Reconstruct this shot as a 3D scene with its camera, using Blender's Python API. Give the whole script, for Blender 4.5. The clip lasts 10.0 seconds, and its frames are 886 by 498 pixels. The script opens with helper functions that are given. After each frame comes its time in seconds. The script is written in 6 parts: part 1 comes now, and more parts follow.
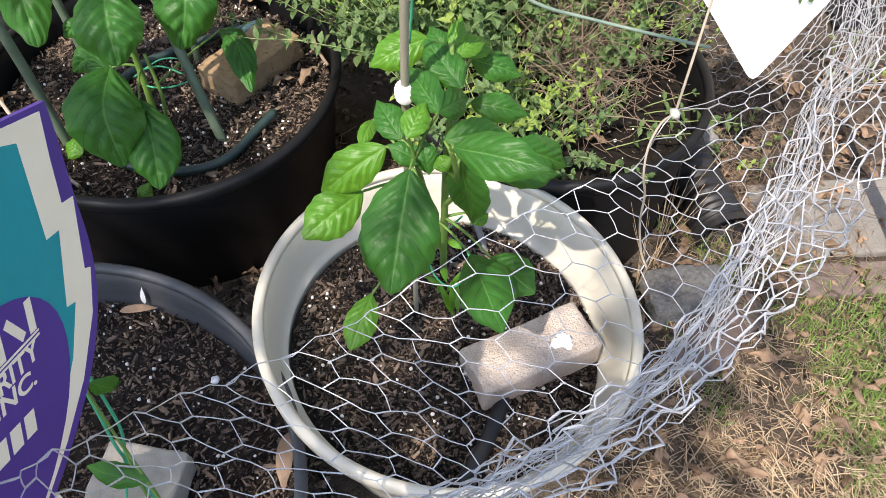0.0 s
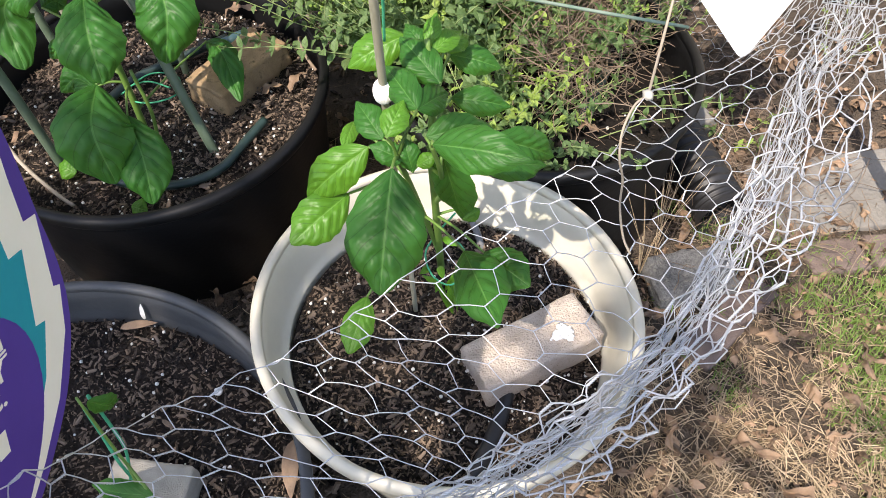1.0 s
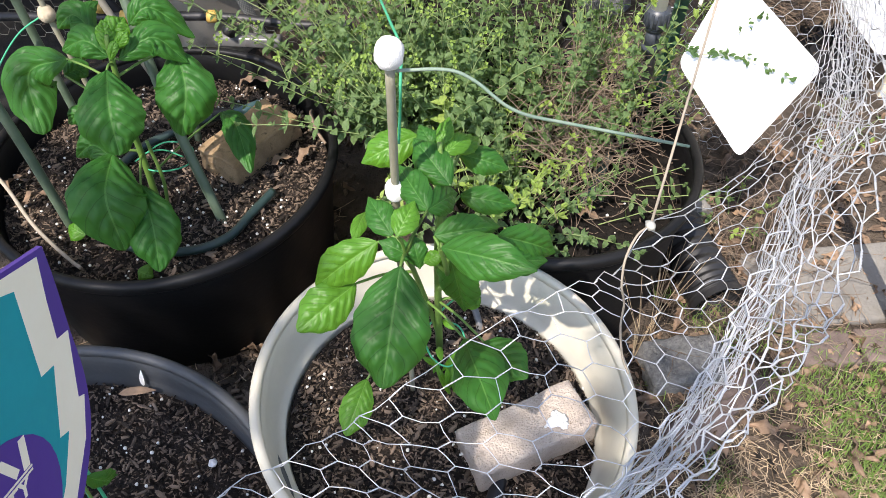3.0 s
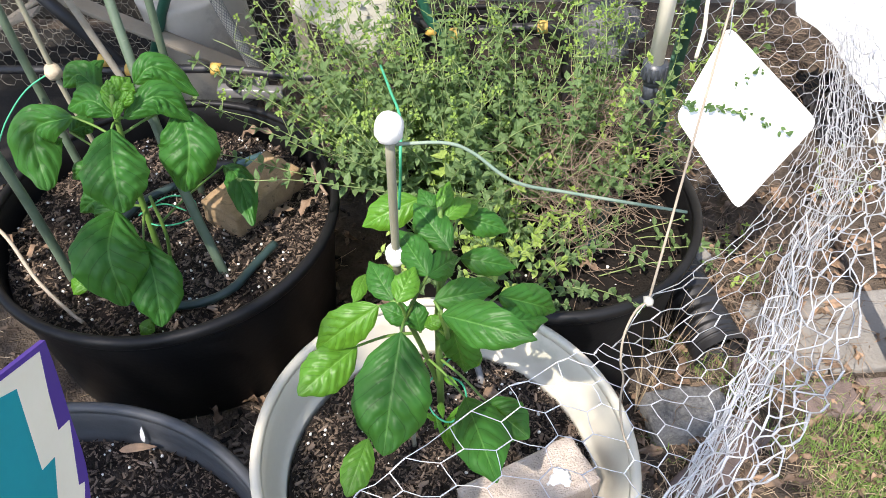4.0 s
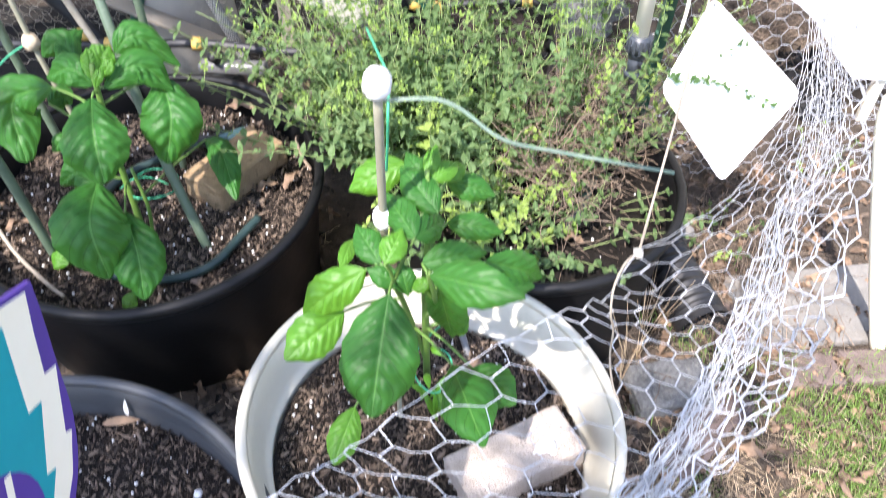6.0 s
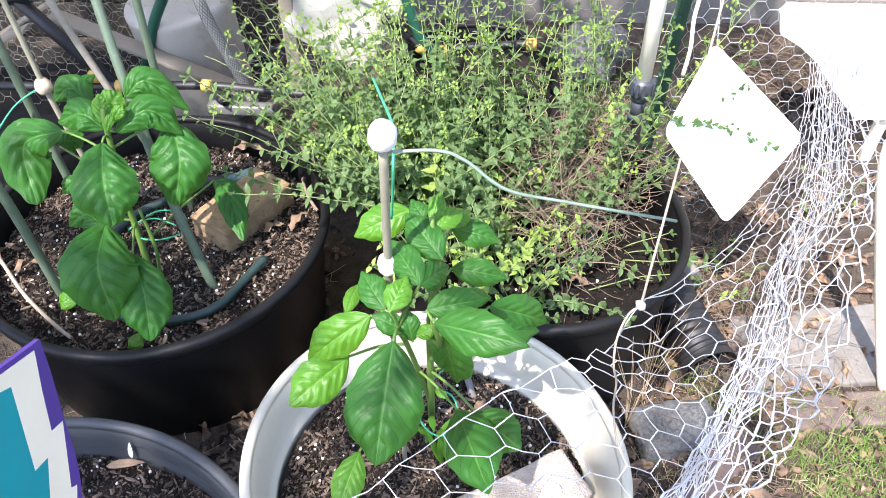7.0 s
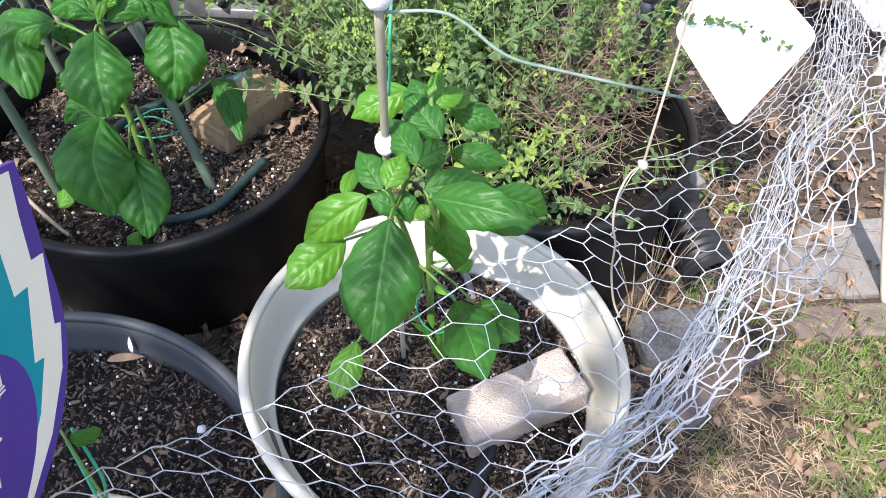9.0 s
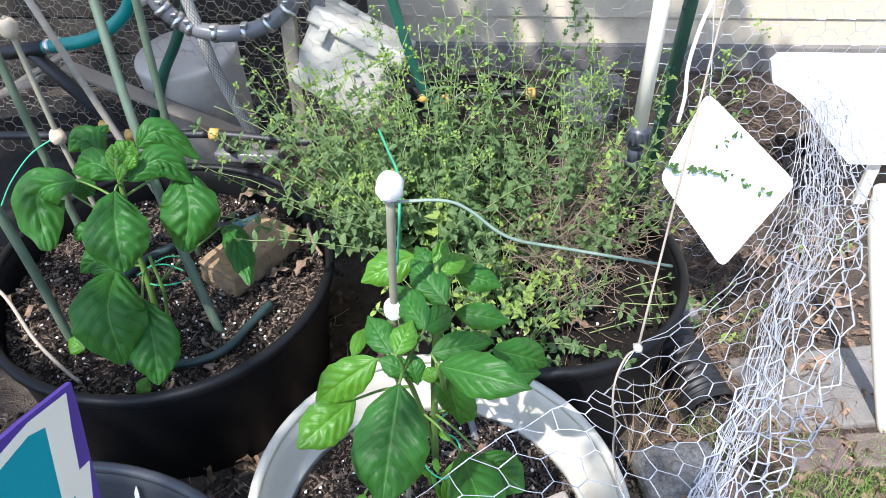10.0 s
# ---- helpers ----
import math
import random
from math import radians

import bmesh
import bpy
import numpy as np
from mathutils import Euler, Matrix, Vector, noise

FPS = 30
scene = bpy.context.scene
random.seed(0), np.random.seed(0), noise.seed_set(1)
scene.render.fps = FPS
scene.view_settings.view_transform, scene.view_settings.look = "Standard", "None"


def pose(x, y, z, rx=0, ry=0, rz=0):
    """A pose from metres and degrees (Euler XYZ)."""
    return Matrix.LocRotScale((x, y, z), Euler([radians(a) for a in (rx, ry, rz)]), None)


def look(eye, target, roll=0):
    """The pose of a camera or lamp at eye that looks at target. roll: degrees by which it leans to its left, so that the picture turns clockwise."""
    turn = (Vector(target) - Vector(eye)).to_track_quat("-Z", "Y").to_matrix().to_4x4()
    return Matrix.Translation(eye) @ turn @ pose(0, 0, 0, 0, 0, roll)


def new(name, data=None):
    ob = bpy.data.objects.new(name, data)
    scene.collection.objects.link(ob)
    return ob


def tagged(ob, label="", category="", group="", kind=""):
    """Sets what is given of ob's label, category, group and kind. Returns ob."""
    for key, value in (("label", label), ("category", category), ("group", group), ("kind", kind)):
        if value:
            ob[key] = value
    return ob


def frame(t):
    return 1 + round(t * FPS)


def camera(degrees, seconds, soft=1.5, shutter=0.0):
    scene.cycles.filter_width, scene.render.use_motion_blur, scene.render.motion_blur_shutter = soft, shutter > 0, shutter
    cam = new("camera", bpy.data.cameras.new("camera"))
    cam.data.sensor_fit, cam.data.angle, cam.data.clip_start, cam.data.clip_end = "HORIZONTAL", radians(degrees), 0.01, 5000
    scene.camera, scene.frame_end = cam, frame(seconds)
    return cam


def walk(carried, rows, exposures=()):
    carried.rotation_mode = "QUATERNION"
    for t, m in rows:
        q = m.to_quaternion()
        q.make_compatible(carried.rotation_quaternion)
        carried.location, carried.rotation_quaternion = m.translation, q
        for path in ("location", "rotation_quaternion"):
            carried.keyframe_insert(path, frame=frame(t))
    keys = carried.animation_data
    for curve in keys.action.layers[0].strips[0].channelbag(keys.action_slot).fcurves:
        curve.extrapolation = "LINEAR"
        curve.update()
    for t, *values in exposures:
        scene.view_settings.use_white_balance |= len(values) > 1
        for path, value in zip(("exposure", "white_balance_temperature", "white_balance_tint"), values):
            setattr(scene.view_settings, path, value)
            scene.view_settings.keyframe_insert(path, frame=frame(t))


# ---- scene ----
cam = camera(58.25, 10.0, 0.55, 0.25)
PATH = [
    (0, (0.0302, -0.6532, 1.3256), (-0.0108, -0.0436, 0.5340), 1.24),
    (0.5, (0.0319, -0.6481, 1.3211), (-0.0069, -0.0340, 0.5328), 1.12),
    (0.7, (0.0370, -0.6530, 1.3230), (-0.0570, 0.5770, -0.2520), -0.60),
    (1, (0.0545, -0.6490, 1.3182), (-0.0005, -0.0407, 0.5264), -3.15),
    (1.5, (0.0575, -0.6461, 1.3287), (0.0076, -0.0240, 0.5474), -2.40),
    (1.7, (0.0520, -0.6450, 1.3380), (-0.0460, 0.6180, -0.2100), -1.40),
    (2, (0.0446, -0.6341, 1.3541), (0.0009, 0.0167, 0.5961), -0.06),
    (2.2, (0.0415, -0.6271, 1.3689), (0.0016, 0.0381, 0.6234), 0.99),
    (3.3, (0.0434, -0.6293, 1.3709), (-0.0089, 0.0281, 0.6191), -0.11),
    (3.5, (0.0439, -0.6148, 1.3938), (-0.0041, 0.0598, 0.6572), -0.05),
    (4, (0.0430, -0.6087, 1.3960), (-0.0121, 0.0822, 0.6752), -0.33),
    (4.5, (0.0437, -0.6184, 1.3740), (-0.0003, 0.0529, 0.6341), 1.33),
    (5, (0.0363, -0.6403, 1.3378), (0.0122, -0.0019, 0.5684), 2.82),
    (5.5, (0.0352, -0.6452, 1.3344), (0.0112, -0.0114, 0.5612), 2.79),
    (5.8, (0.0430, -0.6410, 1.3430), (-0.0220, 0.6560, -0.1780), 1.50),
    (6, (0.0382, -0.6263, 1.3742), (0.0064, 0.0550, 0.6428), 0.91),
    (6.2, (0.0384, -0.6096, 1.3989), (0.0014, 0.1084, 0.7038), 0.16),
    (7.3, (0.0407, -0.6317, 1.3742), (-0.0017, 0.0679, 0.6609), 0.56),
    (7.5, (0.0435, -0.6412, 1.3529), (-0.0012, 0.0290, 0.6121), 0.23),
    (8, (0.0499, -0.6547, 1.3314), (0.0063, -0.0147, 0.5643), 0.75),
    (8.5, (0.0503, -0.6544, 1.3298), (0.0062, -0.0150, 0.5621), 0.93),
    (9, (0.0500, -0.6505, 1.3346), (0.0063, 0.0003, 0.5767), 0.79),
    (9.2, (0.0490, -0.6510, 1.3460), (-0.0450, 0.6760, -0.1470), 0.20),
    (9.5, (0.0473, -0.6362, 1.3861), (-0.0092, 0.0786, 0.6891), -0.82),
    (10, (0.0368, -0.6416, 1.4134), (-0.0079, 0.1058, 0.7505), 0.21),
]
EXPOSURES = [(0.0, 1.13, 6960, 15), (1.0, 1.16, 7060, 15), (2.0, 1.10, 6860, 15), (3.5, 1.10, 6760, 14), (4.0, 1.25, 6760, 14), (4.5, 1.48, 6660, 15), (5.5, 1.66, 6510, 16), (6.0, 1.78, 6360, 17), (7.5, 1.70, 6360, 17), (8.5, 1.47, 6460, 16), (9.0, 1.40, 6360, 16), (10.0, 1.24, 6010, 14)]
walk(cam, [(t, look(eye, target, roll)) for t, eye, target, roll in PATH], EXPOSURES)

# ---- world, sun, exposure ----
SUN_FROM = Vector((-0.26, -0.52, 0.82)).normalized()
world = bpy.data.worlds.new("world")
scene.world = world
world.use_nodes = True
wn = world.node_tree.nodes
sky = wn.new("ShaderNodeTexSky")
sky.sky_type = "NISHITA"
sky.sun_disc = False
sky.sun_elevation = math.asin(SUN_FROM.z)
sky.sun_rotation = math.atan2(SUN_FROM.x, SUN_FROM.y)
wn["Background"].inputs["Strength"].default_value = 0.15
world.node_tree.links.new(sky.outputs[0], wn["Background"].inputs["Color"])
sun_data = bpy.data.lights.new("sun", "SUN")
sun_data.energy = 3.4
sun_data.angle = radians(0.53)
sun_data.color = (1.0, 0.955, 0.88)
sun = new("sun", sun_data)
sun.matrix_world = look(SUN_FROM * 20, (0, 0, 0))


# ---- materials ----
def nodes_of(m):
    return m.node_tree.nodes, m.node_tree.links


def surface(name, a, b, rough=0.6, scale=30.0, metal=0.0, bump=0.0, fine=0.0, spec=0.5, island=0.0, per_object=0.0, stain=None, stain_scale=6.0, stain_cut=0.62, stretch=None):
    """A two-tone surface: coarse and fine noise between colours a and b, bump, and an optional stain colour."""
    m = bpy.data.materials.new(name)
    m.use_nodes = True
    n, l = nodes_of(m)
    p = n["Principled BSDF"]
    p.inputs["Metallic"].default_value = metal
    p.inputs["Specular IOR Level"].default_value = spec
    co = n.new("ShaderNodeTexCoord")
    mp = n.new("ShaderNodeMapping")
    if stretch:
        mp.inputs["Scale"].default_value = stretch
    l.new(co.outputs["Object"], mp.inputs["Vector"])
    big = n.new("ShaderNodeTexNoise")
    big.inputs["Scale"].default_value = scale
    big.inputs["Detail"].default_value = 5
    small = n.new("ShaderNodeTexNoise")
    small.inputs["Scale"].default_value = scale * 9
    small.inputs["Detail"].default_value = 3
    for t in (big, small):
        l.new(mp.outputs[0], t.inputs["Vector"])
    mixf = n.new("ShaderNodeMath")
    mixf.operation = "MULTIPLY_ADD"
    mixf.inputs[1].default_value = 0.4
    l.new(small.outputs["Fac"], mixf.inputs[0])
    off = n.new("ShaderNodeMath")
    off.operation = "MULTIPLY_ADD"
    off.inputs[1].default_value = 1.3
    off.inputs[2].default_value = -0.35
    l.new(big.outputs["Fac"], off.inputs[0])
    l.new(off.outputs[0], mixf.inputs[2])
    fac = mixf
    if island or per_object:
        src = n.new("ShaderNodeNewGeometry").outputs["Random Per Island"] if island else n.new("ShaderNodeObjectInfo").outputs["Random"]
        add = n.new("ShaderNodeMath")
        add.operation = "MULTIPLY_ADD"
        add.inputs[1].default_value = island or per_object
        l.new(src, add.inputs[0])
        sub = n.new("ShaderNodeMath")
        sub.operation = "SUBTRACT"
        sub.inputs[1].default_value = (island or per_object) / 2
        l.new(fac.outputs[0], sub.inputs[0])
        l.new(sub.outputs[0], add.inputs[2])
        fac = add
    mix = n.new("ShaderNodeMix")
    mix.data_type = "RGBA"
    mix.inputs["A"].default_value = (*a, 1)
    mix.inputs["B"].default_value = (*b, 1)
    l.new(fac.outputs[0], mix.inputs["Factor"])
    out = mix.outputs["Result"]
    if stain:
        st = n.new("ShaderNodeTexNoise")
        st.inputs["Scale"].default_value = stain_scale
        st.inputs["Detail"].default_value = 8
        st.inputs["Roughness"].default_value = 0.65
        l.new(mp.outputs[0], st.inputs["Vector"])
        ramp = n.new("ShaderNodeMapRange")
        ramp.inputs["From Min"].default_value = stain_cut
        ramp.inputs["From Max"].default_value = stain_cut + 0.12
        l.new(st.outputs["Fac"], ramp.inputs["Value"])
        mix2 = n.new("ShaderNodeMix")
        mix2.data_type = "RGBA"
        mix2.inputs["B"].default_value = (*stain, 1)
        l.new(ramp.outputs[0], mix2.inputs["Factor"])
        l.new(out, mix2.inputs["A"])
        out = mix2.outputs["Result"]
    l.new(out, p.inputs["Base Color"])
    rr = n.new("ShaderNodeMapRange")
    rr.inputs["To Min"].default_value = max(0.05, rough - 0.12)
    rr.inputs["To Max"].default_value = min(1.0, rough + 0.12)
    l.new(big.outputs["Fac"], rr.inputs["Value"])
    l.new(rr.outputs[0], p.inputs["Roughness"])
    if bump:
        hsum = n.new("ShaderNodeMath")
        hsum.operation = "MULTIPLY_ADD"
        hsum.inputs[1].default_value = fine
        l.new(small.outputs["Fac"], hsum.inputs[0])
        l.new(big.outputs["Fac"], hsum.inputs[2])
        bp = n.new("ShaderNodeBump")
        bp.inputs["Strength"].default_value = 1.0
        bp.inputs["Distance"].default_value = bump
        l.new(hsum.outputs[0], bp.inputs["Height"])
        l.new(bp.outputs[0], p.inputs["Normal"])
    return m


def leaf_material(name, a, b, vein, rough=0.38, glow=0.35, veins=7.0, spec=0.5, relief=0.0004):
    """A leaf: two greens, lighter midrib and side veins darkened like shadowed grooves, from the leaf's own u and v,
    and some light through it.
    """
    m = bpy.data.materials.new(name)
    m.use_nodes = True
    n, l = nodes_of(m)
    p = n["Principled BSDF"]
    uv = n.new("ShaderNodeUVMap")
    sep = n.new("ShaderNodeSeparateXYZ")
    l.new(uv.outputs[0], sep.inputs[0])

    def math_node(op, x, y=None, z=None):
        q = n.new("ShaderNodeMath")
        q.operation = op
        for k, v in enumerate((x, y, z)):
            if v is None:
                continue
            if isinstance(v, (int, float)):
                q.inputs[k].default_value = v
            else:
                l.new(v, q.inputs[k])
        return q.outputs[0]

    av = math_node("ABSOLUTE", math_node("SUBTRACT", sep.outputs[1], 0.5))
    rib = math_node("LESS_THAN", av, 0.013)
    warp = n.new("ShaderNodeTexNoise")
    warp.inputs["Scale"].default_value = 28
    warp.inputs["Detail"].default_value = 2
    place = n.new("ShaderNodeTexCoord")
    l.new(place.outputs["Object"], warp.inputs["Vector"])
    half = math_node("MULTIPLY", math_node("GREATER_THAN", sep.outputs[1], 0.5), 0.02)
    bent = math_node("MULTIPLY_ADD", math_node("MULTIPLY", av, av), -0.28, math_node("MULTIPLY_ADD", av, -0.52, sep.outputs[0]))
    phase = math_node("ADD", math_node("ADD", bent, half), math_node("MULTIPLY_ADD", warp.outputs["Fac"], 0.02, -0.01))
    wave = math_node("COSINE", math_node("MULTIPLY", phase, veins * 6.2832))
    side = math_node("MULTIPLY", math_node("GREATER_THAN", wave, 0.975), 0.75)
    noise_t = n.new("ShaderNodeTexNoise")
    noise_t.inputs["Scale"].default_value = 45
    noise_t.inputs["Detail"].default_value = 6
    geo = n.new("ShaderNodeTexCoord")
    l.new(geo.outputs["Object"], noise_t.inputs["Vector"])
    rnd = n.new("ShaderNodeNewGeometry")
    fac = math_node("ADD", math_node("MULTIPLY", noise_t.outputs["Fac"], 0.5), math_node("MULTIPLY_ADD", rnd.outputs["Random Per Island"], 0.5, -0.05))
    mix = n.new("ShaderNodeMix")
    mix.data_type = "RGBA"
    mix.inputs["A"].default_value = (*a, 1)
    mix.inputs["B"].default_value = (*b, 1)
    l.new(fac, mix.inputs["Factor"])
    mix2 = n.new("ShaderNodeMix")
    mix2.data_type = "RGBA"
    mix2.inputs["B"].default_value = (*vein, 1)
    l.new(math_node("MULTIPLY", rib, 0.7), mix2.inputs["Factor"])
    # groove shadow along the side veins, put into the base colour
    dark = n.new("ShaderNodeMix")
    dark.data_type = "RGBA"
    dark.inputs["B"].default_value = (a[0] * 0.6, a[1] * 0.6, a[2] * 0.6, 1)
    l.new(side, dark.inputs["Factor"])
    l.new(mix.outputs["Result"], dark.inputs["A"])
    l.new(dark.outputs["Result"], mix2.inputs["A"])
    l.new(mix2.outputs["Result"], p.inputs["Base Color"])
    p.inputs["Roughness"].default_value = rough
    p.inputs["Specular IOR Level"].default_value = spec
    bp = n.new("ShaderNodeBump")
    bp.inputs["Distance"].default_value = relief
    bp.inputs["Strength"].default_value = 0.8
    valley = math_node("POWER", math_node("MAXIMUM", wave, 0.0), 3.0)
    groove = math_node("SUBTRACT", 1.0, math_node("MINIMUM", math_node("MULTIPLY", av, 11.0), 1.0))
    hh = math_node("ADD", math_node("MULTIPLY", noise_t.outputs["Fac"], 0.35), math_node("MULTIPLY_ADD", valley, -0.30, math_node("MULTIPLY", groove, -0.6)))
    l.new(hh, bp.inputs["Height"])
    l.new(bp.outputs[0], p.inputs["Normal"])
    tr = n.new("ShaderNodeBsdfTranslucent")
    tint = n.new("ShaderNodeMix")
    tint.data_type = "RGBA"
    tint.inputs["Factor"].default_value = 0.5
    tint.inputs["B"].default_value = (0.30, 0.48, 0.03, 1)
    l.new(mix2.outputs["Result"], tint.inputs["A"])
    l.new(tint.outputs["Result"], tr.inputs["Color"])
    ms = n.new("ShaderNodeMixShader")
    ms.inputs[0].default_value = glow
    l.new(p.outputs[0], ms.inputs[1])
    l.new(tr.outputs[0], ms.inputs[2])
    l.new(ms.outputs[0], n["Material Output"].inputs["Surface"])
    return m


WHITE_PLASTIC = surface("cream_plastic", (0.50, 0.465, 0.375), (0.58, 0.545, 0.45), 0.42, 9, bump=0.0006, fine=0.5, stain=(0.42, 0.41, 0.31), stain_scale=5, stain_cut=0.60)
BLACK_PLASTIC = surface("black_plastic", (0.004, 0.004, 0.0045), (0.010, 0.010, 0.0105), 0.48, 12, bump=0.0005, fine=0.8, spec=0.27, stain=(0.022, 0.020, 0.018), stain_scale=9, stain_cut=0.66)
GREY_PLASTIC = surface("faded_black_plastic", (0.042, 0.045, 0.050), (0.074, 0.078, 0.084), 0.55, 14, bump=0.0005, fine=0.8, stain=(0.12, 0.12, 0.12), stain_scale=7, stain_cut=0.66)
SOIL = surface("potting_soil", (0.015, 0.012, 0.010), (0.062, 0.048, 0.039), 0.95, 60, bump=0.012, fine=0.6, spec=0.2)
BARK = surface("bark_chips", (0.012, 0.0095, 0.008), (0.215, 0.160, 0.118), 0.85, 70, bump=0.002, fine=0.5, island=1.4, spec=0.25)
# potting soil again, its colours darkened to stand for shade under the oregano
SHADED_HERB_SOIL = surface("shaded_herb_soil", (0.006, 0.005, 0.0045), (0.030, 0.024, 0.019), 0.95, 60, bump=0.012, fine=0.6, spec=0.2)
BARK_CHIP = surface("large_bark_chip", (0.020, 0.015, 0.012), (0.235, 0.175, 0.130), 0.85, 90, bump=0.002, fine=0.6, per_object=1.3, spec=0.25)
PERLITE = surface("perlite", (0.6, 0.58, 0.54), (0.85, 0.84, 0.8), 0.9, 120, bump=0.001)
EARTH = surface("garden_earth", (0.032, 0.025, 0.019), (0.155, 0.122, 0.094), 0.95, 26, bump=0.02, fine=0.5, spec=0.2, stain=(0.15, 0.115, 0.08), stain_scale=3, stain_cut=0.55)
TAN_BRICK = surface("tan_brick", (0.40, 0.325, 0.265), (0.60, 0.515, 0.435), 0.95, 38, bump=0.003, fine=1.6, stain=(0.22, 0.17, 0.13), stain_scale=240, stain_cut=0.58)
OCHRE_BRICK = surface("ochre_brick", (0.19, 0.125, 0.062), (0.42, 0.285, 0.16), 0.92, 40, bump=0.003, fine=0.8, stain=(0.10, 0.075, 0.03), stain_scale=36, stain_cut=0.55)
GREY_BRICK = surface("grey_paver", (0.30, 0.27, 0.22), (0.46, 0.42, 0.35), 0.9, 60, bump=0.003, fine=0.8)
RED_BRICK = surface("red_brick", (0.085, 0.062, 0.054), (0.20, 0.15, 0.13), 0.92, 40, bump=0.004, fine=0.8, per_object=0.4)
CONCRETE = surface("concrete", (0.13, 0.122, 0.11), (0.25, 0.235, 0.21), 0.92, 14, bump=0.004, fine=0.7, stain=(0.16, 0.145, 0.13), stain_scale=6, stain_cut=0.56)
BLUE_STONE = surface("grey_stone", (0.09, 0.092, 0.095), (0.34, 0.34, 0.335), 0.95, 120, bump=0.008, fine=0.9, stain=(0.33, 0.32, 0.29), stain_scale=90, stain_cut=0.56)
WEED_MAT = surface("black_weed_fabric", (0.010, 0.010, 0.010), (0.035, 0.032, 0.028), 0.85, 50, bump=0.004, fine=0.6, spec=0.2, stain=(0.07, 0.05, 0.035), stain_scale=6, stain_cut=0.58)
PEPPER_LEAF = leaf_material("pepper_leaf", (0.018, 0.090, 0.014), (0.040, 0.160, 0.024), (0.090, 0.225, 0.050), 0.45, 0.22, 6.5, spec=0.26, relief=0.0011)
# brighter green for young leaves, also painted on leaves that catch the sun
PEPPER_YOUNG_SUNLIT = leaf_material("young_or_sunlit_pepper_leaf", (0.060, 0.200, 0.016), (0.115, 0.30, 0.030), (0.17, 0.37, 0.070), 0.42, 0.38, 6.5, spec=0.42, relief=0.0009)
OREGANO_LEAF = leaf_material("oregano_leaf", (0.068, 0.128, 0.042), (0.158, 0.236, 0.096), (0.18, 0.265, 0.115), 0.6, 0.30, 3.0, spec=0.3)
OLD_LEAF = leaf_material("old_oregano_leaf", (0.035, 0.085, 0.030), (0.085, 0.15, 0.055), (0.10, 0.17, 0.07), 0.6, 0.2, 3.0, spec=0.3)
OREGANO_YELLOW = leaf_material("yellow_oregano_leaf", (0.21, 0.33, 0.058), (0.36, 0.45, 0.13), (0.38, 0.47, 0.165), 0.6, 0.35, 3.0, spec=0.3)
BUD = leaf_material("oregano_bud", (0.19, 0.31, 0.06), (0.35, 0.46, 0.13), (0.35, 0.46, 0.13), 0.6, 0.3, 3.0, spec=0.3)
GRASS = leaf_material("grass_blade", (0.085, 0.17, 0.032), (0.23, 0.33, 0.085), (0.31, 0.38, 0.13), 0.55, 0.26, 1.0)
STEM = surface("green_stem", (0.07, 0.15, 0.025), (0.14, 0.24, 0.05), 0.5, 40, bump=0.0004)
HERB_STEM = surface("herb_stem", (0.17, 0.25, 0.08), (0.30, 0.36, 0.15), 0.7, 40)
TWIG = surface("dry_twig", (0.095, 0.066, 0.046), (0.30, 0.225, 0.16), 0.85, 30, island=0.8)
STRAW = surface("straw", (0.22, 0.155, 0.09), (0.62, 0.49, 0.33), 0.8, 30, island=0.9)
DRY_LEAF = surface("dry_leaf", (0.060, 0.038, 0.024), (0.31, 0.205, 0.130), 0.75, 35, bump=0.001, island=0.9)
WIRE = surface("galvanised_wire", (0.40, 0.42, 0.46), (0.74, 0.75, 0.765), 0.45, 60, metal=0.55, bump=0.0002)
OLD_WIRE = surface("old_wire", (0.28, 0.25, 0.20), (0.44, 0.40, 0.33), 0.55, 60, metal=0.3)
STAKE_GREEN = surface("green_coated_stake", (0.064, 0.100, 0.064), (0.122, 0.162, 0.108), 0.5, 25, bump=0.0010, fine=0.6, stain=(0.30, 0.31, 0.23), stain_scale=34, stain_cut=0.64)
STAKE_WOOD = surface("weathered_cane", (0.20, 0.19, 0.13), (0.34, 0.32, 0.24), 0.7, 40, bump=0.0008, stretch=(1, 1, 0.2))
WHITE_FOAM = surface("white_clay", (0.72, 0.71, 0.68), (0.85, 0.84, 0.82), 0.85, 90, bump=0.0015, fine=0.7)
TAN_FOAM = surface("tan_clay", (0.40, 0.32, 0.22), (0.58, 0.49, 0.36), 0.85, 70, bump=0.0025, fine=0.8)
TWINE_GREEN = surface("green_twine", (0.02, 0.25, 0.12), (0.06, 0.40, 0.22), 0.7, 90, bump=0.0004)
ROPE = surface("pale_cord", (0.24, 0.20, 0.145), (0.40, 0.34, 0.265), 0.85, 150, bump=0.0006)
CORD_GREY = surface("green_grey_cord", (0.09, 0.19, 0.135), (0.30, 0.34, 0.27), 0.75, 30, bump=0.0005)
SIGN_PURPLE = surface("sign_purple", (0.075, 0.035, 0.24), (0.10, 0.05, 0.30), 0.5, 20, bump=0.0001, spec=0.2)
SIGN_TEAL = surface("sign_teal", (0.0, 0.27, 0.32), (0.005, 0.33, 0.38), 0.5, 20, bump=0.0001, spec=0.2)
SIGN_WHITE = surface("sign_white", (0.88, 0.80, 0.63), (0.94, 0.87, 0.72), 0.4, 30, stain=(0.66, 0.58, 0.44), stain_scale=20, stain_cut=0.70)
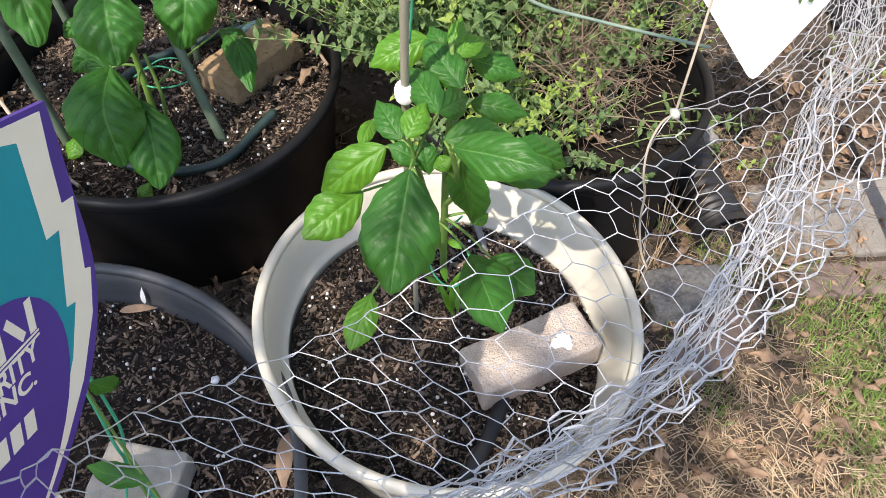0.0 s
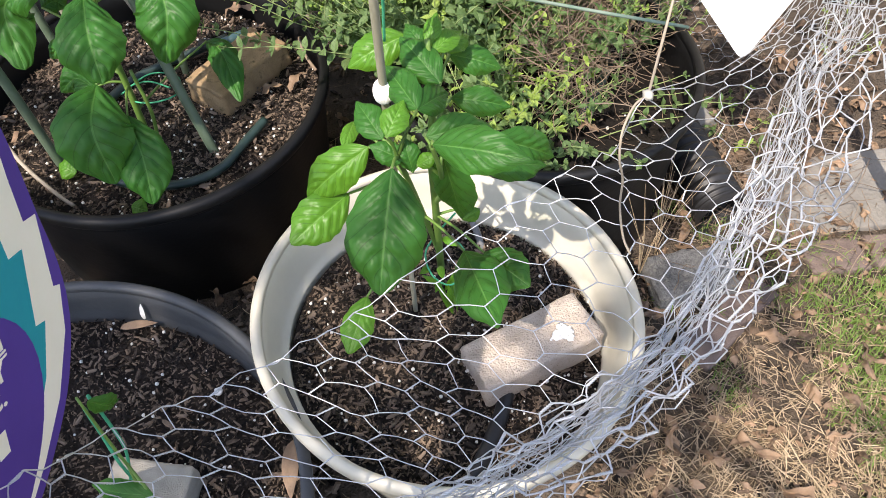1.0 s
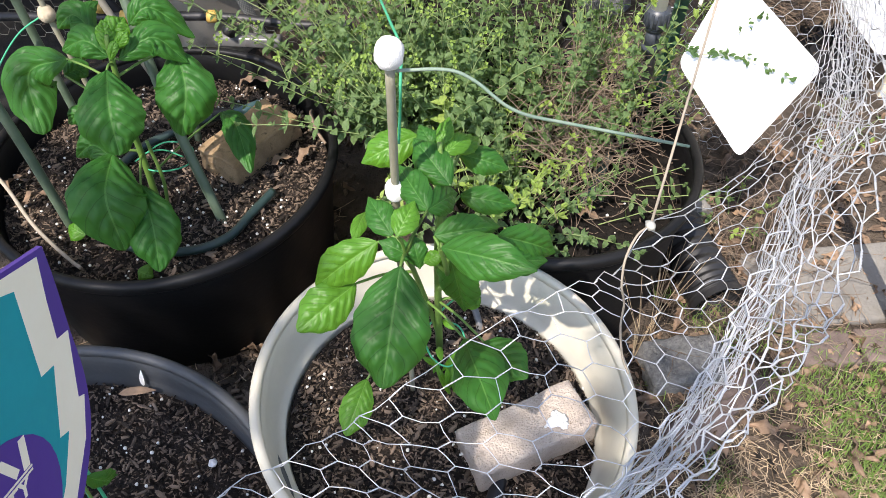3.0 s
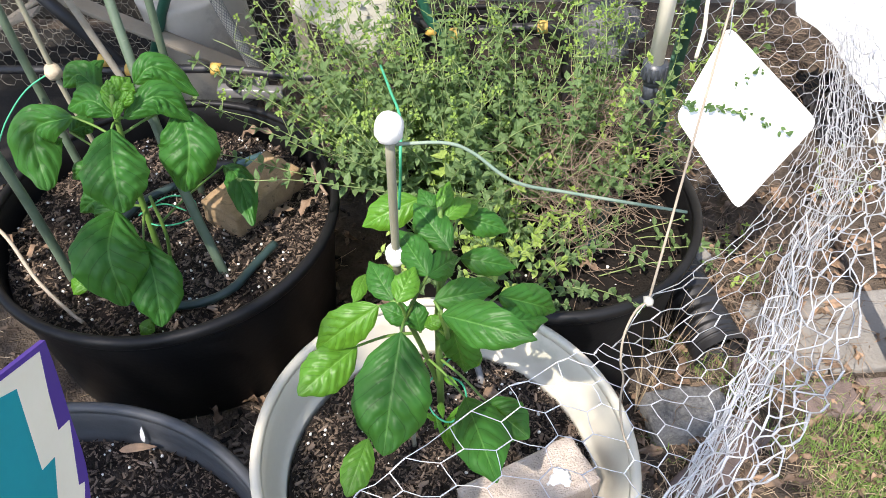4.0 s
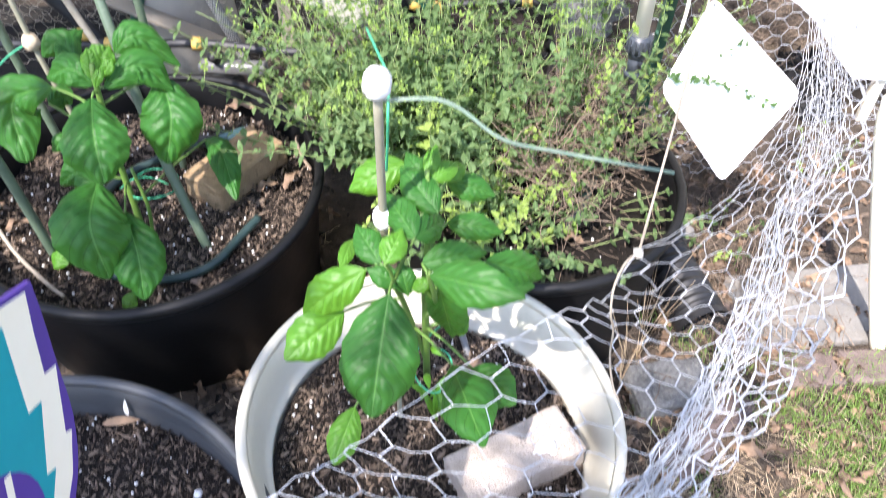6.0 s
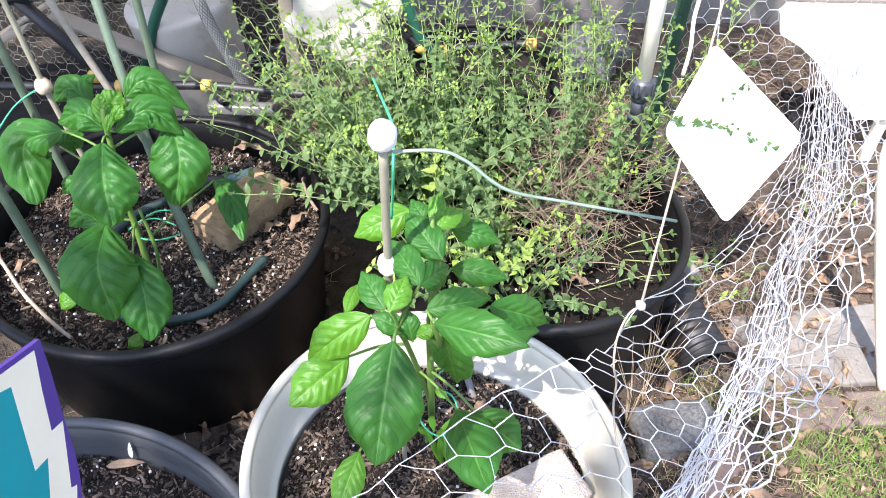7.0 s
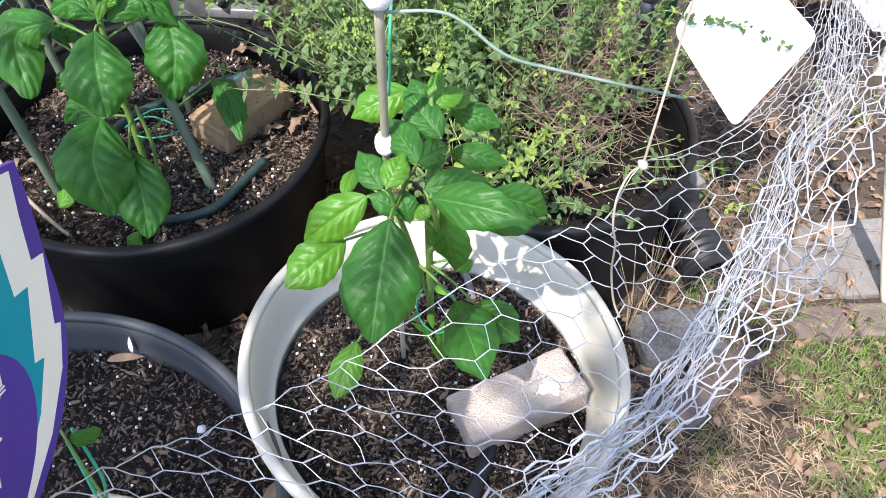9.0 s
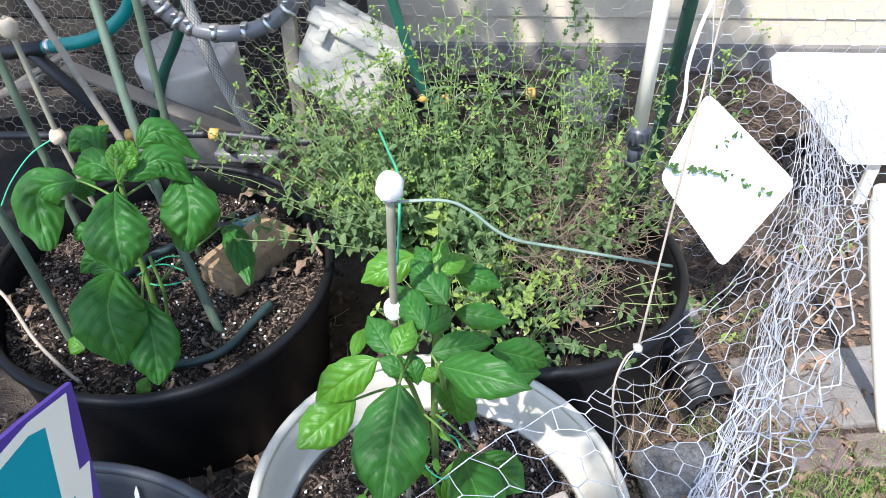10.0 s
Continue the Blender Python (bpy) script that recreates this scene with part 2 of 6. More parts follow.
PLATE_WHITE = surface("white_painted_plate", (0.76, 0.77, 0.78), (0.84, 0.84, 0.84), 0.4, 12, stain=(0.6, 0.6, 0.58), stain_scale=10, stain_cut=0.7)
PVC_WHITE = surface("pvc_white", (0.86, 0.79, 0.62), (0.92, 0.86, 0.72), 0.5, 10)
PVC_GREY = surface("pvc_grey", (0.11, 0.11, 0.112), (0.19, 0.19, 0.19), 0.30, 14)
UTILITY_GREY = surface("utility_box_plastic", (0.34, 0.33, 0.28), (0.44, 0.43, 0.37), 0.45, 9, stain=(0.38, 0.36, 0.29), stain_scale=6, stain_cut=0.62)
BUCKET_WHITE = surface("weathered_white_plastic", (0.36, 0.335, 0.285), (0.50, 0.475, 0.42), 0.55, 7, bump=0.0008, fine=0.6, stain=(0.28, 0.27, 0.25), stain_scale=8, stain_cut=0.54)
TEAL_HOSE = surface("teal_hose", (0.0, 0.16, 0.14), (0.01, 0.25, 0.22), 0.35, 12)
DULL_TEAL = surface("dull_teal_tube", (0.045, 0.10, 0.11), (0.08, 0.16, 0.17), 0.4, 20)
GREEN_HOSE = surface("dark_green_hose", (0.01, 0.06, 0.04), (0.02, 0.11, 0.07), 0.4, 12)
POLY_TUBE = surface("dark_poly_tube", (0.012, 0.028, 0.025), (0.03, 0.055, 0.05), 0.4, 25)
BLACK_RUBBER = surface("black_rubber", (0.008, 0.008, 0.009), (0.022, 0.022, 0.024), 0.5, 20, stain=(0.08, 0.07, 0.06), stain_scale=12, stain_cut=0.62)
COUPLING = surface("dark_blue_plastic", (0.030, 0.036, 0.046), (0.060, 0.068, 0.080), 0.4, 30)
HOSE_PALE = surface("pale_braided_hose", (0.37, 0.355, 0.30), (0.52, 0.50, 0.44), 0.5, 30)
BRASS_PLASTIC = surface("yellow_fitting", (0.42, 0.26, 0.05), (0.55, 0.37, 0.10), 0.5, 30)
STEEL = surface("steel_clamp", (0.5, 0.5, 0.5), (0.68, 0.68, 0.68), 0.3, 60, metal=0.9)
POST_GREEN = surface("green_steel_post", (0.01, 0.05, 0.03), (0.025, 0.085, 0.05), 0.5, 20, bump=0.0005, stain=(0.12, 0.09, 0.06), stain_scale=14, stain_cut=0.68)
BEIGE_WOOD = surface("beige_wood", (0.21, 0.18, 0.135), (0.33, 0.285, 0.22), 0.8, 10, bump=0.001, fine=0.6, stretch=(1, 1, 0.15))
SIDING = surface("beige_siding", (0.50, 0.43, 0.31), (0.58, 0.51, 0.38), 0.7, 6, bump=0.0008, fine=0.8, stain=(0.42, 0.35, 0.25), stain_scale=3, stain_cut=0.62)
FOUNDATION = surface("foundation_concrete", (0.13, 0.12, 0.105), (0.21, 0.195, 0.175), 0.95, 8, bump=0.004, fine=0.7)
DARK_WOOD = surface("dark_wood", (0.016, 0.0135, 0.010), (0.045, 0.037, 0.027), 0.9, 12, bump=0.003, fine=0.6)


# ---- mesh helpers ----
class Shape:
    """Collects vertices, faces and leaf coordinates for one mesh."""

    def __init__(self):
        self.v, self.f, self.uv = [], [], []

    def face(self, ids, uvs=None):
        self.f.append(tuple(ids))
        self.uv.append(uvs or [(0.5, 0.0)] * len(ids))

    def tube(self, pts, r, sides=8, r_end=None, caps=True, closed=False):
        pts = [Vector(p) for p in pts]
        n = len(pts)
        base = len(self.v)
        ref = None
        for i, p in enumerate(pts):
            if closed:
                d = pts[(i + 1) % n] - pts[i - 1]
            else:
                d = pts[min(i + 1, n - 1)] - pts[max(i - 1, 0)]
            d.normalize()
            if ref is None:
                ref = d.orthogonal().normalized()
            ref = (ref - d * ref.dot(d))
            ref = ref.normalized() if ref.length > 1e-6 else d.orthogonal().normalized()
            side = d.cross(ref)
            rr = r[i] if isinstance(r, list) else r if r_end is None else r + (r_end - r) * i / max(1, n - 1)
            for k in range(sides):
                a = 2 * math.pi * k / sides
                self.v.append(p + ref * (rr * math.cos(a)) + side * (rr * math.sin(a)))
        for i in range(n if closed else n - 1):
            for k in range(sides):
                a, b = base + i * sides, base + ((i + 1) % n) * sides
                self.face((a + k, a + (k + 1) % sides, b + (k + 1) % sides, b + k))
        if caps and not closed:
            self.face(tuple(base + k for k in reversed(range(sides))))
            self.face(tuple(base + (n - 1) * sides + k for k in range(sides)))
        return self

    def lathe(self, profile, segs=64, squash=0.0, seed=0):
        """Turns a closed (radius, z) profile round the z axis."""
        base = len(self.v)
        m = len(profile)
        for s in range(segs):
            a = 2 * math.pi * s / segs
            for r, z in profile:
                q = r * (1 + squash * math.cos(2 * a + seed))
                self.v.append(Vector((q * math.cos(a), q * math.sin(a), z)))
        for s in range(segs):
            for k in range(m):
                a, b = base + s * m, base + ((s + 1) % segs) * m
                self.face((a + k, b + k, b + (k + 1) % m, a + (k + 1) % m))
        return self

    def box(self, m, size, cut=0.0, taper=1.0, jitter=0.0):
        """A block of that size at the pose m, its edges cut off by cut."""
        x, y, z = (s / 2 for s in size)
        bm = bmesh.new()
        bmesh.ops.create_cube(bm, size=1)
        for v in bm.verts:
            k = taper if v.co.z > 0 else 1.0
            v.co = Vector((v.co.x * 2 * x * k, v.co.y * 2 * y * k, v.co.z * 2 * z))
            if jitter:
                v.co += Vector([random.uniform(-jitter, jitter) for _ in range(3)])
        if cut:
            bmesh.ops.bevel(bm, geom=list(bm.edges), offset=cut, segments=2, affect="EDGES", profile=0.6)
        base = len(self.v)
        bm.verts.index_update()
        for v in bm.verts:
            self.v.append(m @ v.co)
        for f in bm.faces:
            self.face([base + v.index for v in f.verts])
        bm.free()
        return self

    def chip(self, m, size):
        """A cheap splinter: a six-cornered wedge of bark."""
        a, b, c = size[0] / 2, size[1] / 2, size[2] / 2
        base = len(self.v)
        j = lambda: random.uniform(0.6, 1.15)
        for p in ((-a * j(), -b * j(), -c), (a * j(), -b * j(), -c), (a * j(), b * j(), -c), (-a * j(), b * j(), -c), (-a * j() * 0.8, -b * 0.7, c), (a * j() * 0.8, -b * 0.6, c * j()), (a * j() * 0.8, b * 0.7, c), (-a * j() * 0.7, b * 0.6, c * j())):
            self.v.append(m @ Vector(p))
        for q in ((0, 3, 2, 1), (4, 5, 6, 7), (0, 1, 5, 4), (1, 2, 6, 5), (2, 3, 7, 6), (3, 0, 4, 7)):
            self.face([base + k for k in q])
        return self

    def blob(self, c, r, rough=0.25, flat=1.0):
        bm = bmesh.new()
        bmesh.ops.create_icosphere(bm, subdivisions=1 if r < 0.006 else 3, radius=r)
        base = len(self.v)
        bm.verts.index_update()
        c = Vector(c)
        for v in bm.verts:
            k = 1 + rough * noise.noise((v.co / r + c * 37) * 1.4) + rough * 0.4 * noise.noise((v.co / r + c * 37) * 4)
            w = v.co * k
            w.z *= flat
            self.v.append(c + w)
        for f in bm.faces:
            self.face([base + v.index for v in f.verts])
        bm.free()
        return self

    def leaf(self, base, tip, width, arch=0.1, roll=0.0, hint=(0.02, -0.6, 0.8), rows=14, cols=8, fold=0.18, pucker=0.0, shape=0.58, wave=0.0, twist=0.0):
        """A leaf blade from base to tip: pointed oval, arched along its length and folded along the midrib."""
        b, t = Vector(base), Vector(tip)
        ax = t - b
        length = ax.length
        ax.normalize()
        nrm = Vector(hint)
        nrm = nrm - ax * nrm.dot(ax)
        nrm = nrm.normalized() if nrm.length > 1e-4 else ax.orthogonal().normalized()
        nrm = Matrix.Rotation(radians(roll), 3, ax) @ nrm
        start = len(self.v)
        ph = random.uniform(0, 6.28)
        for i in range(rows + 1):
            u = i / rows
            w = (u ** shape) * ((1 - u) ** 0.80) / ((shape / (shape + 0.80)) ** shape * (0.80 / (shape + 0.80)) ** 0.80)
            w *= 1 - 0.16 * math.sin(math.pi * min(1, max(0, (u - 0.72) / 0.28)))
            w = max(w, 0.0) * width / 2
            if i in (0, rows):
                w = width * 0.012
            local = Matrix.Rotation(radians(twist) * u, 3, ax) @ nrm
            side = local.cross(ax)
            mid = b + ax * (length * u) + local * (arch * length * 4 * u * (1 - u) * (1 - 0.25 * u))
            for k in range(cols + 1):
                v = 2 * k / cols - 1
                lift = fold * abs(v) * w - 0.42 * w * v * v
                if pucker:
                    lift += pucker * min(w, 0.04) * (0.11 * abs(math.sin(3.5 * 6.2832 * (u - 0.30 * abs(v)) + ph)) + 0.30 * noise.noise(Vector((u * 4.5, v * 2.2, ph))) + 0.12 * noise.noise(Vector((u * 11, v * 5, ph)))) * (1 - abs(v) ** 3)
                if wave:
                    lift += wave * w * abs(v) ** 2 * math.sin(ph + u * 13 + v * 1.5)
                self.v.append(mid + side * (v * w) + local * lift)
        for i in range(rows):
            for k in range(cols):
                a = start + i * (cols + 1) + k
                c = a + cols + 1
                uu, vv = (i / rows, (i + 1) / rows), (k / cols, (k + 1) / cols)
                self.face((a, a + 1, c + 1, c), [(uu[0], vv[0]), (uu[0], vv[1]), (uu[1], vv[1]), (uu[1], vv[0])])
        return self

    def blade(self, pts, width, hint=(0.05, -0.6, 0.8), rows=46, cols=20, fold=0.22, quilt=0.6, tip=0.85, wave=0.1, veins=6.5, roll=0.0):
        """A pepper leaf along a curved midrib: quilted between its side veins, folded along the midrib, wavy at the margin."""
        line = curve_points(pts, 16)
        n = len(line) - 1
        start = len(self.v)
        ph = random.uniform(0, 6.28)
        nrm = Vector(hint).normalized()
        if roll:
            nrm = Matrix.Rotation(radians(roll), 3, (line[-1] - line[0]).normalized()) @ nrm
        peak = (0.78 / (0.78 + tip)) ** 0.78 * (tip / (0.78 + tip)) ** tip
        for i in range(rows + 1):
            u = i / rows
            x = u * n
            j = min(int(x), n - 1)
            mid = line[j].lerp(line[j + 1], x - j)
            ax = (line[min(j + 2, n)] - line[max(j - 1, 0)]).normalized()
            loc = (nrm - ax * nrm.dot(ax)).normalized()
            side = loc.cross(ax)
            w = (u ** 0.78) * ((1 - u) ** tip) / peak * width / 2
            w *= 1 - 0.22 * math.exp(-((u - 0.90) / 0.07) ** 2)
            w = max(w, width * 0.012)
            for k in range(cols + 1):
                v = 2 * k / cols - 1
                q = abs(v)
                lift = fold * q * w - 0.45 * w * v * v
                cell = abs(math.sin(math.pi * veins * (u - 0.26 * q - 0.07 * v * v + (0.02 if v > 0 else 0.0))))
                lift += quilt * min(w, 0.035) * (0.16 * (cell ** 0.7) * min(1.0, q * 5) * (1 - q ** 4) + 0.26 * noise.noise(Vector((u * 3.5, v * 1.8, ph))) * q + 0.05 * noise.noise(Vector((u * 14, v * 7, ph))))
                lift += wave * w * q ** 2 * math.sin(ph + u * 12 + v * 1.5)
                edge = 1 + 0.03 * math.sin(ph * 3 + u * 31 + v * 2)
                self.v.append(mid + side * (v * w * edge) + loc * lift)
        for i in range(rows):
            for k in range(cols):
                a = start + i * (cols + 1) + k
                c = a + cols + 1
                uu, vv = (i / rows, (i + 1) / rows), (k / cols, (k + 1) / cols)
                self.face((a, a + 1, c + 1, c), [(uu[0], vv[0]), (uu[0], vv[1]), (uu[1], vv[1]), (uu[1], vv[0])])
        return self

    def small_leaf(self, base, ax, length, width, nrm):
        """A small folded leaf of six triangles."""
        side = nrm.cross(ax).normalized()
        s = len(self.v)
        up = nrm * (width * 0.16)
        self.v += [base, base + ax * (length * 0.28) + side * (width * 0.46) + up, base + ax * (length * 0.62) + side * (width * 0.42) + up * 0.8, base + ax * length - nrm * (length * 0.10), base + ax * (length * 0.62) - side * (width * 0.42) + up * 0.8, base + ax * (length * 0.28) - side * (width * 0.46) + up, base + ax * (length * 0.45) + nrm * (length * 0.04)]
        uv = [(0, 0.5), (0.28, 0.96), (0.62, 0.92), (1, 0.5), (0.62, 0.08), (0.28, 0.04), (0.45, 0.5)]
        for a, b in ((0, 1), (1, 2), (2, 3), (3, 4), (4, 5), (5, 0)):
            self.face((s + 6, s + b, s + a), [uv[6], uv[b], uv[a]])
        return self

    def moved(self, m):
        self.v = [m @ Vector(p) for p in self.v]
        return self

    def make(self, name, material, parent=None, label="", smooth=True):
        me = bpy.data.meshes.new(name)
        me.from_pydata([tuple(p) for p in self.v], [], self.f)
        layer = me.uv_layers.new(name="UVMap")
        flat = np.array([c for face in self.uv for pair in face for c in pair], dtype=np.float32)
        layer.data.foreach_set("uv", flat)
        if smooth:
            me.polygons.foreach_set("use_smooth", np.ones(len(me.polygons), dtype=bool))
        me.materials.append(material)
        me.update()
        ob = new(name, me)
        if parent is not None:
            ob.parent = parent
            ob.matrix_parent_inverse = Matrix.Translation(-parent.location)
        if label:
            tagged(ob, label)
        return ob


def thing(name, label, category, group="", kind="", at=(0, 0, 0)):
    ob = new(name)
    ob.empty_display_size = 0.05
    ob.location = at
    return tagged(ob, label, category, group, kind)


def curve_points(pts, steps=8):
    """A smooth line through the points (Catmull-Rom)."""
    p = [Vector(q) for q in pts]
    p = [p[0] * 2 - p[1]] + p + [p[-1] * 2 - p[-2]]
    out = []
    for i in range(1, len(p) - 2):
        for k in range(steps):
            t = k / steps
            a, b, c, d = p[i - 1], p[i], p[i + 1], p[i + 2]
            out.append(0.5 * ((2 * b) + (c - a) * t + (2 * a - 5 * b + 4 * c - d) * t * t + (3 * b - a - 3 * c + d) * t ** 3))
    out.append(p[-2])
    return out


def flat_poly(points, plane_x, thick):
    """A thin plate in a plane of constant x from (y, z) corners, facing +x."""
    s = Shape()
    n = len(points)
    for x in (plane_x, plane_x + thick):
        for y, z in points:
            s.v.append(Vector((x, y, z)))
    s.face(tuple(range(n, 2 * n)))
    s.face(tuple(reversed(range(n))))
    for k in range(n):
        s.face((k, (k + 1) % n, n + (k + 1) % n, n + k))
    return s


# ---- ground and house ----
def height(x, y):
    return 0.012 * noise.noise(Vector((x * 3, y * 3, 0.3))) + 0.006 * noise.noise(Vector((x * 11, y * 11, 2.0)))


ground_lines = [-60, -20, -8, -4, -2.5] + [-2 + 0.05 * k for k in range(101)] + [3.6, 5, 9, 20, 60]
gs = Shape()
m = len(ground_lines)
for x in ground_lines:
    for y in ground_lines:
        gs.v.append(Vector((x, y, height(x, y))))
for i in range(m - 1):
    for j in range(m - 1):
        gs.face((i * m + j, (i + 1) * m + j, (i + 1) * m + j + 1, i * m + j + 1))
ground = gs.make("ground", EARTH)
tagged(ground, "brown garden earth with litter and thin grass", "ground", kind="structure")

WALL_YAW = 2.8
wall_m = pose(0, 1.925, 0, 0, 0, WALL_YAW)
fs = Shape().box(wall_m @ pose(0, 0.09, 0.0), (9.0, 0.16, 0.19), 0.004)
foundation = tagged(fs.make("foundation", FOUNDATION), "dark grey concrete foundation strip under beige siding", "foundation", kind="structure")
wall = tagged(Shape().box(wall_m @ pose(0, 0.13, 1.37), (9.0, 0.14, 2.5), 0.0).make("wall_house", SIDING), "beige lap siding house wall above concrete", "wall", kind="structure")
board_mesh = None
for row in range(25):
    if board_mesh is None:
        s = Shape()
        for x in (-4.5, 4.5):
            for y, z in ((0, 0), (0.026, 0), (0.016, 0.112), (0.010, 0.112)):
                s.v.append(Vector((x, -y, z)))
        for k in range(4):
            s.face((k, (k + 1) % 4, 4 + (k + 1) % 4, 4 + k))
        s.face((3, 2, 1, 0))
        s.face((4, 5, 6, 7))
        board = s.make("siding_board", SIDING, wall, smooth=False)
        board_mesh = board.data
    else:
        board = new("siding_board", board_mesh)
        board.parent = wall
    board.matrix_local = wall_m @ pose(0, 0.06, 0.094 + row * 0.098)

mat = Shape()
for i in range(31):
    for j in range(31):
        x, y = -2.3 + i * 0.055, 0.55 + j * 0.036
        mat.v.append(Vector((x, y, height(x, y) + 0.006 + 0.008 * noise.noise(Vector((x * 9, y * 9, 6))))))
for i in range(30):
    for j in range(30):
        mat.face((i * 31 + j, (i + 1) * 31 + j, (i + 1) * 31 + j + 1, i * 31 + j + 1))
tagged(mat.make("weed_fabric", WEED_MAT), "dirty black weed fabric on the ground behind the pots", "ground cover", kind="structure")

# dark planks of a low screen in front of the wall, behind the netting
screen = thing("plank_screen", "dark weathered horizontal planks behind the wire fence", "fence", at=(-1.1, 1.72, 0))
for row in range(6):
    Shape().box(pose(-1.35, 1.72 + 0.004 * (row % 2), 0.07 + row * 0.125, 0, 0, 1.5), (2.0, 0.022, 0.118), 0.004).make("plank", DARK_WOOD, screen)
for x in (-2.2, -1.3, -0.42):
    Shape().box(pose(x, 1.745, 0.36), (0.05, 0.03, 0.74), 0.004).make("batten", DARK_WOOD, screen)


# ---- pots ----
def pot(name, label, centre, r, rim_z, material, wall, lip, taper, slope, tilt=(0, 0), collar=0.0):
    """A round planter: tapered outside, rolled lip, inner wall down to the soil. Returns the thing and its tilt pose."""
    ob = thing(name, label, "plant pot", at=(centre[0], centre[1], 0))
    n = Vector((tilt[0], tilt[1], 1)).normalized()
    m = Matrix.Translation((centre[0], centre[1], rim_z)) @ Vector((0, 0, 1)).rotation_difference(n).to_matrix().to_4x4()
    d = rim_z
    rb = r * taper
    ri = r - lip
    rs = ri - slope
    body = [(rb * 0.98, -d - 0.02), (rb, -d + 0.005), (r - 0.016, -0.05 - collar), (r - 0.010, -0.010), (ri + 0.003, -0.010), (ri - 0.001, -0.014), (ri - slope * 0.30, -0.045), (ri - slope * 0.75, -0.085), (rs, -0.098), (rs - 0.004, -0.100), (rs - 0.006, -0.104), (rs - 0.005, -0.108), (rs - 0.008, -0.14), (rb - wall - 0.01, -d + 0.03), (0.02, -d + 0.02), (0.02, -d - 0.01)]
    Shape().lathe(body, 96, 0.004, centre[0] * 9).moved(m).make("wall", material, ob)
    rim = [(r - 0.014, -0.030 - collar), (r - 0.004, -0.027 - collar), (r, -0.020), (r + 0.001, -0.006), (r - 0.003, -0.0015), (r - 0.008, 0.0), (ri + 0.004, 0.0), (ri, -0.0025), (ri - 0.0015, -0.012), (ri + 0.003, -0.014), (r - 0.011, -0.014)]
    Shape().lathe(rim, 96, 0.004, centre[0] * 9).moved(m).make("rim", material, ob, "rim")
    return ob, m


def soil_disc(name, label, centre, r, z, seed, mound=0.012, tilt=(0, 0), material=SOIL):
    s = Shape()
    rings, segs = 26, 72
    for i in range(rings + 1):
        q = r * i / rings
        for k in range(segs):
            a = 2 * math.pi * k / segs
            x, y = centre[0] + q * math.cos(a), centre[1] + q * math.sin(a)
            h = mound * (1 - (i / rings) ** 2) + 0.010 * noise.noise(Vector((x * 22, y * 22, seed))) + 0.006 * noise.noise(Vector((x * 60, y * 60, seed)))
            h = h * min(1, (rings - i) / 4 + 0.15) - tilt[0] * (x - centre[0]) - tilt[1] * (y - centre[1])
            s.v.append(Vector((x, y, z + h)))
    for i in range(rings):
        for k in range(segs):
            a, b = i * segs, (i + 1) * segs
            s.face((a + k, b + k, b + (k + 1) % segs, a + (k + 1) % segs))
    return tagged(s.make(name, material), label, "soil", kind="stuff")


def mulch(name, label, centre, r, z, count, seed, size=1.0, white=60, inner=0.0, tilt=(0, 0)):
    """Bark chips and perlite strewn over the soil of a pot."""
    rng = random.Random(seed)
    random.seed(seed)
    chips, grains = Shape(), Shape()
    for k in range(count):
        q, a = r * math.sqrt(rng.uniform(inner, 1)), rng.uniform(0, 6.2832)
        x, y = centre[0] + q * math.cos(a), centre[1] + q * math.sin(a)
        big = rng.random() ** 3
        ln = (0.0042 + 0.013 * big) * size
        h = 0.010 * (1 - (q / r) ** 2) + 0.010 * noise.noise(Vector((x * 22, y * 22, seed))) * min(1, (r - q) * 25) - tilt[0] * (x - centre[0]) - tilt[1] * (y - centre[1])
        chips.chip(pose(x, y, z + h + rng.uniform(0.0, 0.007), rng.gauss(0, 20), rng.gauss(0, 20), rng.uniform(0, 360)), (ln, ln * rng.uniform(0.12, 0.42), ln * 0.12 + 0.0008))
    for k in range(white):
        q, a = r * math.sqrt(rng.random()), rng.uniform(0, 6.2832)
        x, y = centre[0] + q * math.cos(a), centre[1] + q * math.sin(a)
        h = 0.010 * (1 - (q / r) ** 2) + 0.010 * noise.noise(Vector((x * 22, y * 22, seed))) * min(1, (r - q) * 25) - tilt[0] * (x - centre[0]) - tilt[1] * (y - centre[1])
        grains.blob((x, y, z + h + 0.006), rng.uniform(0.0013, 0.0034), 0.4)
    ob = tagged(chips.make(name, BARK, smooth=False), label, "mulch", kind="stuff")
    if white:
        tagged(grains.make("perlite", PERLITE), "white perlite grains in the potting mix", "perlite", kind="stuff")
    return ob


WP, BP, OP, GP = (0.0, 0.0), (-0.603, 0.513), (0.153, 0.546), (-0.572, -0.33)
white_pot, white_m = pot("white_planter", "large round cream-white plastic planter with a wide rolled rim", WP, 0.288, 0.34, WHITE_PLASTIC, 0.01, 0.014, 0.68, 0.024, (0.068, -0.019), 0.012)
big_pot, big_m = pot("black_nursery_pot", "large round black plastic nursery pot of soil", BP, 0.346, 0.318, BLACK_PLASTIC, 0.008, 0.017, 0.89, 0.004, (0.001, -0.019))
herb_pot, herb_m = pot("black_herb_pot", "round black plastic pot overgrown with oregano", OP, 0.297, 0.349, BLACK_PLASTIC, 0.008, 0.016, 0.88, 0.004)
grey_pot, grey_m = pot("grey_nursery_pot", "faded grey-black plastic nursery pot of bark soil", GP, 0.403, 0.279, GREY_PLASTIC, 0.008, 0.016, 0.88, 0.004, (-0.004, -0.013))
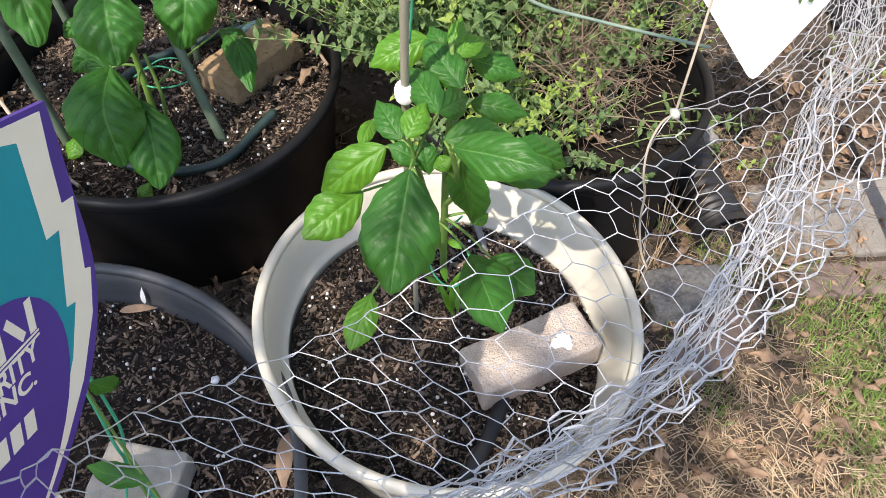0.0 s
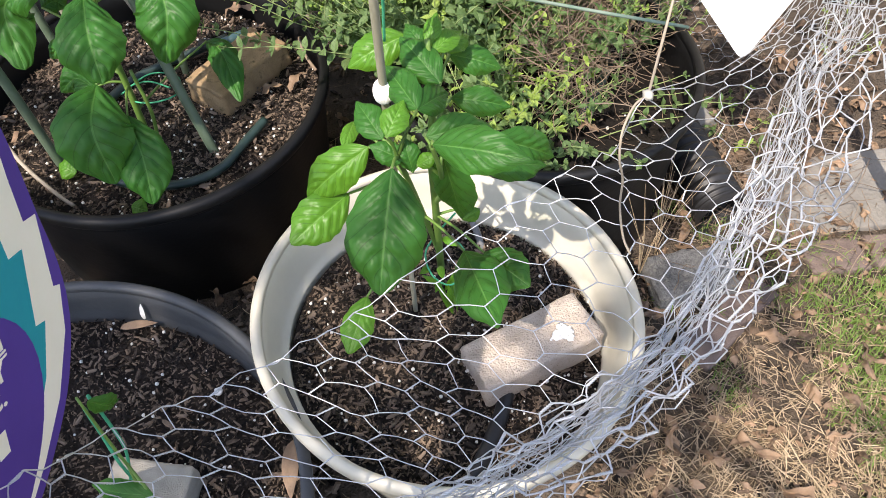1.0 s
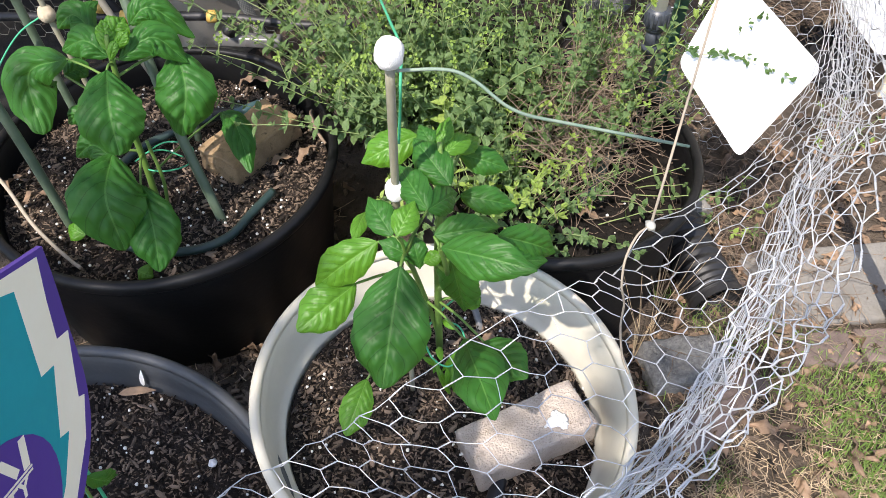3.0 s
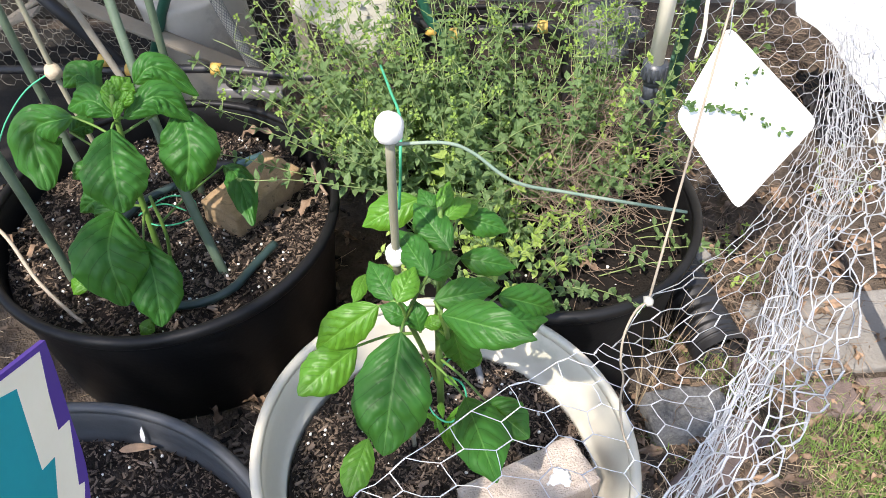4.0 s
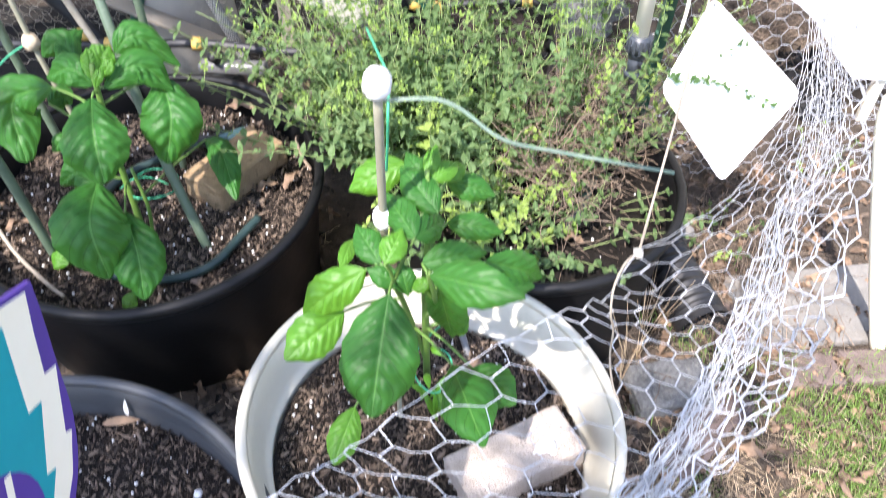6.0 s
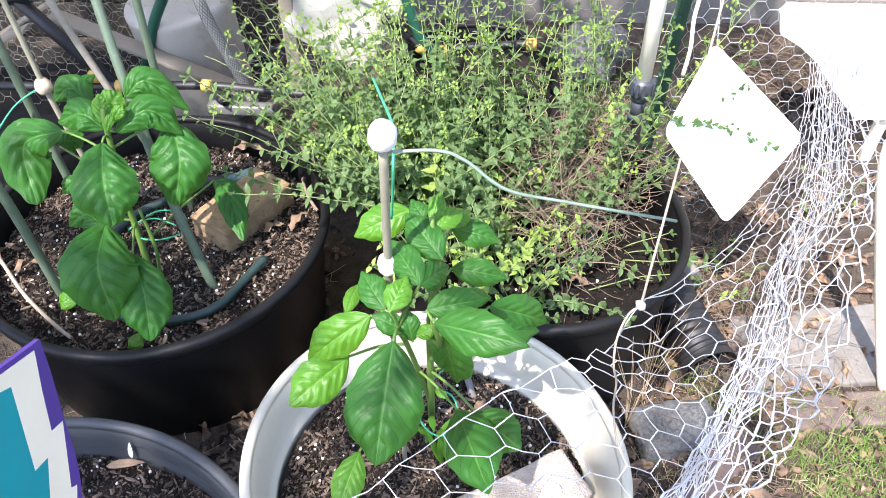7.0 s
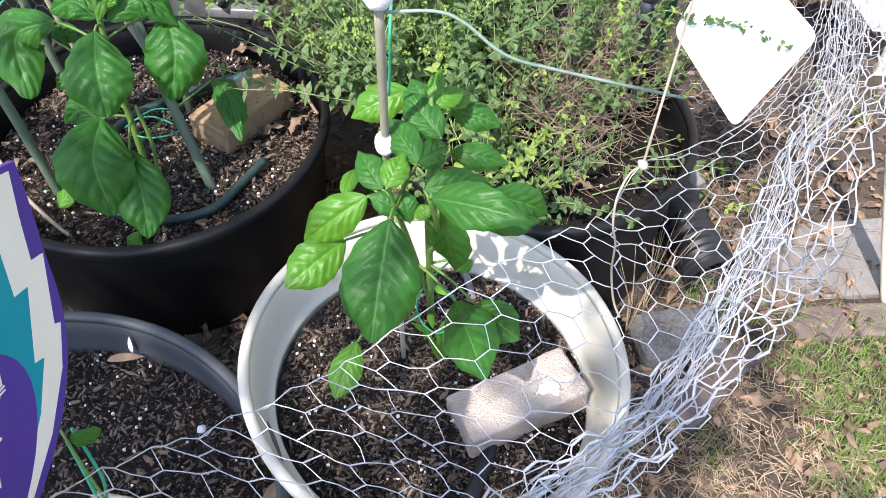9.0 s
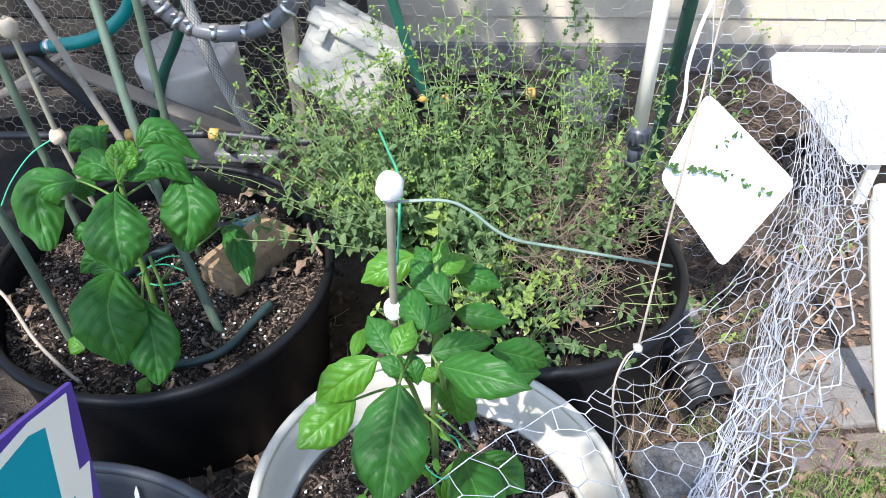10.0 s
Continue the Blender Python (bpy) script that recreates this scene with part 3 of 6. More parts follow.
back_pot, back_m = pot("small_black_pot", "black plastic pot standing behind the oregano", (0.02, 1.16), 0.22, 0.30, BLACK_PLASTIC, 0.008, 0.014, 0.85, 0.004)

soil_disc("white_pot_soil", "dark damp potting soil in the white planter", WP, 0.249, 0.226, 3, 0.012, (0.068, -0.019))
soil_disc("black_pot_soil", "dark potting soil in the black pot", BP, 0.322, 0.240, 5)
soil_disc("herb_pot_soil", "dry soil under the oregano, coloured darker for the shade there", OP, 0.275, 0.262, 7, material=SHADED_HERB_SOIL)
soil_disc("grey_pot_soil", "dark bark soil in the grey pot", GP, 0.382, 0.190, 9)
soil_disc("small_pot_soil", "dark soil in the small black pot", (0.02, 1.16), 0.2, 0.24, 11)
white_bark = mulch("white_pot_bark", "dark shredded bark chips in the white planter", WP, 0.243, 0.229, 14000, 3, 0.85, 170, 0.0, (0.068, -0.019))
black_bark = mulch("black_pot_bark", "brown bark chips in the black pot", BP, 0.318, 0.246, 13500, 5, 0.9, 260)
mulch("herb_pot_bark", "brown bark bits under the oregano", OP, 0.27, 0.268, 700, 7, 0.8, 30)
grey_bark = mulch("grey_pot_bark", "grey-brown bark chips in the grey pot", GP, 0.378, 0.196, 17000, 9, 0.85, 150)


# ---- bricks ----
def brick(name, label, m, size, material, seed, wear=1.0, ledge=0.0):
    """A worn brick: bevelled block with chipped, slightly uneven faces; ledge sinks a strip along its back edge."""
    bm = bmesh.new()
    bmesh.ops.create_cube(bm, size=1)
    for v in bm.verts:
        v.co = Vector((v.co.x * size[0], v.co.y * size[1], v.co.z * size[2]))
    bmesh.ops.bevel(bm, geom=list(bm.edges), offset=0.007, segments=3, affect="EDGES", profile=0.6)
    bmesh.ops.subdivide_edges(bm, edges=[e for e in bm.edges if e.calc_length() > 0.03], cuts=7, use_grid_fill=True)
    for v in bm.verts:
        v.co += v.co.normalized() * wear * (0.0030 * noise.noise(v.co * 38 + Vector((seed, 0, 0))) + 0.0016 * noise.noise(v.co * 130 + Vector((seed, 0, 0))))
        if v.co.z > 0 and ledge:
            edge = v.co.y - size[1] * (0.16 + 0.10 * noise.noise(Vector((v.co.x * 22, seed, 0))))
            v.co.z -= ledge * min(1.0, max(0.0, edge / 0.008)) * min(1.0, max(0.0, (size[0] * 0.34 - v.co.x) / 0.03))
    me = bpy.data.meshes.new(name)
    bm.to_mesh(me)
    bm.free()
    me.polygons.foreach_set("use_smooth", np.ones(len(me.polygons), dtype=bool))
    me.materials.append(material)
    ob = new(name, me)
    ob.matrix_world = m
    return tagged(ob, label, "brick")


brick("brick", "tan brick lying in the white planter with a white splash", pose(0.1255, -0.022, 0.256, -1.5, 1.0, 30.5), (0.203, 0.090, 0.056), TAN_BRICK, 1, 1.0, 0.0075)
brick("brick", "mossy ochre brick lying in the black pot beside the pepper", pose(-0.449, 0.593, 0.279, 0, 0, 60), (0.192, 0.10, 0.060), OCHRE_BRICK, 4, 2.2)
brick("paver", "pale grey paver lying in the grey pot", pose(-0.415, -0.28, 0.232, 0, 0, -6), (0.12, 0.12, 0.056), GREY_BRICK, 8)
splash = Shape()
for dx, dy, r in ((0.0, 0.0, 0.012), (0.010, 0.004, 0.009), (-0.007, -0.007, 0.007), (0.012, -0.007, 0.008), (0.002, 0.009, 0.007), (-0.016, -0.013, 0.0025)):
    splash.blob((0.169 + dx, -0.010 + dy, 0.2845), r, 0.9, 0.10)
tagged(splash.make("bird_dropping", WHITE_FOAM), "white bird dropping splashed on the tan brick", "dropping")


# ---- pepper plants ----
def pepper_leaf(plant, base, tip, width, arch, roll, young=False, rough=0.55, point=0.85, mid=None, hint=(0.05, -0.6, 0.8)):
    """One pepper leaf from base to tip, bowed by arch of its length or through the place mid; young gives the brighter
    green of young leaves, which also paints sunlit ones.
    """
    b, t = Vector(base), Vector(tip)
    ax = (t - b).normalized()
    up = Vector(hint) - ax * Vector(hint).dot(ax)
    m = Vector(mid) if mid else (b + t) / 2 + up.normalized() * (arch * (t - b).length)
    s = Shape().blade([b, m, t], width, hint, quilt=rough * 1.3, tip=point, roll=roll)
    return s.make("leaf", PEPPER_YOUNG_SUNLIT if young else PEPPER_LEAF, plant)


def stalk(plant, pts, r0, r1, name="stem"):
    return Shape().tube(curve_points(pts, 7), r0, 8, r1).make(name, STEM, plant)


random.seed(21)
pepper_plant = thing("pepper_plant", "leafy green pepper plant growing in the white planter", "plant", at=(-0.02, 0.15, 0.23))
stalk(pepper_plant, [(-0.022, 0.150, 0.20), (-0.020, 0.105, 0.36), (-0.016, 0.050, 0.52), (-0.012, 0.0, 0.65), (-0.008, 0.02, 0.74), (-0.012, 0.035, 0.79)], 0.0065, 0.003)
stalk(pepper_plant, [(-0.021, 0.125, 0.30), (-0.035, 0.07, 0.46), (-0.040, -0.01, 0.62), (-0.042, -0.06, 0.71)], 0.0048, 0.003)
stalk(pepper_plant, [(-0.016, 0.06, 0.50), (0.0, -0.01, 0.60), (0.004, -0.07, 0.70), (-0.002, -0.09, 0.758)], 0.004, 0.0025)
pepper_leaf(pepper_plant, (-0.043, -0.096, 0.731), (-0.054, -0.194, 0.646), 0.083, 0.07, 0, False, 0.8, 0.72)
# the next three take the brighter green as painted sunlight on the left leaves
pepper_leaf(pepper_plant, (-0.076, -0.040, 0.705), (-0.150, -0.060, 0.642), 0.050, 0.10, -15, True, 0.7, 0.80)
pepper_leaf(pepper_plant, (-0.104, -0.050, 0.640), (-0.165, -0.110, 0.620), 0.055, 0.08, -10, True, 0.7, 0.75)
pepper_leaf(pepper_plant, (-0.106, -0.050, 0.430), (-0.127, -0.122, 0.399), 0.044, 0.05, 0, True, 0.7, 0.70)
pepper_leaf(pepper_plant, (0.024, 0.000, 0.470), (0.070, -0.142, 0.505), 0.073, 0.06, 8, False, 0.7, 0.85)
pepper_leaf(pepper_plant, (0.051, -0.010, 0.480), (0.111, -0.060, 0.475), 0.059, 0.08, 0, False, 0.7, 0.80)
pepper_leaf(pepper_plant, (0.001, -0.105, 0.775), (0.095, -0.145, 0.795), 0.047, 0.10, 8, False, 0.7, 0.95)
pepper_leaf(pepper_plant, (0.060, 0.040, 0.640), (0.139, 0.075, 0.575), 0.050, 0.10, 12, False, 0.7, 0.85)
pepper_leaf(pepper_plant, (-0.012, -0.045, 0.725), (0.054, -0.020, 0.720), 0.038, 0.12, 10, False, 0.7, 0.95)
pepper_leaf(pepper_plant, (0.045, 0.010, 0.625), (0.128, 0.055, 0.580), 0.041, 0.08, 0, False, 0.7, 0.85)
pepper_leaf(pepper_plant, (0.011, 0.045, 0.700), (0.080, 0.050, 0.682), 0.035, 0.12, 8, False, 0.7, 0.90)
pepper_leaf(pepper_plant, (0.016, 0.030, 0.665), (0.062, 0.050, 0.645), 0.025, 0.10, 0, False, 0.7, 0.80)
pepper_leaf(pepper_plant, (0.008, 0.083, 0.732), (0.068, 0.080, 0.715), 0.035, 0.10, 8, False, 0.7, 0.90)
pepper_leaf(pepper_plant, (0.003, -0.002, 0.762), (-0.042, 0.046, 0.785), 0.041, 0.05, 0, False, 0.7, 0.85)
pepper_leaf(pepper_plant, (-0.019, -0.040, 0.760), (-0.057, 0.019, 0.768), 0.037, 0.05, -18, False, 0.7, 0.95)
pepper_leaf(pepper_plant, (-0.019, -0.040, 0.760), (0.010, 0.018, 0.731), 0.034, 0.08, 22, False, 0.7, 0.95)
pepper_leaf(pepper_plant, (-0.058, -0.045, 0.722), (-0.090, 0.000, 0.735), 0.035, 0.06, 0, False, 0.7, 0.95)
pepper_leaf(pepper_plant, (-0.048, -0.075, 0.755), (-0.033, -0.035, 0.768), 0.030, 0.06, 0, True, 0.7, 0.90)
pepper_leaf(pepper_plant, (-0.040, 0.075, 0.765), (-0.106, 0.055, 0.735), 0.044, 0.10, -6, True, 0.7, 0.90)
pepper_leaf(pepper_plant, (-0.011, 0.040, 0.775), (-0.004, 0.075, 0.795), 0.020, 0.10, 0, True, 0.7, 0.80)
pepper_leaf(pepper_plant, (-0.007, 0.034, 0.775), (0.022, 0.070, 0.775), 0.024, 0.12, 0, True, 0.7, 0.90)
pepper_leaf(pepper_plant, (-0.017, 0.050, 0.765), (-0.040, 0.082, 0.775), 0.024, 0.12, 0, False, 0.7, 0.90)
pepper_leaf(pepper_plant, (0.004, 0.060, 0.755), (0.030, 0.095, 0.750), 0.025, 0.12, 0, True, 0.7, 0.90)
pepper_leaf(pepper_plant, (0.006, -0.060, 0.715), (0.024, -0.040, 0.585), 0.049, 0.06, 28, False, 0.7, 0.95)
pepper_leaf(pepper_plant, (0.044, 0.065, 0.480), (0.020, 0.050, 0.475), 0.022, 0.10, 0, True, 0.7, 0.90)
pepper_leaf(pepper_plant, (-0.034, -0.060, 0.705), (-0.072, -0.052, 0.720), 0.027, 0.08, 0, False, 0.7, 0.90)
pepper_leaf(pepper_plant, (-0.104, 0.040, 0.668), (-0.112, -0.010, 0.668), 0.020, 0.10, 0, True, 0.7, 0.90)
pepper_leaf(pepper_plant, (-0.026, -0.064, 0.692), (-0.036, -0.045, 0.725), 0.027, 0.10, 0, False, 0.7, 0.80)
pepper_leaf(pepper_plant, (-0.022, -0.062, 0.700), (0.000, -0.058, 0.712), 0.018, 0.10, 0, True, 0.7, 0.90)
# pale shoots at the foot of the stem
for foot, end, width in (((0.004, 0.050, 0.235), (-0.026, 0.075, 0.300), 0.011), ((0.002, 0.055, 0.245), (-0.004, 0.060, 0.305), 0.012), ((-0.012, 0.077, 0.262), (0.012, 0.090, 0.310), 0.009), ((-0.018, 0.080, 0.275), (-0.046, 0.072, 0.312), 0.010)):
    pepper_leaf(pepper_plant, foot, end, width, 0.08, 15, True, 0.7, 0.90)
for a, b, c in (((-0.042, -0.060, 0.710), (-0.042, -0.078, 0.726), (-0.043, -0.096, 0.731)), ((-0.041, -0.046, 0.685), (-0.059, -0.043, 0.701), (-0.076, -0.040, 0.705)), ((-0.040, -0.010, 0.620), (-0.072, -0.030, 0.636), (-0.104, -0.050, 0.640)), ((-0.035, 0.070, 0.460), (-0.071, 0.010, 0.451), (-0.106, -0.050, 0.430)), ((-0.035, 0.070, 0.460), (-0.006, 0.035, 0.471), (0.024, 0.000, 0.470)), ((-0.018, 0.071, 0.460), (0.017, 0.030, 0.476), (0.051, -0.010, 0.480)), ((-0.002, -0.089, 0.755), (-0.000, -0.097, 0.771), (0.001, -0.105, 0.775)), ((0.000, -0.010, 0.600), (0.030, 0.015, 0.626), (0.060, 0.040, 0.640)), ((0.003, -0.072, 0.705), (-0.004, -0.058, 0.721), (-0.012, -0.045, 0.725)), ((0.000, -0.010, 0.600), (0.022, 0.000, 0.619), (0.045, 0.010, 0.625)), ((-0.011, 0.007, 0.680), (0.000, 0.026, 0.696), (0.011, 0.045, 0.700)), ((-0.012, 0.002, 0.645), (0.002, 0.016, 0.661), (0.016, 0.030, 0.665)), ((-0.009, 0.014, 0.712), (-0.001, 0.048, 0.728), (0.008, 0.083, 0.732)), ((-0.008, 0.021, 0.742), (-0.003, 0.009, 0.758), (0.003, -0.002, 0.762)), ((-0.042, -0.060, 0.710), (-0.030, -0.050, 0.741), (-0.019, -0.040, 0.760)), ((-0.042, -0.060, 0.710), (-0.030, -0.050, 0.741), (-0.019, -0.040, 0.760)), ((-0.042, -0.056, 0.702), (-0.050, -0.050, 0.718), (-0.058, -0.045, 0.722)), ((-0.042, -0.057, 0.705), (-0.045, -0.066, 0.736), (-0.048, -0.075, 0.755)), ((-0.008, 0.022, 0.745), (-0.024, 0.048, 0.761), (-0.040, 0.075, 0.765)), ((-0.009, 0.025, 0.755), (-0.010, 0.033, 0.771), (-0.011, 0.040, 0.775)), ((-0.009, 0.025, 0.755), (-0.008, 0.030, 0.771), (-0.007, 0.034, 0.775)), ((-0.008, 0.022, 0.745), (-0.013, 0.036, 0.761), (-0.017, 0.050, 0.765)), ((-0.008, 0.019, 0.735), (-0.002, 0.039, 0.751), (0.004, 0.060, 0.755)), ((0.004, -0.067, 0.695), (0.005, -0.064, 0.711), (0.006, -0.060, 0.715)), ((-0.018, 0.071, 0.460), (0.013, 0.068, 0.476), (0.044, 0.065, 0.480)), ((-0.041, -0.046, 0.685), (-0.038, -0.053, 0.701), (-0.034, -0.060, 0.705)), ((-0.040, -0.009, 0.618), (-0.072, 0.016, 0.649), (-0.104, 0.040, 0.668)), ((-0.041, -0.039, 0.672), (-0.034, -0.051, 0.688), (-0.026, -0.064, 0.692)), ((0.003, -0.058, 0.680), (-0.009, -0.060, 0.696), (-0.022, -0.062, 0.700))):
    stalk(pepper_plant, [a, b, c], 0.0022, 0.0016, "petiole")

tall_pepper = thing("tall_pepper_plant", "pepper plant with drooping dark green leaves in the black pot", "plant", at=(-0.585, 0.40, 0.25))
stalk(tall_pepper, [(-0.585, 0.400, 0.22), (-0.582, 0.402, 0.36), (-0.58, 0.402, 0.48), (-0.572, 0.405, 0.62), (-0.57, 0.41, 0.65)], 0.007, 0.004)
stalk(tall_pepper, [(-0.57, 0.398, 0.25), (-0.548, 0.385, 0.36), (-0.556, 0.39, 0.45)], 0.004, 0.003)
pepper_leaf(tall_pepper, (-0.682, 0.455, 0.568), (-0.748, 0.400, 0.442), 0.087, 0, 0, False, 1.1, 0.55, (-0.764, 0.455, 0.530), (0.35, -0.62, 0.7))
pepper_leaf(tall_pepper, (-0.571, 0.376, 0.608), (-0.538, 0.270, 0.524), 0.103, 0, 0, False, 1.1, 0.62, (-0.551, 0.310, 0.583), (0.35, -0.62, 0.7))
pepper_leaf(tall_pepper, (-0.592, 0.335, 0.466), (-0.561, 0.215, 0.357), 0.125, 0, 0, False, 1.1, 0.70, (-0.579, 0.250, 0.446), (0.35, -0.62, 0.7))
pepper_leaf(tall_pepper, (-0.551, 0.315, 0.416), (-0.509, 0.205, 0.317), 0.088, 0, 0, False, 1.1, 0.70, (-0.518, 0.250, 0.379), (0.35, -0.62, 0.7))
pepper_leaf(tall_pepper, (-0.498, 0.475, 0.584), (-0.486, 0.385, 0.469), 0.101, 0, 0, False, 1.1, 0.62, (-0.471, 0.420, 0.547), (0.35, -0.62, 0.7))
pepper_leaf(tall_pepper, (-0.561, 0.405, 0.608), (-0.468, 0.450, 0.575), 0.057, 0, 0, False, 1.1, 0.80, (-0.511, 0.440, 0.629), (0.35, -0.62, 0.7))
pepper_leaf(tall_pepper, (-0.579, 0.410, 0.609), (-0.674, 0.440, 0.596), 0.057, 0, 0, False, 1.1, 0.75, (-0.616, 0.420, 0.630), (0.35, -0.62, 0.7))
pepper_leaf(tall_pepper, (-0.618, 0.460, 0.616), (-0.686, 0.470, 0.618), 0.053, 0, 0, False, 1.1, 0.80, (-0.655, 0.480, 0.638), (0.35, -0.62, 0.7))
pepper_leaf(tall_pepper, (-0.626, 0.470, 0.621), (-0.633, 0.530, 0.635), 0.031, 0, 0, False, 1.1, 0.90, (-0.643, 0.500, 0.633), (0.35, -0.62, 0.7))
pepper_leaf(tall_pepper, (-0.560, 0.470, 0.631), (-0.467, 0.500, 0.590), 0.053, 0, 0, False, 1.1, 0.80, (-0.525, 0.490, 0.652), (0.35, -0.62, 0.7))
pepper_leaf(tall_pepper, (-0.574, 0.420, 0.620), (-0.553, 0.450, 0.658), 0.044, 0, 0, True, 1.1, 0.80, (-0.561, 0.430, 0.651), (0.35, -0.62, 0.7))
pepper_leaf(tall_pepper, (-0.572, 0.400, 0.626), (-0.581, 0.430, 0.665), 0.031, 0, 0, True, 1.1, 0.85, (-0.576, 0.420, 0.649), (0.35, -0.62, 0.7))
pepper_leaf(tall_pepper, (-0.563, 0.405, 0.626), (-0.539, 0.420, 0.654), 0.022, 0, 0, True, 1.1, 0.85, (-0.546, 0.410, 0.646), (0.35, -0.62, 0.7))
pepper_leaf(tall_pepper, (-0.567, 0.390, 0.617), (-0.553, 0.410, 0.642), 0.017, 0, 0, True, 1.1, 0.85, (-0.560, 0.400, 0.635), (0.35, -0.62, 0.7))
pepper_leaf(tall_pepper, (-0.625, 0.375, 0.424), (-0.706, 0.400, 0.392), 0.059, 0, 0, False, 1.1, 0.75, (-0.666, 0.400, 0.423), (0.35, -0.62, 0.7))
pepper_leaf(tall_pepper, (-0.678, 0.447, 0.440), (-0.732, 0.455, 0.423), 0.040, 0, 0, False, 1.1, 0.75, (-0.707, 0.460, 0.441), (0.35, -0.62, 0.7))
pepper_leaf(tall_pepper, (-0.730, 0.500, 0.497), (-0.699, 0.520, 0.483), 0.046, 0, 0, False, 1.1, 0.80, (-0.715, 0.520, 0.496), (0.35, -0.62, 0.7))
pepper_leaf(tall_pepper, (-0.494, 0.585, 0.360), (-0.409, 0.455, 0.322), 0.057, 0, 0, False, 1.1, 0.70, (-0.451, 0.540, 0.366), (0.35, -0.62, 0.7))
pepper_leaf(tall_pepper, (-0.700, 0.318, 0.270), (-0.741, 0.341, 0.270), 0.043, 0.1, 0, True, 0.6)
pepper_leaf(tall_pepper, (-0.580, 0.249, 0.260), (-0.547, 0.238, 0.260), 0.038, 0.1, 0, True, 0.6)
for a, b, c in (((-0.576, 0.404, 0.558), (-0.629, 0.429, 0.569), (-0.682, 0.455, 0.568)), ((-0.573, 0.405, 0.598), (-0.572, 0.390, 0.609), (-0.571, 0.376, 0.608)), ((-0.580, 0.402, 0.456), (-0.586, 0.369, 0.467), (-0.592, 0.335, 0.466)), ((-0.581, 0.402, 0.406), (-0.566, 0.359, 0.417), (-0.551, 0.315, 0.416)), ((-0.575, 0.404, 0.574), (-0.536, 0.440, 0.585), (-0.498, 0.475, 0.584)), ((-0.573, 0.405, 0.598), (-0.567, 0.405, 0.609), (-0.561, 0.405, 0.608)), ((-0.573, 0.405, 0.599), (-0.576, 0.407, 0.610), (-0.579, 0.410, 0.609)), ((-0.573, 0.405, 0.606), (-0.595, 0.432, 0.617), (-0.618, 0.460, 0.616)), ((-0.573, 0.405, 0.611), (-0.599, 0.437, 0.622), (-0.626, 0.470, 0.621)), ((-0.572, 0.405, 0.621), (-0.566, 0.438, 0.632), (-0.560, 0.470, 0.631)), ((-0.573, 0.405, 0.610), (-0.573, 0.412, 0.621), (-0.574, 0.420, 0.620)), ((-0.572, 0.405, 0.616), (-0.572, 0.402, 0.627), (-0.572, 0.400, 0.626)), ((-0.572, 0.405, 0.616), (-0.568, 0.405, 0.627), (-0.563, 0.405, 0.626)), ((-0.573, 0.405, 0.607), (-0.570, 0.397, 0.618), (-0.567, 0.390, 0.617)), ((-0.581, 0.402, 0.414), (-0.603, 0.389, 0.425), (-0.625, 0.375, 0.424)), ((-0.581, 0.402, 0.430), (-0.629, 0.424, 0.441), (-0.678, 0.447, 0.440)), ((-0.580, 0.402, 0.487), (-0.655, 0.451, 0.498), (-0.730, 0.500, 0.497)), ((-0.582, 0.402, 0.350), (-0.538, 0.493, 0.361), (-0.494, 0.585, 0.360))):
    stalk(tall_pepper, [a, b, c], 0.0026, 0.0018, "petiole")


# ---- stakes and cords ----
def stake(label, pts, r, material, group="green stakes in the black pot"):
    ob = thing("garden_stake", label, "stake", group, at=pts[0])
    line = curve_points(pts, 8)
    s = Shape()
    s.tube(line, r, 10, r * 0.92)
    s.make("shaft", material, ob)
    return ob


stake("bowed green plastic-coated stake in the black pot", [(-0.458, 0.392, 0.22), (-0.514, 0.44, 0.399), (-0.555, 0.49, 0.507), (-0.603, 0.56, 0.644), (-0.650, 0.64, 0.820), (-0.69, 0.71, 0.98)], 0.0095, STAKE_GREEN)
stake("green plastic-coated stake leaning over the black pot", [(-0.743, 0.351, 0.22), (-0.746, 0.338, 0.445), (-0.753, 0.330, 0.585), (-0.765, 0.32, 0.80)], 0.0088, STAKE_GREEN)
stake("green plastic-coated stake behind the pepper", [(-0.800, 0.600, 0.21), (-0.809, 0.600, 0.333), (-0.828, 0.600, 0.559), (-0.837, 0.600, 0.715), (-0.85, 0.6, 0.95)], 0.0085, STAKE_GREEN)
stake("green stake speckled with paint beside the pepper", [(-0.575, 0.620, 0.21), (-0.573, 0.620, 0.298), (-0.569, 0.620, 0.557), (-0.565, 0.620, 0.831), (-0.56, 0.62, 1.1)], 0.0080, STAKE_GREEN)
stake("grey weathered stake behind the black pot", [(-0.70, 0.80, 0.2), (-0.78, 0.80, 0.45), (-0.87, 0.80, 0.75)], 0.008, OLD_WIRE)


def knob_stake(label, pts, r, knobs, clay, cane, group):
    ob = thing("capped_cane", label, "stake", group, at=pts[0])
    Shape().tube(curve_points(pts, 6), r, 8, r).make("cane", cane, ob)
    for c, q, f in knobs:
        Shape().blob(c, q, 0.16, f).make("clay_cap", clay, ob)
    return ob


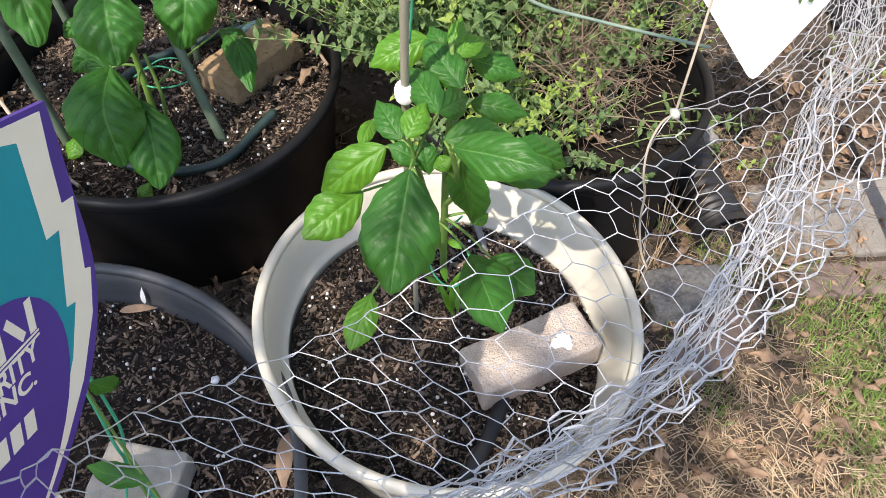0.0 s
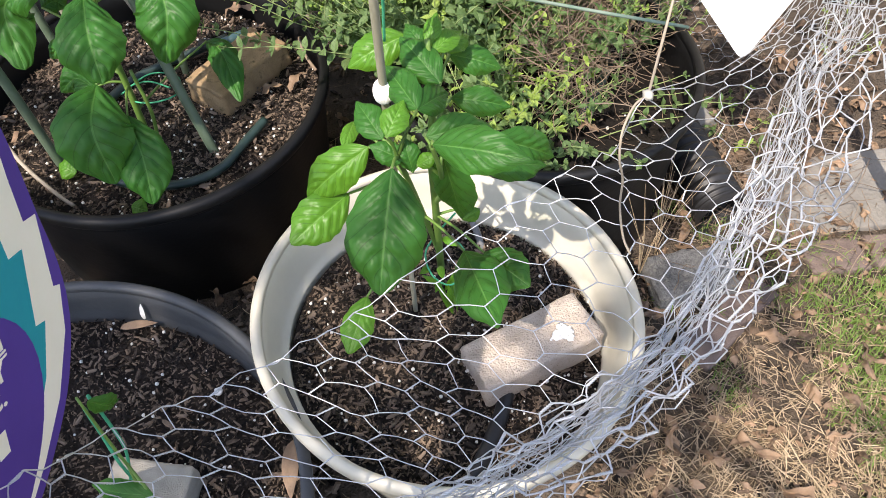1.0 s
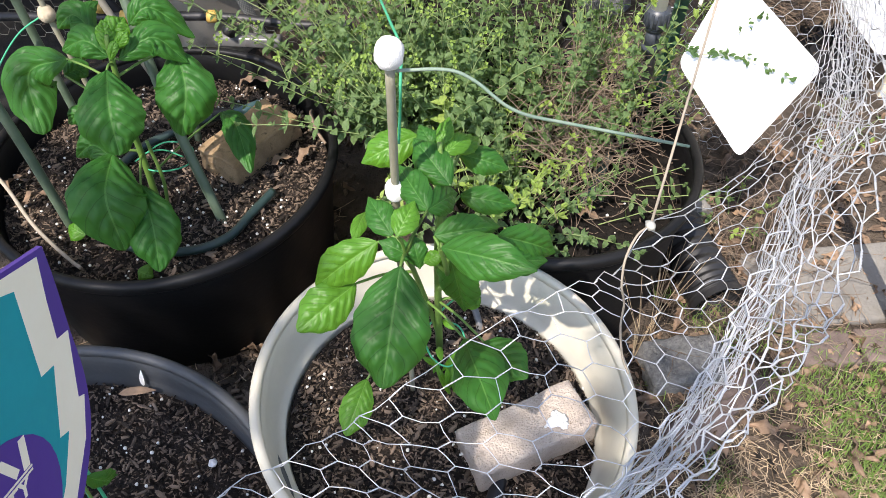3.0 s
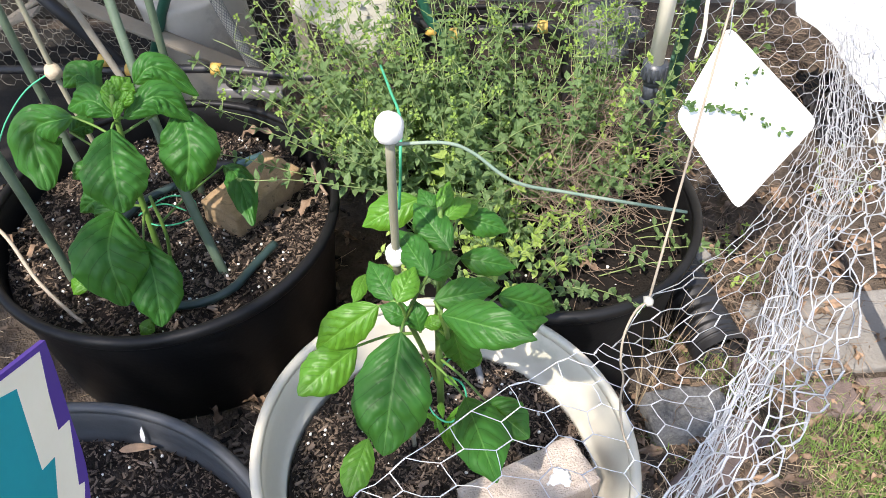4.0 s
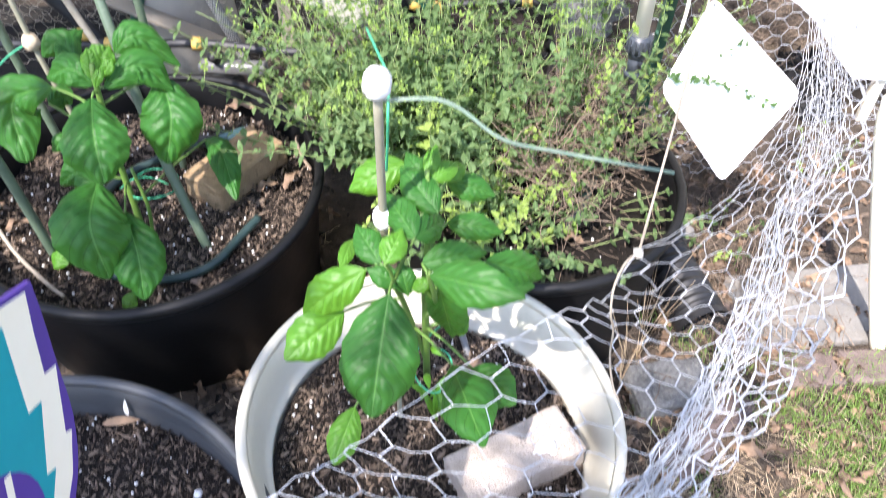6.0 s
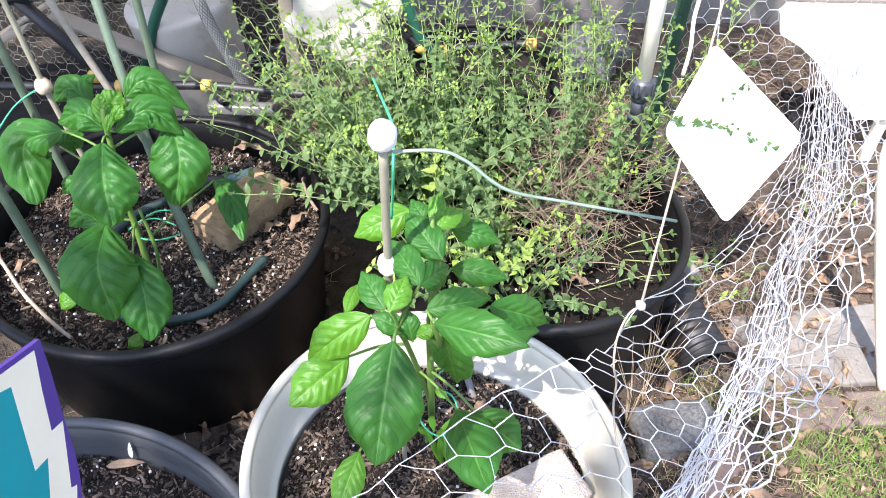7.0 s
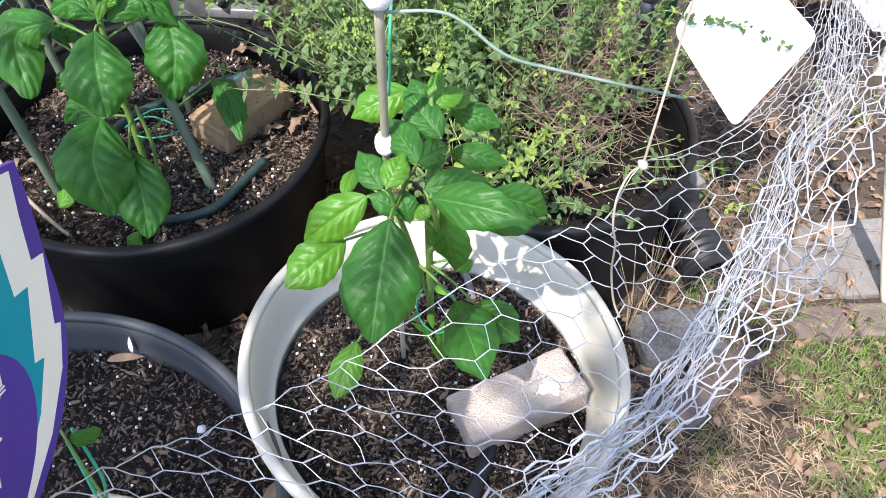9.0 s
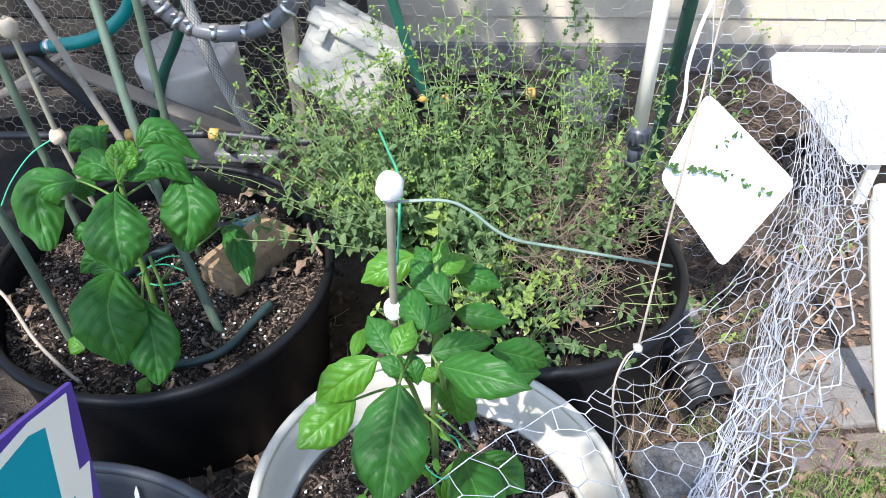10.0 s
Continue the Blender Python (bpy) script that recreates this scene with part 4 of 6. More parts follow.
knob_stake("grey cane capped with white clay balls beside the pepper", [(-0.066, 0.05, 0.56), (-0.058, -0.003, 0.755), (-0.049, -0.050, 0.955)], 0.0046, (((-0.049, -0.050, 0.964), 0.0137, 1.15), ((-0.058, -0.004, 0.752), 0.0125, 1.15)), WHITE_FOAM, STAKE_WOOD, "capped canes")
stake("thin cane standing in the soil of the white planter", [(-0.058, 0.052, 0.20), (-0.060, 0.050, 0.40), (-0.066, 0.05, 0.57)], 0.0040, STAKE_WOOD, "thin canes")
knob_stake("weathered cane with tan clay knobs behind the pepper", [(-0.735, 0.6, 0.24), (-0.761, 0.600, 0.411), (-0.780, 0.600, 0.557), (-0.795, 0.600, 0.777), (-0.80, 0.6, 0.80)], 0.0052, (((-0.780, 0.598, 0.560), 0.0165, 1.0), ((-0.796, 0.600, 0.782), 0.0165, 1.15)), TAN_FOAM, STAKE_WOOD, "capped canes")


def cord(name, label, category, pts, r, material, sides=6, steps=8):
    ob = Shape().tube(curve_points(pts, steps), r, sides).make(name, material)
    return tagged(ob, label, category)


cord("green_string", "stiff green-white cord from the capped cane towards the sign", "cord", [(-0.045, -0.045, 0.942), (0.0, -0.040, 0.942), (0.026, -0.038, 0.930), (0.066, -0.041, 0.900), (0.126, -0.020, 0.870), (0.249, 0.012, 0.823)], 0.0017, CORD_GREY)
cord("twine", "green garden twine beside the capped cane", "twine", [(-0.095, 0.20, 0.863), (-0.070, 0.10, 0.90), (-0.050, 0.03, 0.915), (-0.046, -0.01, 0.90), (-0.049, 0.0, 0.859), (-0.055, 0.02, 0.80)], 0.0016, TWINE_GREEN)
cord("twine", "green twine tied round the pepper stem", "twine", [(-0.03, 0.14, 0.32), (0.012, 0.12, 0.33), (0.022, 0.10, 0.30), (0.0, 0.07, 0.29), (-0.03, 0.08, 0.30), (-0.042, 0.11, 0.32), (-0.02, 0.14, 0.34), (0.006, 0.125, 0.40)], 0.0016, TWINE_GREEN)
cord("twine", "green twine looped round the tall pepper stem", "twine", [(-0.61, 0.42, 0.37), (-0.57, 0.47, 0.375), (-0.52, 0.47, 0.37), (-0.51, 0.43, 0.365), (-0.54, 0.40, 0.37), (-0.58, 0.40, 0.372), (-0.60, 0.43, 0.375), (-0.57, 0.455, 0.37), (-0.53, 0.45, 0.36)], 0.0016, TWINE_GREEN)
cord("twine", "green twine tied to the tan knob cane", "twine", [(-0.785, 0.595, 0.56), (-0.83, 0.57, 0.535), (-0.87, 0.54, 0.49), (-0.90, 0.52, 0.44)], 0.0018, TWINE_GREEN)
cord("white_tube", "pale narrow tube running over the black pot rim into its soil", "tube", [(-0.98, 0.46, 0.33), (-0.861, 0.378, 0.345), (-0.786, 0.311, 0.30), (-0.72, 0.268, 0.268), (-0.686, 0.249, 0.258)], 0.0036, ROPE, 8)
cord("hanging_string", "pale taut string running up from the wire netting knot", "string", [(0.171, -0.197, 0.919), (0.242, 0.034, 1.097), (0.313, 0.265, 1.274), (0.384, 0.496, 1.452)], 0.0011, ROPE)

# ---- irrigation in the pots ----
cord("drip_tube", "dark green drip tube curled on the soil round the pepper", "tube", [(-0.375, 0.46, 0.272), (-0.405, 0.40, 0.268), (-0.43, 0.345, 0.266), (-0.47, 0.312, 0.264), (-0.52, 0.296, 0.264), (-0.58, 0.295, 0.264), (-0.65, 0.32, 0.265), (-0.70, 0.39, 0.266), (-0.71, 0.47, 0.268), (-0.68, 0.56, 0.27), (-0.62, 0.62, 0.272), (-0.56, 0.66, 0.275), (-0.50, 0.70, 0.28)], 0.0088, POLY_TUBE, 12)
cord("drip_tube", "black drip tube emerging from the white planter soil", "tube", [(0.018, 0.258, 0.235), (0.024, 0.235, 0.262), (0.040, 0.20, 0.250), (0.050, 0.18, 0.215)], 0.0062, PVC_GREY, 12)
cord("drip_tube", "black flat tube half buried beside the tan brick", "tube", [(0.088, -0.09, 0.235), (0.078, -0.13, 0.236), (0.060, -0.18, 0.236), (0.035, -0.232, 0.234)], 0.012, BLACK_RUBBER, 12)
cord("drip_tube", "black tube lying in the herb pot", "tube", [(0.30, 0.64, 0.275), (0.276, 0.57, 0.292), (0.249, 0.502, 0.292), (0.212, 0.453, 0.27)], 0.009, POLY_TUBE, 12)


# ---- small things lying in the pots ----
rng = random.Random(13)
for base, tip, w, l in (((-0.53, 0.80, 0.262), (-0.475, 0.812, 0.272), 0.026, "brown dry leaf on the black pot soil"), ((-0.50, 0.835, 0.262), (-0.455, 0.80, 0.275), 0.022, "curled brown leaf on the black pot soil"), ((-0.86, 0.39, 0.262), (-0.80, 0.42, 0.270), 0.028, "grey-brown dry leaf at the pot wall"), ((-0.905, 0.42, 0.262), (-0.87, 0.46, 0.28), 0.026, "dark dry leaf at the pot wall"), ((-0.40, 0.545, 0.260), (-0.355, 0.56, 0.272), 0.020, "brown dry leaf beside the ochre brick"), ((-0.345, 0.555, 0.260), (-0.32, 0.60, 0.272), 0.020, "brown dry leaf near the pot rim"), ((0.215, 0.43, 0.285), (0.255, 0.41, 0.295), 0.024, "brown dry leaf in the herb pot"), ((0.05, 0.17, 0.235), (0.085, 0.15, 0.246), 0.018, "tan dry leaf in the white planter")):
    tagged(Shape().leaf(base, tip, w, 0.2, rng.uniform(-25, 25), (0, 0, 1), 10, 6, 0.7, 0, 0.5, 0.5, rng.uniform(-40, 40)).make("dry_leaf", DRY_LEAF), l, "dry leaf")
cord("root", "bent bare root by the black pot rim", "root", [(-0.343, 0.715, 0.268), (-0.342, 0.69, 0.285), (-0.331, 0.661, 0.276), (-0.315, 0.635, 0.27), (-0.30, 0.618, 0.262)], 0.0035, TWIG)
joint = thing("hose_connector", "grey-blue hose connector behind the ochre brick", "hose connector", at=(-0.50, 0.67, 0.27))
Shape().tube([(-0.545, 0.668, 0.285), (-0.50, 0.664, 0.292)], 0.0125, 12).make("coupler", BLACK_RUBBER, joint)
Shape().tube([(-0.50, 0.664, 0.292), (-0.455, 0.70, 0.292)], 0.0105, 12).make("tube", DULL_TEAL, joint, "dull teal tube")
for base, tip, w in (((-0.036, 0.105, 0.29), (-0.05, 0.075, 0.31), 0.012), ((-0.02, 0.10, 0.30), (-0.011, 0.057, 0.32), 0.012), ((-0.02, 0.09, 0.27), (-0.025, 0.058, 0.285), 0.012), ((0.0, 0.09, 0.29), (0.010, 0.040, 0.26), 0.012), ((-0.015, 0.11, 0.36), (0.010, 0.085, 0.37), 0.012)):
    pepper_leaf(pepper_plant, base, tip, w, 0.15, 0, True, 0.3)


# ---- yard sign ----
yard_sign = thing("yard_sign", "small purple and teal yard sign with a white lightning border", "sign", at=(-0.206, -0.52, 0.0))
outline = [(-0.352, 1.037), (-0.357, 1.012), (-0.366, 0.977), (-0.375, 0.940), (-0.392, 0.909), (-0.418, 0.888), (-0.443, 0.877), (-0.474, 0.870), (-0.503, 0.867), (-0.55, 0.866), (-0.60, 0.872), (-0.65, 0.892), (-0.68, 0.93), (-0.69, 0.98), (-0.70, 1.035), (-0.62, 1.075), (-0.52, 1.092), (-0.44, 1.078), (-0.40, 1.062)]
outline = [(p.x, p.y) for p in curve_points([(y, z, 0) for y, z in outline], 4)]
sign_panel = flat_poly(outline, -0.2066, 0.003).make("panel", SIGN_PURPLE, yard_sign, smooth=False)
band = [(-0.36, 1.037), (-0.37, 1.012), (-0.379, 0.985), (-0.368, 0.979), (-0.389, 0.937), (-0.384, 0.932), (-0.402, 0.909), (-0.437, 0.888), (-0.474, 0.878), (-0.506, 0.874), (-0.55, 0.873), (-0.6, 0.88), (-0.64, 0.897), (-0.668, 0.94), (-0.68, 1.03), (-0.61, 1.066), (-0.52, 1.083), (-0.44, 1.07), (-0.395, 1.056)]
flat_poly(band, -0.2036, 0.0004).make("lightning_border", SIGN_WHITE, sign_panel, "cream-white zigzag border", smooth=False)
field = [(-0.387, 1.04), (-0.404, 0.983), (-0.392, 0.977), (-0.418, 0.938), (-0.41, 0.932), (-0.435, 0.91), (-0.47, 0.894), (-0.509, 0.88), (-0.55, 0.88), (-0.6, 0.89), (-0.63, 0.91), (-0.655, 0.95), (-0.665, 1.02), (-0.6, 1.055), (-0.52, 1.074), (-0.44, 1.062), (-0.4, 1.05)]
flat_poly(field, -0.2032, 0.0004).make("teal_field", SIGN_TEAL, sign_panel, "teal field", smooth=False)
disc = [(-0.53 + 0.098 * math.cos(a) + 0.006, 0.946 + 0.068 * math.sin(a)) for a in [2 * math.pi * k / 40 for k in range(40)]]
flat_poly(disc, -0.2028, 0.0004).make("purple_disc", SIGN_PURPLE, sign_panel, "purple oval", smooth=False)
def on_sign(y, z, turn):
    """A pose on the sign's face: x along the lettering, which leans by turn degrees."""
    a = radians(turn)
    return Matrix(((0, 0, 1, -0.2024), (math.cos(a), -math.sin(a), 0, y), (math.sin(a), math.cos(a), 0, z), (0, 0, 0, 1)))


def lettering(text, m, size, across, parent):
    """Raised letters in the built-in font, from the pose m on, as wide as across."""
    cu = bpy.data.curves.new("lettering", "FONT")
    cu.body, cu.size, cu.extrude, cu.offset = text, size, 0.0002, size * 0.02
    tmp = new("lettering", cu)
    me = bpy.data.meshes.new_from_object(tmp)
    bpy.data.objects.remove(tmp)
    xs = [v.co.x for v in me.vertices]
    me.transform(m @ Matrix.Diagonal((across / (max(xs) - min(xs)), 1, 1, 1)))
    me.materials.clear()
    me.materials.append(SIGN_WHITE)
    ob = new("lettering", me)
    ob.parent = parent
    return tagged(ob, "white letters")


lettering("RITY", on_sign(-0.4880, 0.9609, -24.8), 0.0165, 0.0378, sign_panel)
lettering("INC.", on_sign(-0.4985, 0.9541, -29.0), 0.015, 0.0373, sign_panel)
for k in range(3):
    Shape().box(on_sign(-0.5173, 0.9336, -29.4) @ pose(0.0066 + k * 0.0131, 0.0085, 0), (0.0095, 0.014, 0.0005)).make("lettering_bar", SIGN_WHITE, sign_panel, "white bar of lettering", smooth=False)
mark = on_sign(-0.4755, 0.9717, -24.3)
for x, wd in ((0.002, 0.006), (0.0314, 0.006)):
    Shape().box(mark @ pose(x, 0.010, 0), (wd, 0.020, 0.0005)).make("emblem_bar", SIGN_WHITE, sign_panel, "white slanted emblem bar", smooth=False)
Shape().box(mark @ pose(0.0167, 0.010, 0, 0, 0, 38), (0.0055, 0.020, 0.0005)).make("emblem_bar", SIGN_WHITE, sign_panel, "white slanted emblem bar", smooth=False)
for y in (-0.004, -0.0015):
    Shape().box(mark @ pose(0.0167, y, 0), (0.0384, 0.0013, 0.0005)).make("emblem_line", SIGN_WHITE, sign_panel, "thin white line", smooth=False)
for y in (-0.50, -0.56):
    Shape().tube([(-0.208, y, 0.0), (-0.208, y, 0.97)], 0.0022, 6).make("wire_leg", STEEL, yard_sign)

# ---- white plate ----
plate = thing("white_plate", "white painted metal diamond plate hanging from a string", "plate", at=(0.475, 0.56, 0.40))
pl, pr, pt, pb = Vector((0.37, 0.585, 0.525)), Vector((0.60, 0.540, 0.560)), Vector((0.436, 0.645, 0.678)), Vector((0.494, 0.481, 0.400))
pn = (pr - pl).cross(pt - pb).normalized()
ring = []
corners = [pl, pb, pr, pt]
for k in range(4):
    a, b, c = corners[k - 1], corners[k], corners[(k + 1) % 4]
    p0, p1 = b + (a - b) * 0.09, b + (c - b) * 0.09
    for q in (0, 0.25, 0.5, 0.75, 1):
        ring.append(p0 * (1 - q) ** 2 + b * (2 * q * (1 - q)) + p1 * q * q)
s = Shape()
s.v = [p + pn * 0.0012 for p in ring] + [p - pn * 0.0012 for p in ring]
nr = len(ring)
s.face(tuple(range(nr)))
s.face(tuple(reversed(range(nr, 2 * nr))))
for k in range(nr):
    s.face((k, nr + k, nr + (k + 1) % nr, (k + 1) % nr))
s.make("sheet", PLATE_WHITE, plate, smooth=False)
Shape().tube(curve_points([pt - Vector((0, 0.004, 0.012)), pt + Vector((0.0, -0.006, 0.02)), (0.425, 0.80, 0.95), (0.44, 0.94, 1.15)], 6), 0.0010, 6).make("wire_hanger", STEEL, plate, "thin wire hanger")


# ---- wire netting ----
def lerp_curve(line, t):
    x = max(0.0, min(1.0, t)) * (len(line) - 1)
    i = min(int(x), len(line) - 2)
    return line[i].lerp(line[i + 1], x - i)


EDGE_FAR = curve_points([(-0.188, -0.528, 0.954), (-0.178, -0.492, 0.919), (-0.173, -0.428, 0.840), (-0.135, -0.378, 0.800), (-0.074, -0.323, 0.780), (-0.033, -0.286, 0.780), (0.057, -0.207, 0.790), (0.127, -0.179, 0.820), (0.156, -0.193, 0.860), (0.171, -0.197, 0.919), (0.293, -0.014, 0.800), (0.404, 0.168, 0.720), (0.519, 0.392, 0.660), (0.612, 0.631, 0.620), (0.659, 0.787, 0.620)], 8)
FOLD_A = curve_points([(-0.188, -0.57, 0.92), (-0.145, -0.50, 0.80), (-0.054, -0.459, 0.760), (0.025, -0.423, 0.740), (0.067, -0.391, 0.740), (0.135, -0.341, 0.740), (0.197, -0.288, 0.750), (0.245, -0.219, 0.760), (0.285, -0.150, 0.760), (0.331, -0.064, 0.760), (0.393, 0.068, 0.740), (0.463, 0.207, 0.700), (0.552, 0.407, 0.650), (0.635, 0.642, 0.620), (0.681, 0.788, 0.620)], 8)
FOLD_B = curve_points([(-0.180, -0.60, 0.88), (-0.121, -0.519, 0.760), (-0.020, -0.469, 0.740), (0.048, -0.426, 0.720), (0.100, -0.394, 0.720), (0.161, -0.349, 0.720), (0.225, -0.290, 0.730), (0.276, -0.221, 0.740), (0.323, -0.150, 0.740), (0.371, -0.072, 0.740), (0.429, 0.057, 0.720), (0.540, 0.225, 0.680), (0.622, 0.410, 0.640), (0.681, 0.607, 0.620), (0.719, 0.769, 0.620)], 8)
EDGE_NEAR = curve_points([(-0.175, -0.62, 0.85), (-0.100, -0.541, 0.740), (0.014, -0.488, 0.720), (0.072, -0.452, 0.710), (0.133, -0.415, 0.710), (0.187, -0.371, 0.740), (0.247, -0.311, 0.760), (0.295, -0.259, 0.765), (0.350, -0.195, 0.760), (0.402, -0.122, 0.760), (0.478, 0.030, 0.755), (0.540, 0.170, 0.720), (0.643, 0.362, 0.660), (0.707, 0.566, 0.620), (0.746, 0.751, 0.620)], 8)
ROWS_FLAT, ROWS_FOLD, ROWS_LOOSE = 8, 4, 5


def net_point(s, k, layer=0):
    """A place on the loose netting: s along it, row k across it, from the far selvage over the folds to the near one."""
    f, a, b, e = (lerp_curve(c, s) for c in (EDGE_FAR, FOLD_A, FOLD_B, EDGE_NEAR))
    if k <= ROWS_FLAT:
        p = f.lerp(a, k / ROWS_FLAT)
        wob = 0.004
    elif k <= ROWS_FLAT + ROWS_FOLD:
        q = (k - ROWS_FLAT) / ROWS_FOLD
        p = a.lerp(b, q) + Vector((0, 0, 0.010 * math.sin(q * 9 + s * 9)))
        wob = 0.006
    else:
        q = (k - ROWS_FLAT - ROWS_FOLD) / ROWS_LOOSE
        p = b.lerp(e, q) + Vector((0, 0, 0.012 * math.sin(q * 8 + s * 14) * (1 - q)))
        wob = 0.008
    seed = Vector((s * 47, k * 0.83, layer * 5.0))
    return p + Vector((noise.noise(seed), noise.noise(seed + Vector((9, 0, 0))), noise.noise(seed + Vector((0, 9, 0))))) * wob * 1.6


def bunch_point(s, q, layer):
    """A place in the bunched netting under the fold: its rows are pressed together, so that the wires run along it."""
    a, b = lerp_curve(FOLD_A, s), lerp_curve(FOLD_B, s)
    deep = math.sin(q * 11 + layer * 2.1 + s * 5)
    p = a.lerp(b, 0.06 + 0.88 * q + 0.10 * noise.noise(Vector((s * 7, q * 2, layer * 3.3))))
    p += Vector((0.0, 0.004 * deep, -0.020 - 0.010 * layer + 0.012 * deep))
    seed = Vector((s * 34, q * 9, layer * 7.0))
    return p + Vector((noise.noise(seed), noise.noise(seed + Vector((9, 0, 0))), noise.noise(seed + Vector((0, 9, 0))))) * 0.006


def twisted(shape, a, b, r, turns=3.0):
    """A twisted pair of wires from a to b."""
    d = b - a
    if d.length < 1e-5:
        return
    u = d.orthogonal().normalized()
    w = d.normalized().cross(u)
    for ph in (0, math.pi):
        pts = []
        for i in range(13):
            t = i / 12
            q = turns * 2 * math.pi * t / 1.0 + ph
            pts.append(a + d * t + (u * math.cos(q) + w * math.sin(q)) * r * 0.9)
        shape.tube(pts, r, 4, caps=False)


def hex_net(shape, place, rows, columns, twist, span, r, pairs=True, first=0, start=0):
    """Hexagonal netting: twisted edges along the length, single wires across, from a function of column and row."""
    for k in range(first, rows):
        off = 0.5 if k % 2 else 0.0
        for j in range(start, columns):
            a, b = place(j + off, k), place(j + off + twist, k)
            if pairs:
                twisted(shape, a, b, r)
            else:
                shape.tube([a, b], r * 1.5, 4, caps=False)
            if k + 1 < rows:
                nj = j if k % 2 == 0 else j + 1
                noff = 0.0 if k % 2 else 0.5
                for p, q in ((b, place(nj + noff, k + 1)), (a, place(nj - 1 + noff + twist, k + 1))):
                    bend = Vector((noise.noise(p * 90), noise.noise(q * 90), noise.noise((p + q) * 60))) * (0.10 * (q - p).length)
                    shape.tube([p, (p + q) / 2 + bend, q], r, 4, caps=False)


netting = thing("wire_netting", "loose bunched galvanised hexagonal wire netting over the planter", "wire netting", at=(0.2, -0.3, 0.7))
COLS = 25
flat_net, fold_net, loose_net = Shape(), Shape(), Shape()
hex_net(flat_net, lambda c, k: net_point(c / COLS, k), ROWS_FLAT + 1, COLS, 0.30, 0, 0.00044)
hex_net(loose_net, lambda c, k: net_point(c / COLS, k), ROWS_FLAT + ROWS_FOLD + ROWS_LOOSE + 1, COLS, 0.30, 0, 0.00090, first=ROWS_FLAT, start=3)
BUNCHED = 19
for layer, r in ((0, 0.00042), (1, 0.00038)):
    hex_net(fold_net, lambda c, k: bunch_point((c + 0.37 * layer) / COLS, k / BUNCHED, layer), BUNCHED + 1, COLS, 0.36, 0, r, False, start=3)
SPREAD = 9
hex_net(fold_net, lambda c, k: lerp_curve(FOLD_A, (c + 0.2) / COLS).lerp(lerp_curve(EDGE_NEAR, (c + 0.2) / COLS), 0.95 * k / SPREAD) + Vector((0.010 * noise.noise(Vector((c * 0.9, k * 0.7, 3))), 0.010 * noise.noise(Vector((c * 0.9, k * 0.7, 8))), -0.030 + 0.016 * noise.noise(Vector((c * 0.6, k * 0.5, 14))))), SPREAD + 1, COLS, 0.36, 0, 0.00052, False, start=5)
flat_net.make("spread_mesh", WIRE, netting)
fold_net.make("bunched_mesh", WIRE, netting)
loose_net.make("loose_mesh", WIRE, netting)
Shape().tube([net_point((j + o) / COLS, 0) for j in range(COLS) for o in (0.0, 0.15, 0.30, 0.65)], 0.00045, 5).make("selvage_wire", WIRE, netting)
Shape().tube(curve_points([(0.171, -0.197, 0.919), (0.161, -0.205, 0.917), (0.152, -0.222, 0.908), (0.150, -0.238, 0.895), (0.155, -0.240, 0.875), (0.155, -0.249, 0.855), (0.159, -0.263, 0.835), (0.165, -0.272, 0.825)], 8), 0.0010, 6).make("tie_cord", ROPE, netting, "pale cord tied to the netting")
Shape().blob((0.171, -0.197, 0.919), 0.0050, 0.35).make("knot", HOSE_PALE, netting, "pale cord knot")


def fence_point(c, k):
    x = -0.42 + c * 0.060
    z = 0.02 + k * 0.0205
    y = 1.0 - 0.05 * x + 0.03 * noise.noise(Vector((x * 2, z * 3, 0.5)))
    return Vector((x + 0.01 * noise.noise(Vector((c * 0.7, k * 0.5, 3))), y, z + 0.008 * noise.noise(Vector((c * 0.6, k * 0.6, 7)))))


def far_fence_point(c, k):
    x = -2.2 + c * 0.060
    z = 0.02 + k * 0.0205
    y = 1.30 + 0.03 * noise.noise(Vector((x * 2, z * 3, 8.5)))
    return Vector((x + 0.012 * noise.noise(Vector((c * 0.7, k * 0.5, 13))), y, z + 0.010 * noise.noise(Vector((c * 0.6, k * 0.6, 17)))))


fence = thing("wire_fence", "upright hexagonal wire netting fence behind the oregano", "wire fence", at=(0.2, 1.0, 0))
panel = Shape()
hex_net(panel, fence_point, 42, 14, 0.30, 0, 0.00042, False)
panel.make("netting", OLD_WIRE, fence)
panel = Shape()
hex_net(panel, fence_point, 42, 25, 0.30, 0, 0.00060, False, start=14)
panel.make("bright_netting", WIRE, fence, "bright galvanised netting")
fence = thing("wire_fence", "dull old wire netting fence behind the black pot", "wire fence", at=(-1.2, 1.30, 0))
panel = Shape()
hex_net(panel, far_fence_point, 38, 31, 0.30, 0, 0.0006, False)
panel.make("netting", OLD_WIRE, fence)
panel = Shape()
hex_net(panel, lambda c, k: far_fence_point(c * 0.8 + 0.4, k * 0.8 + 0.4) + Vector((0, 0.22, 0)), 42, 36, 0.30, 0, 0.0005, False)
panel.make("inner_netting", OLD_WIRE, fence)

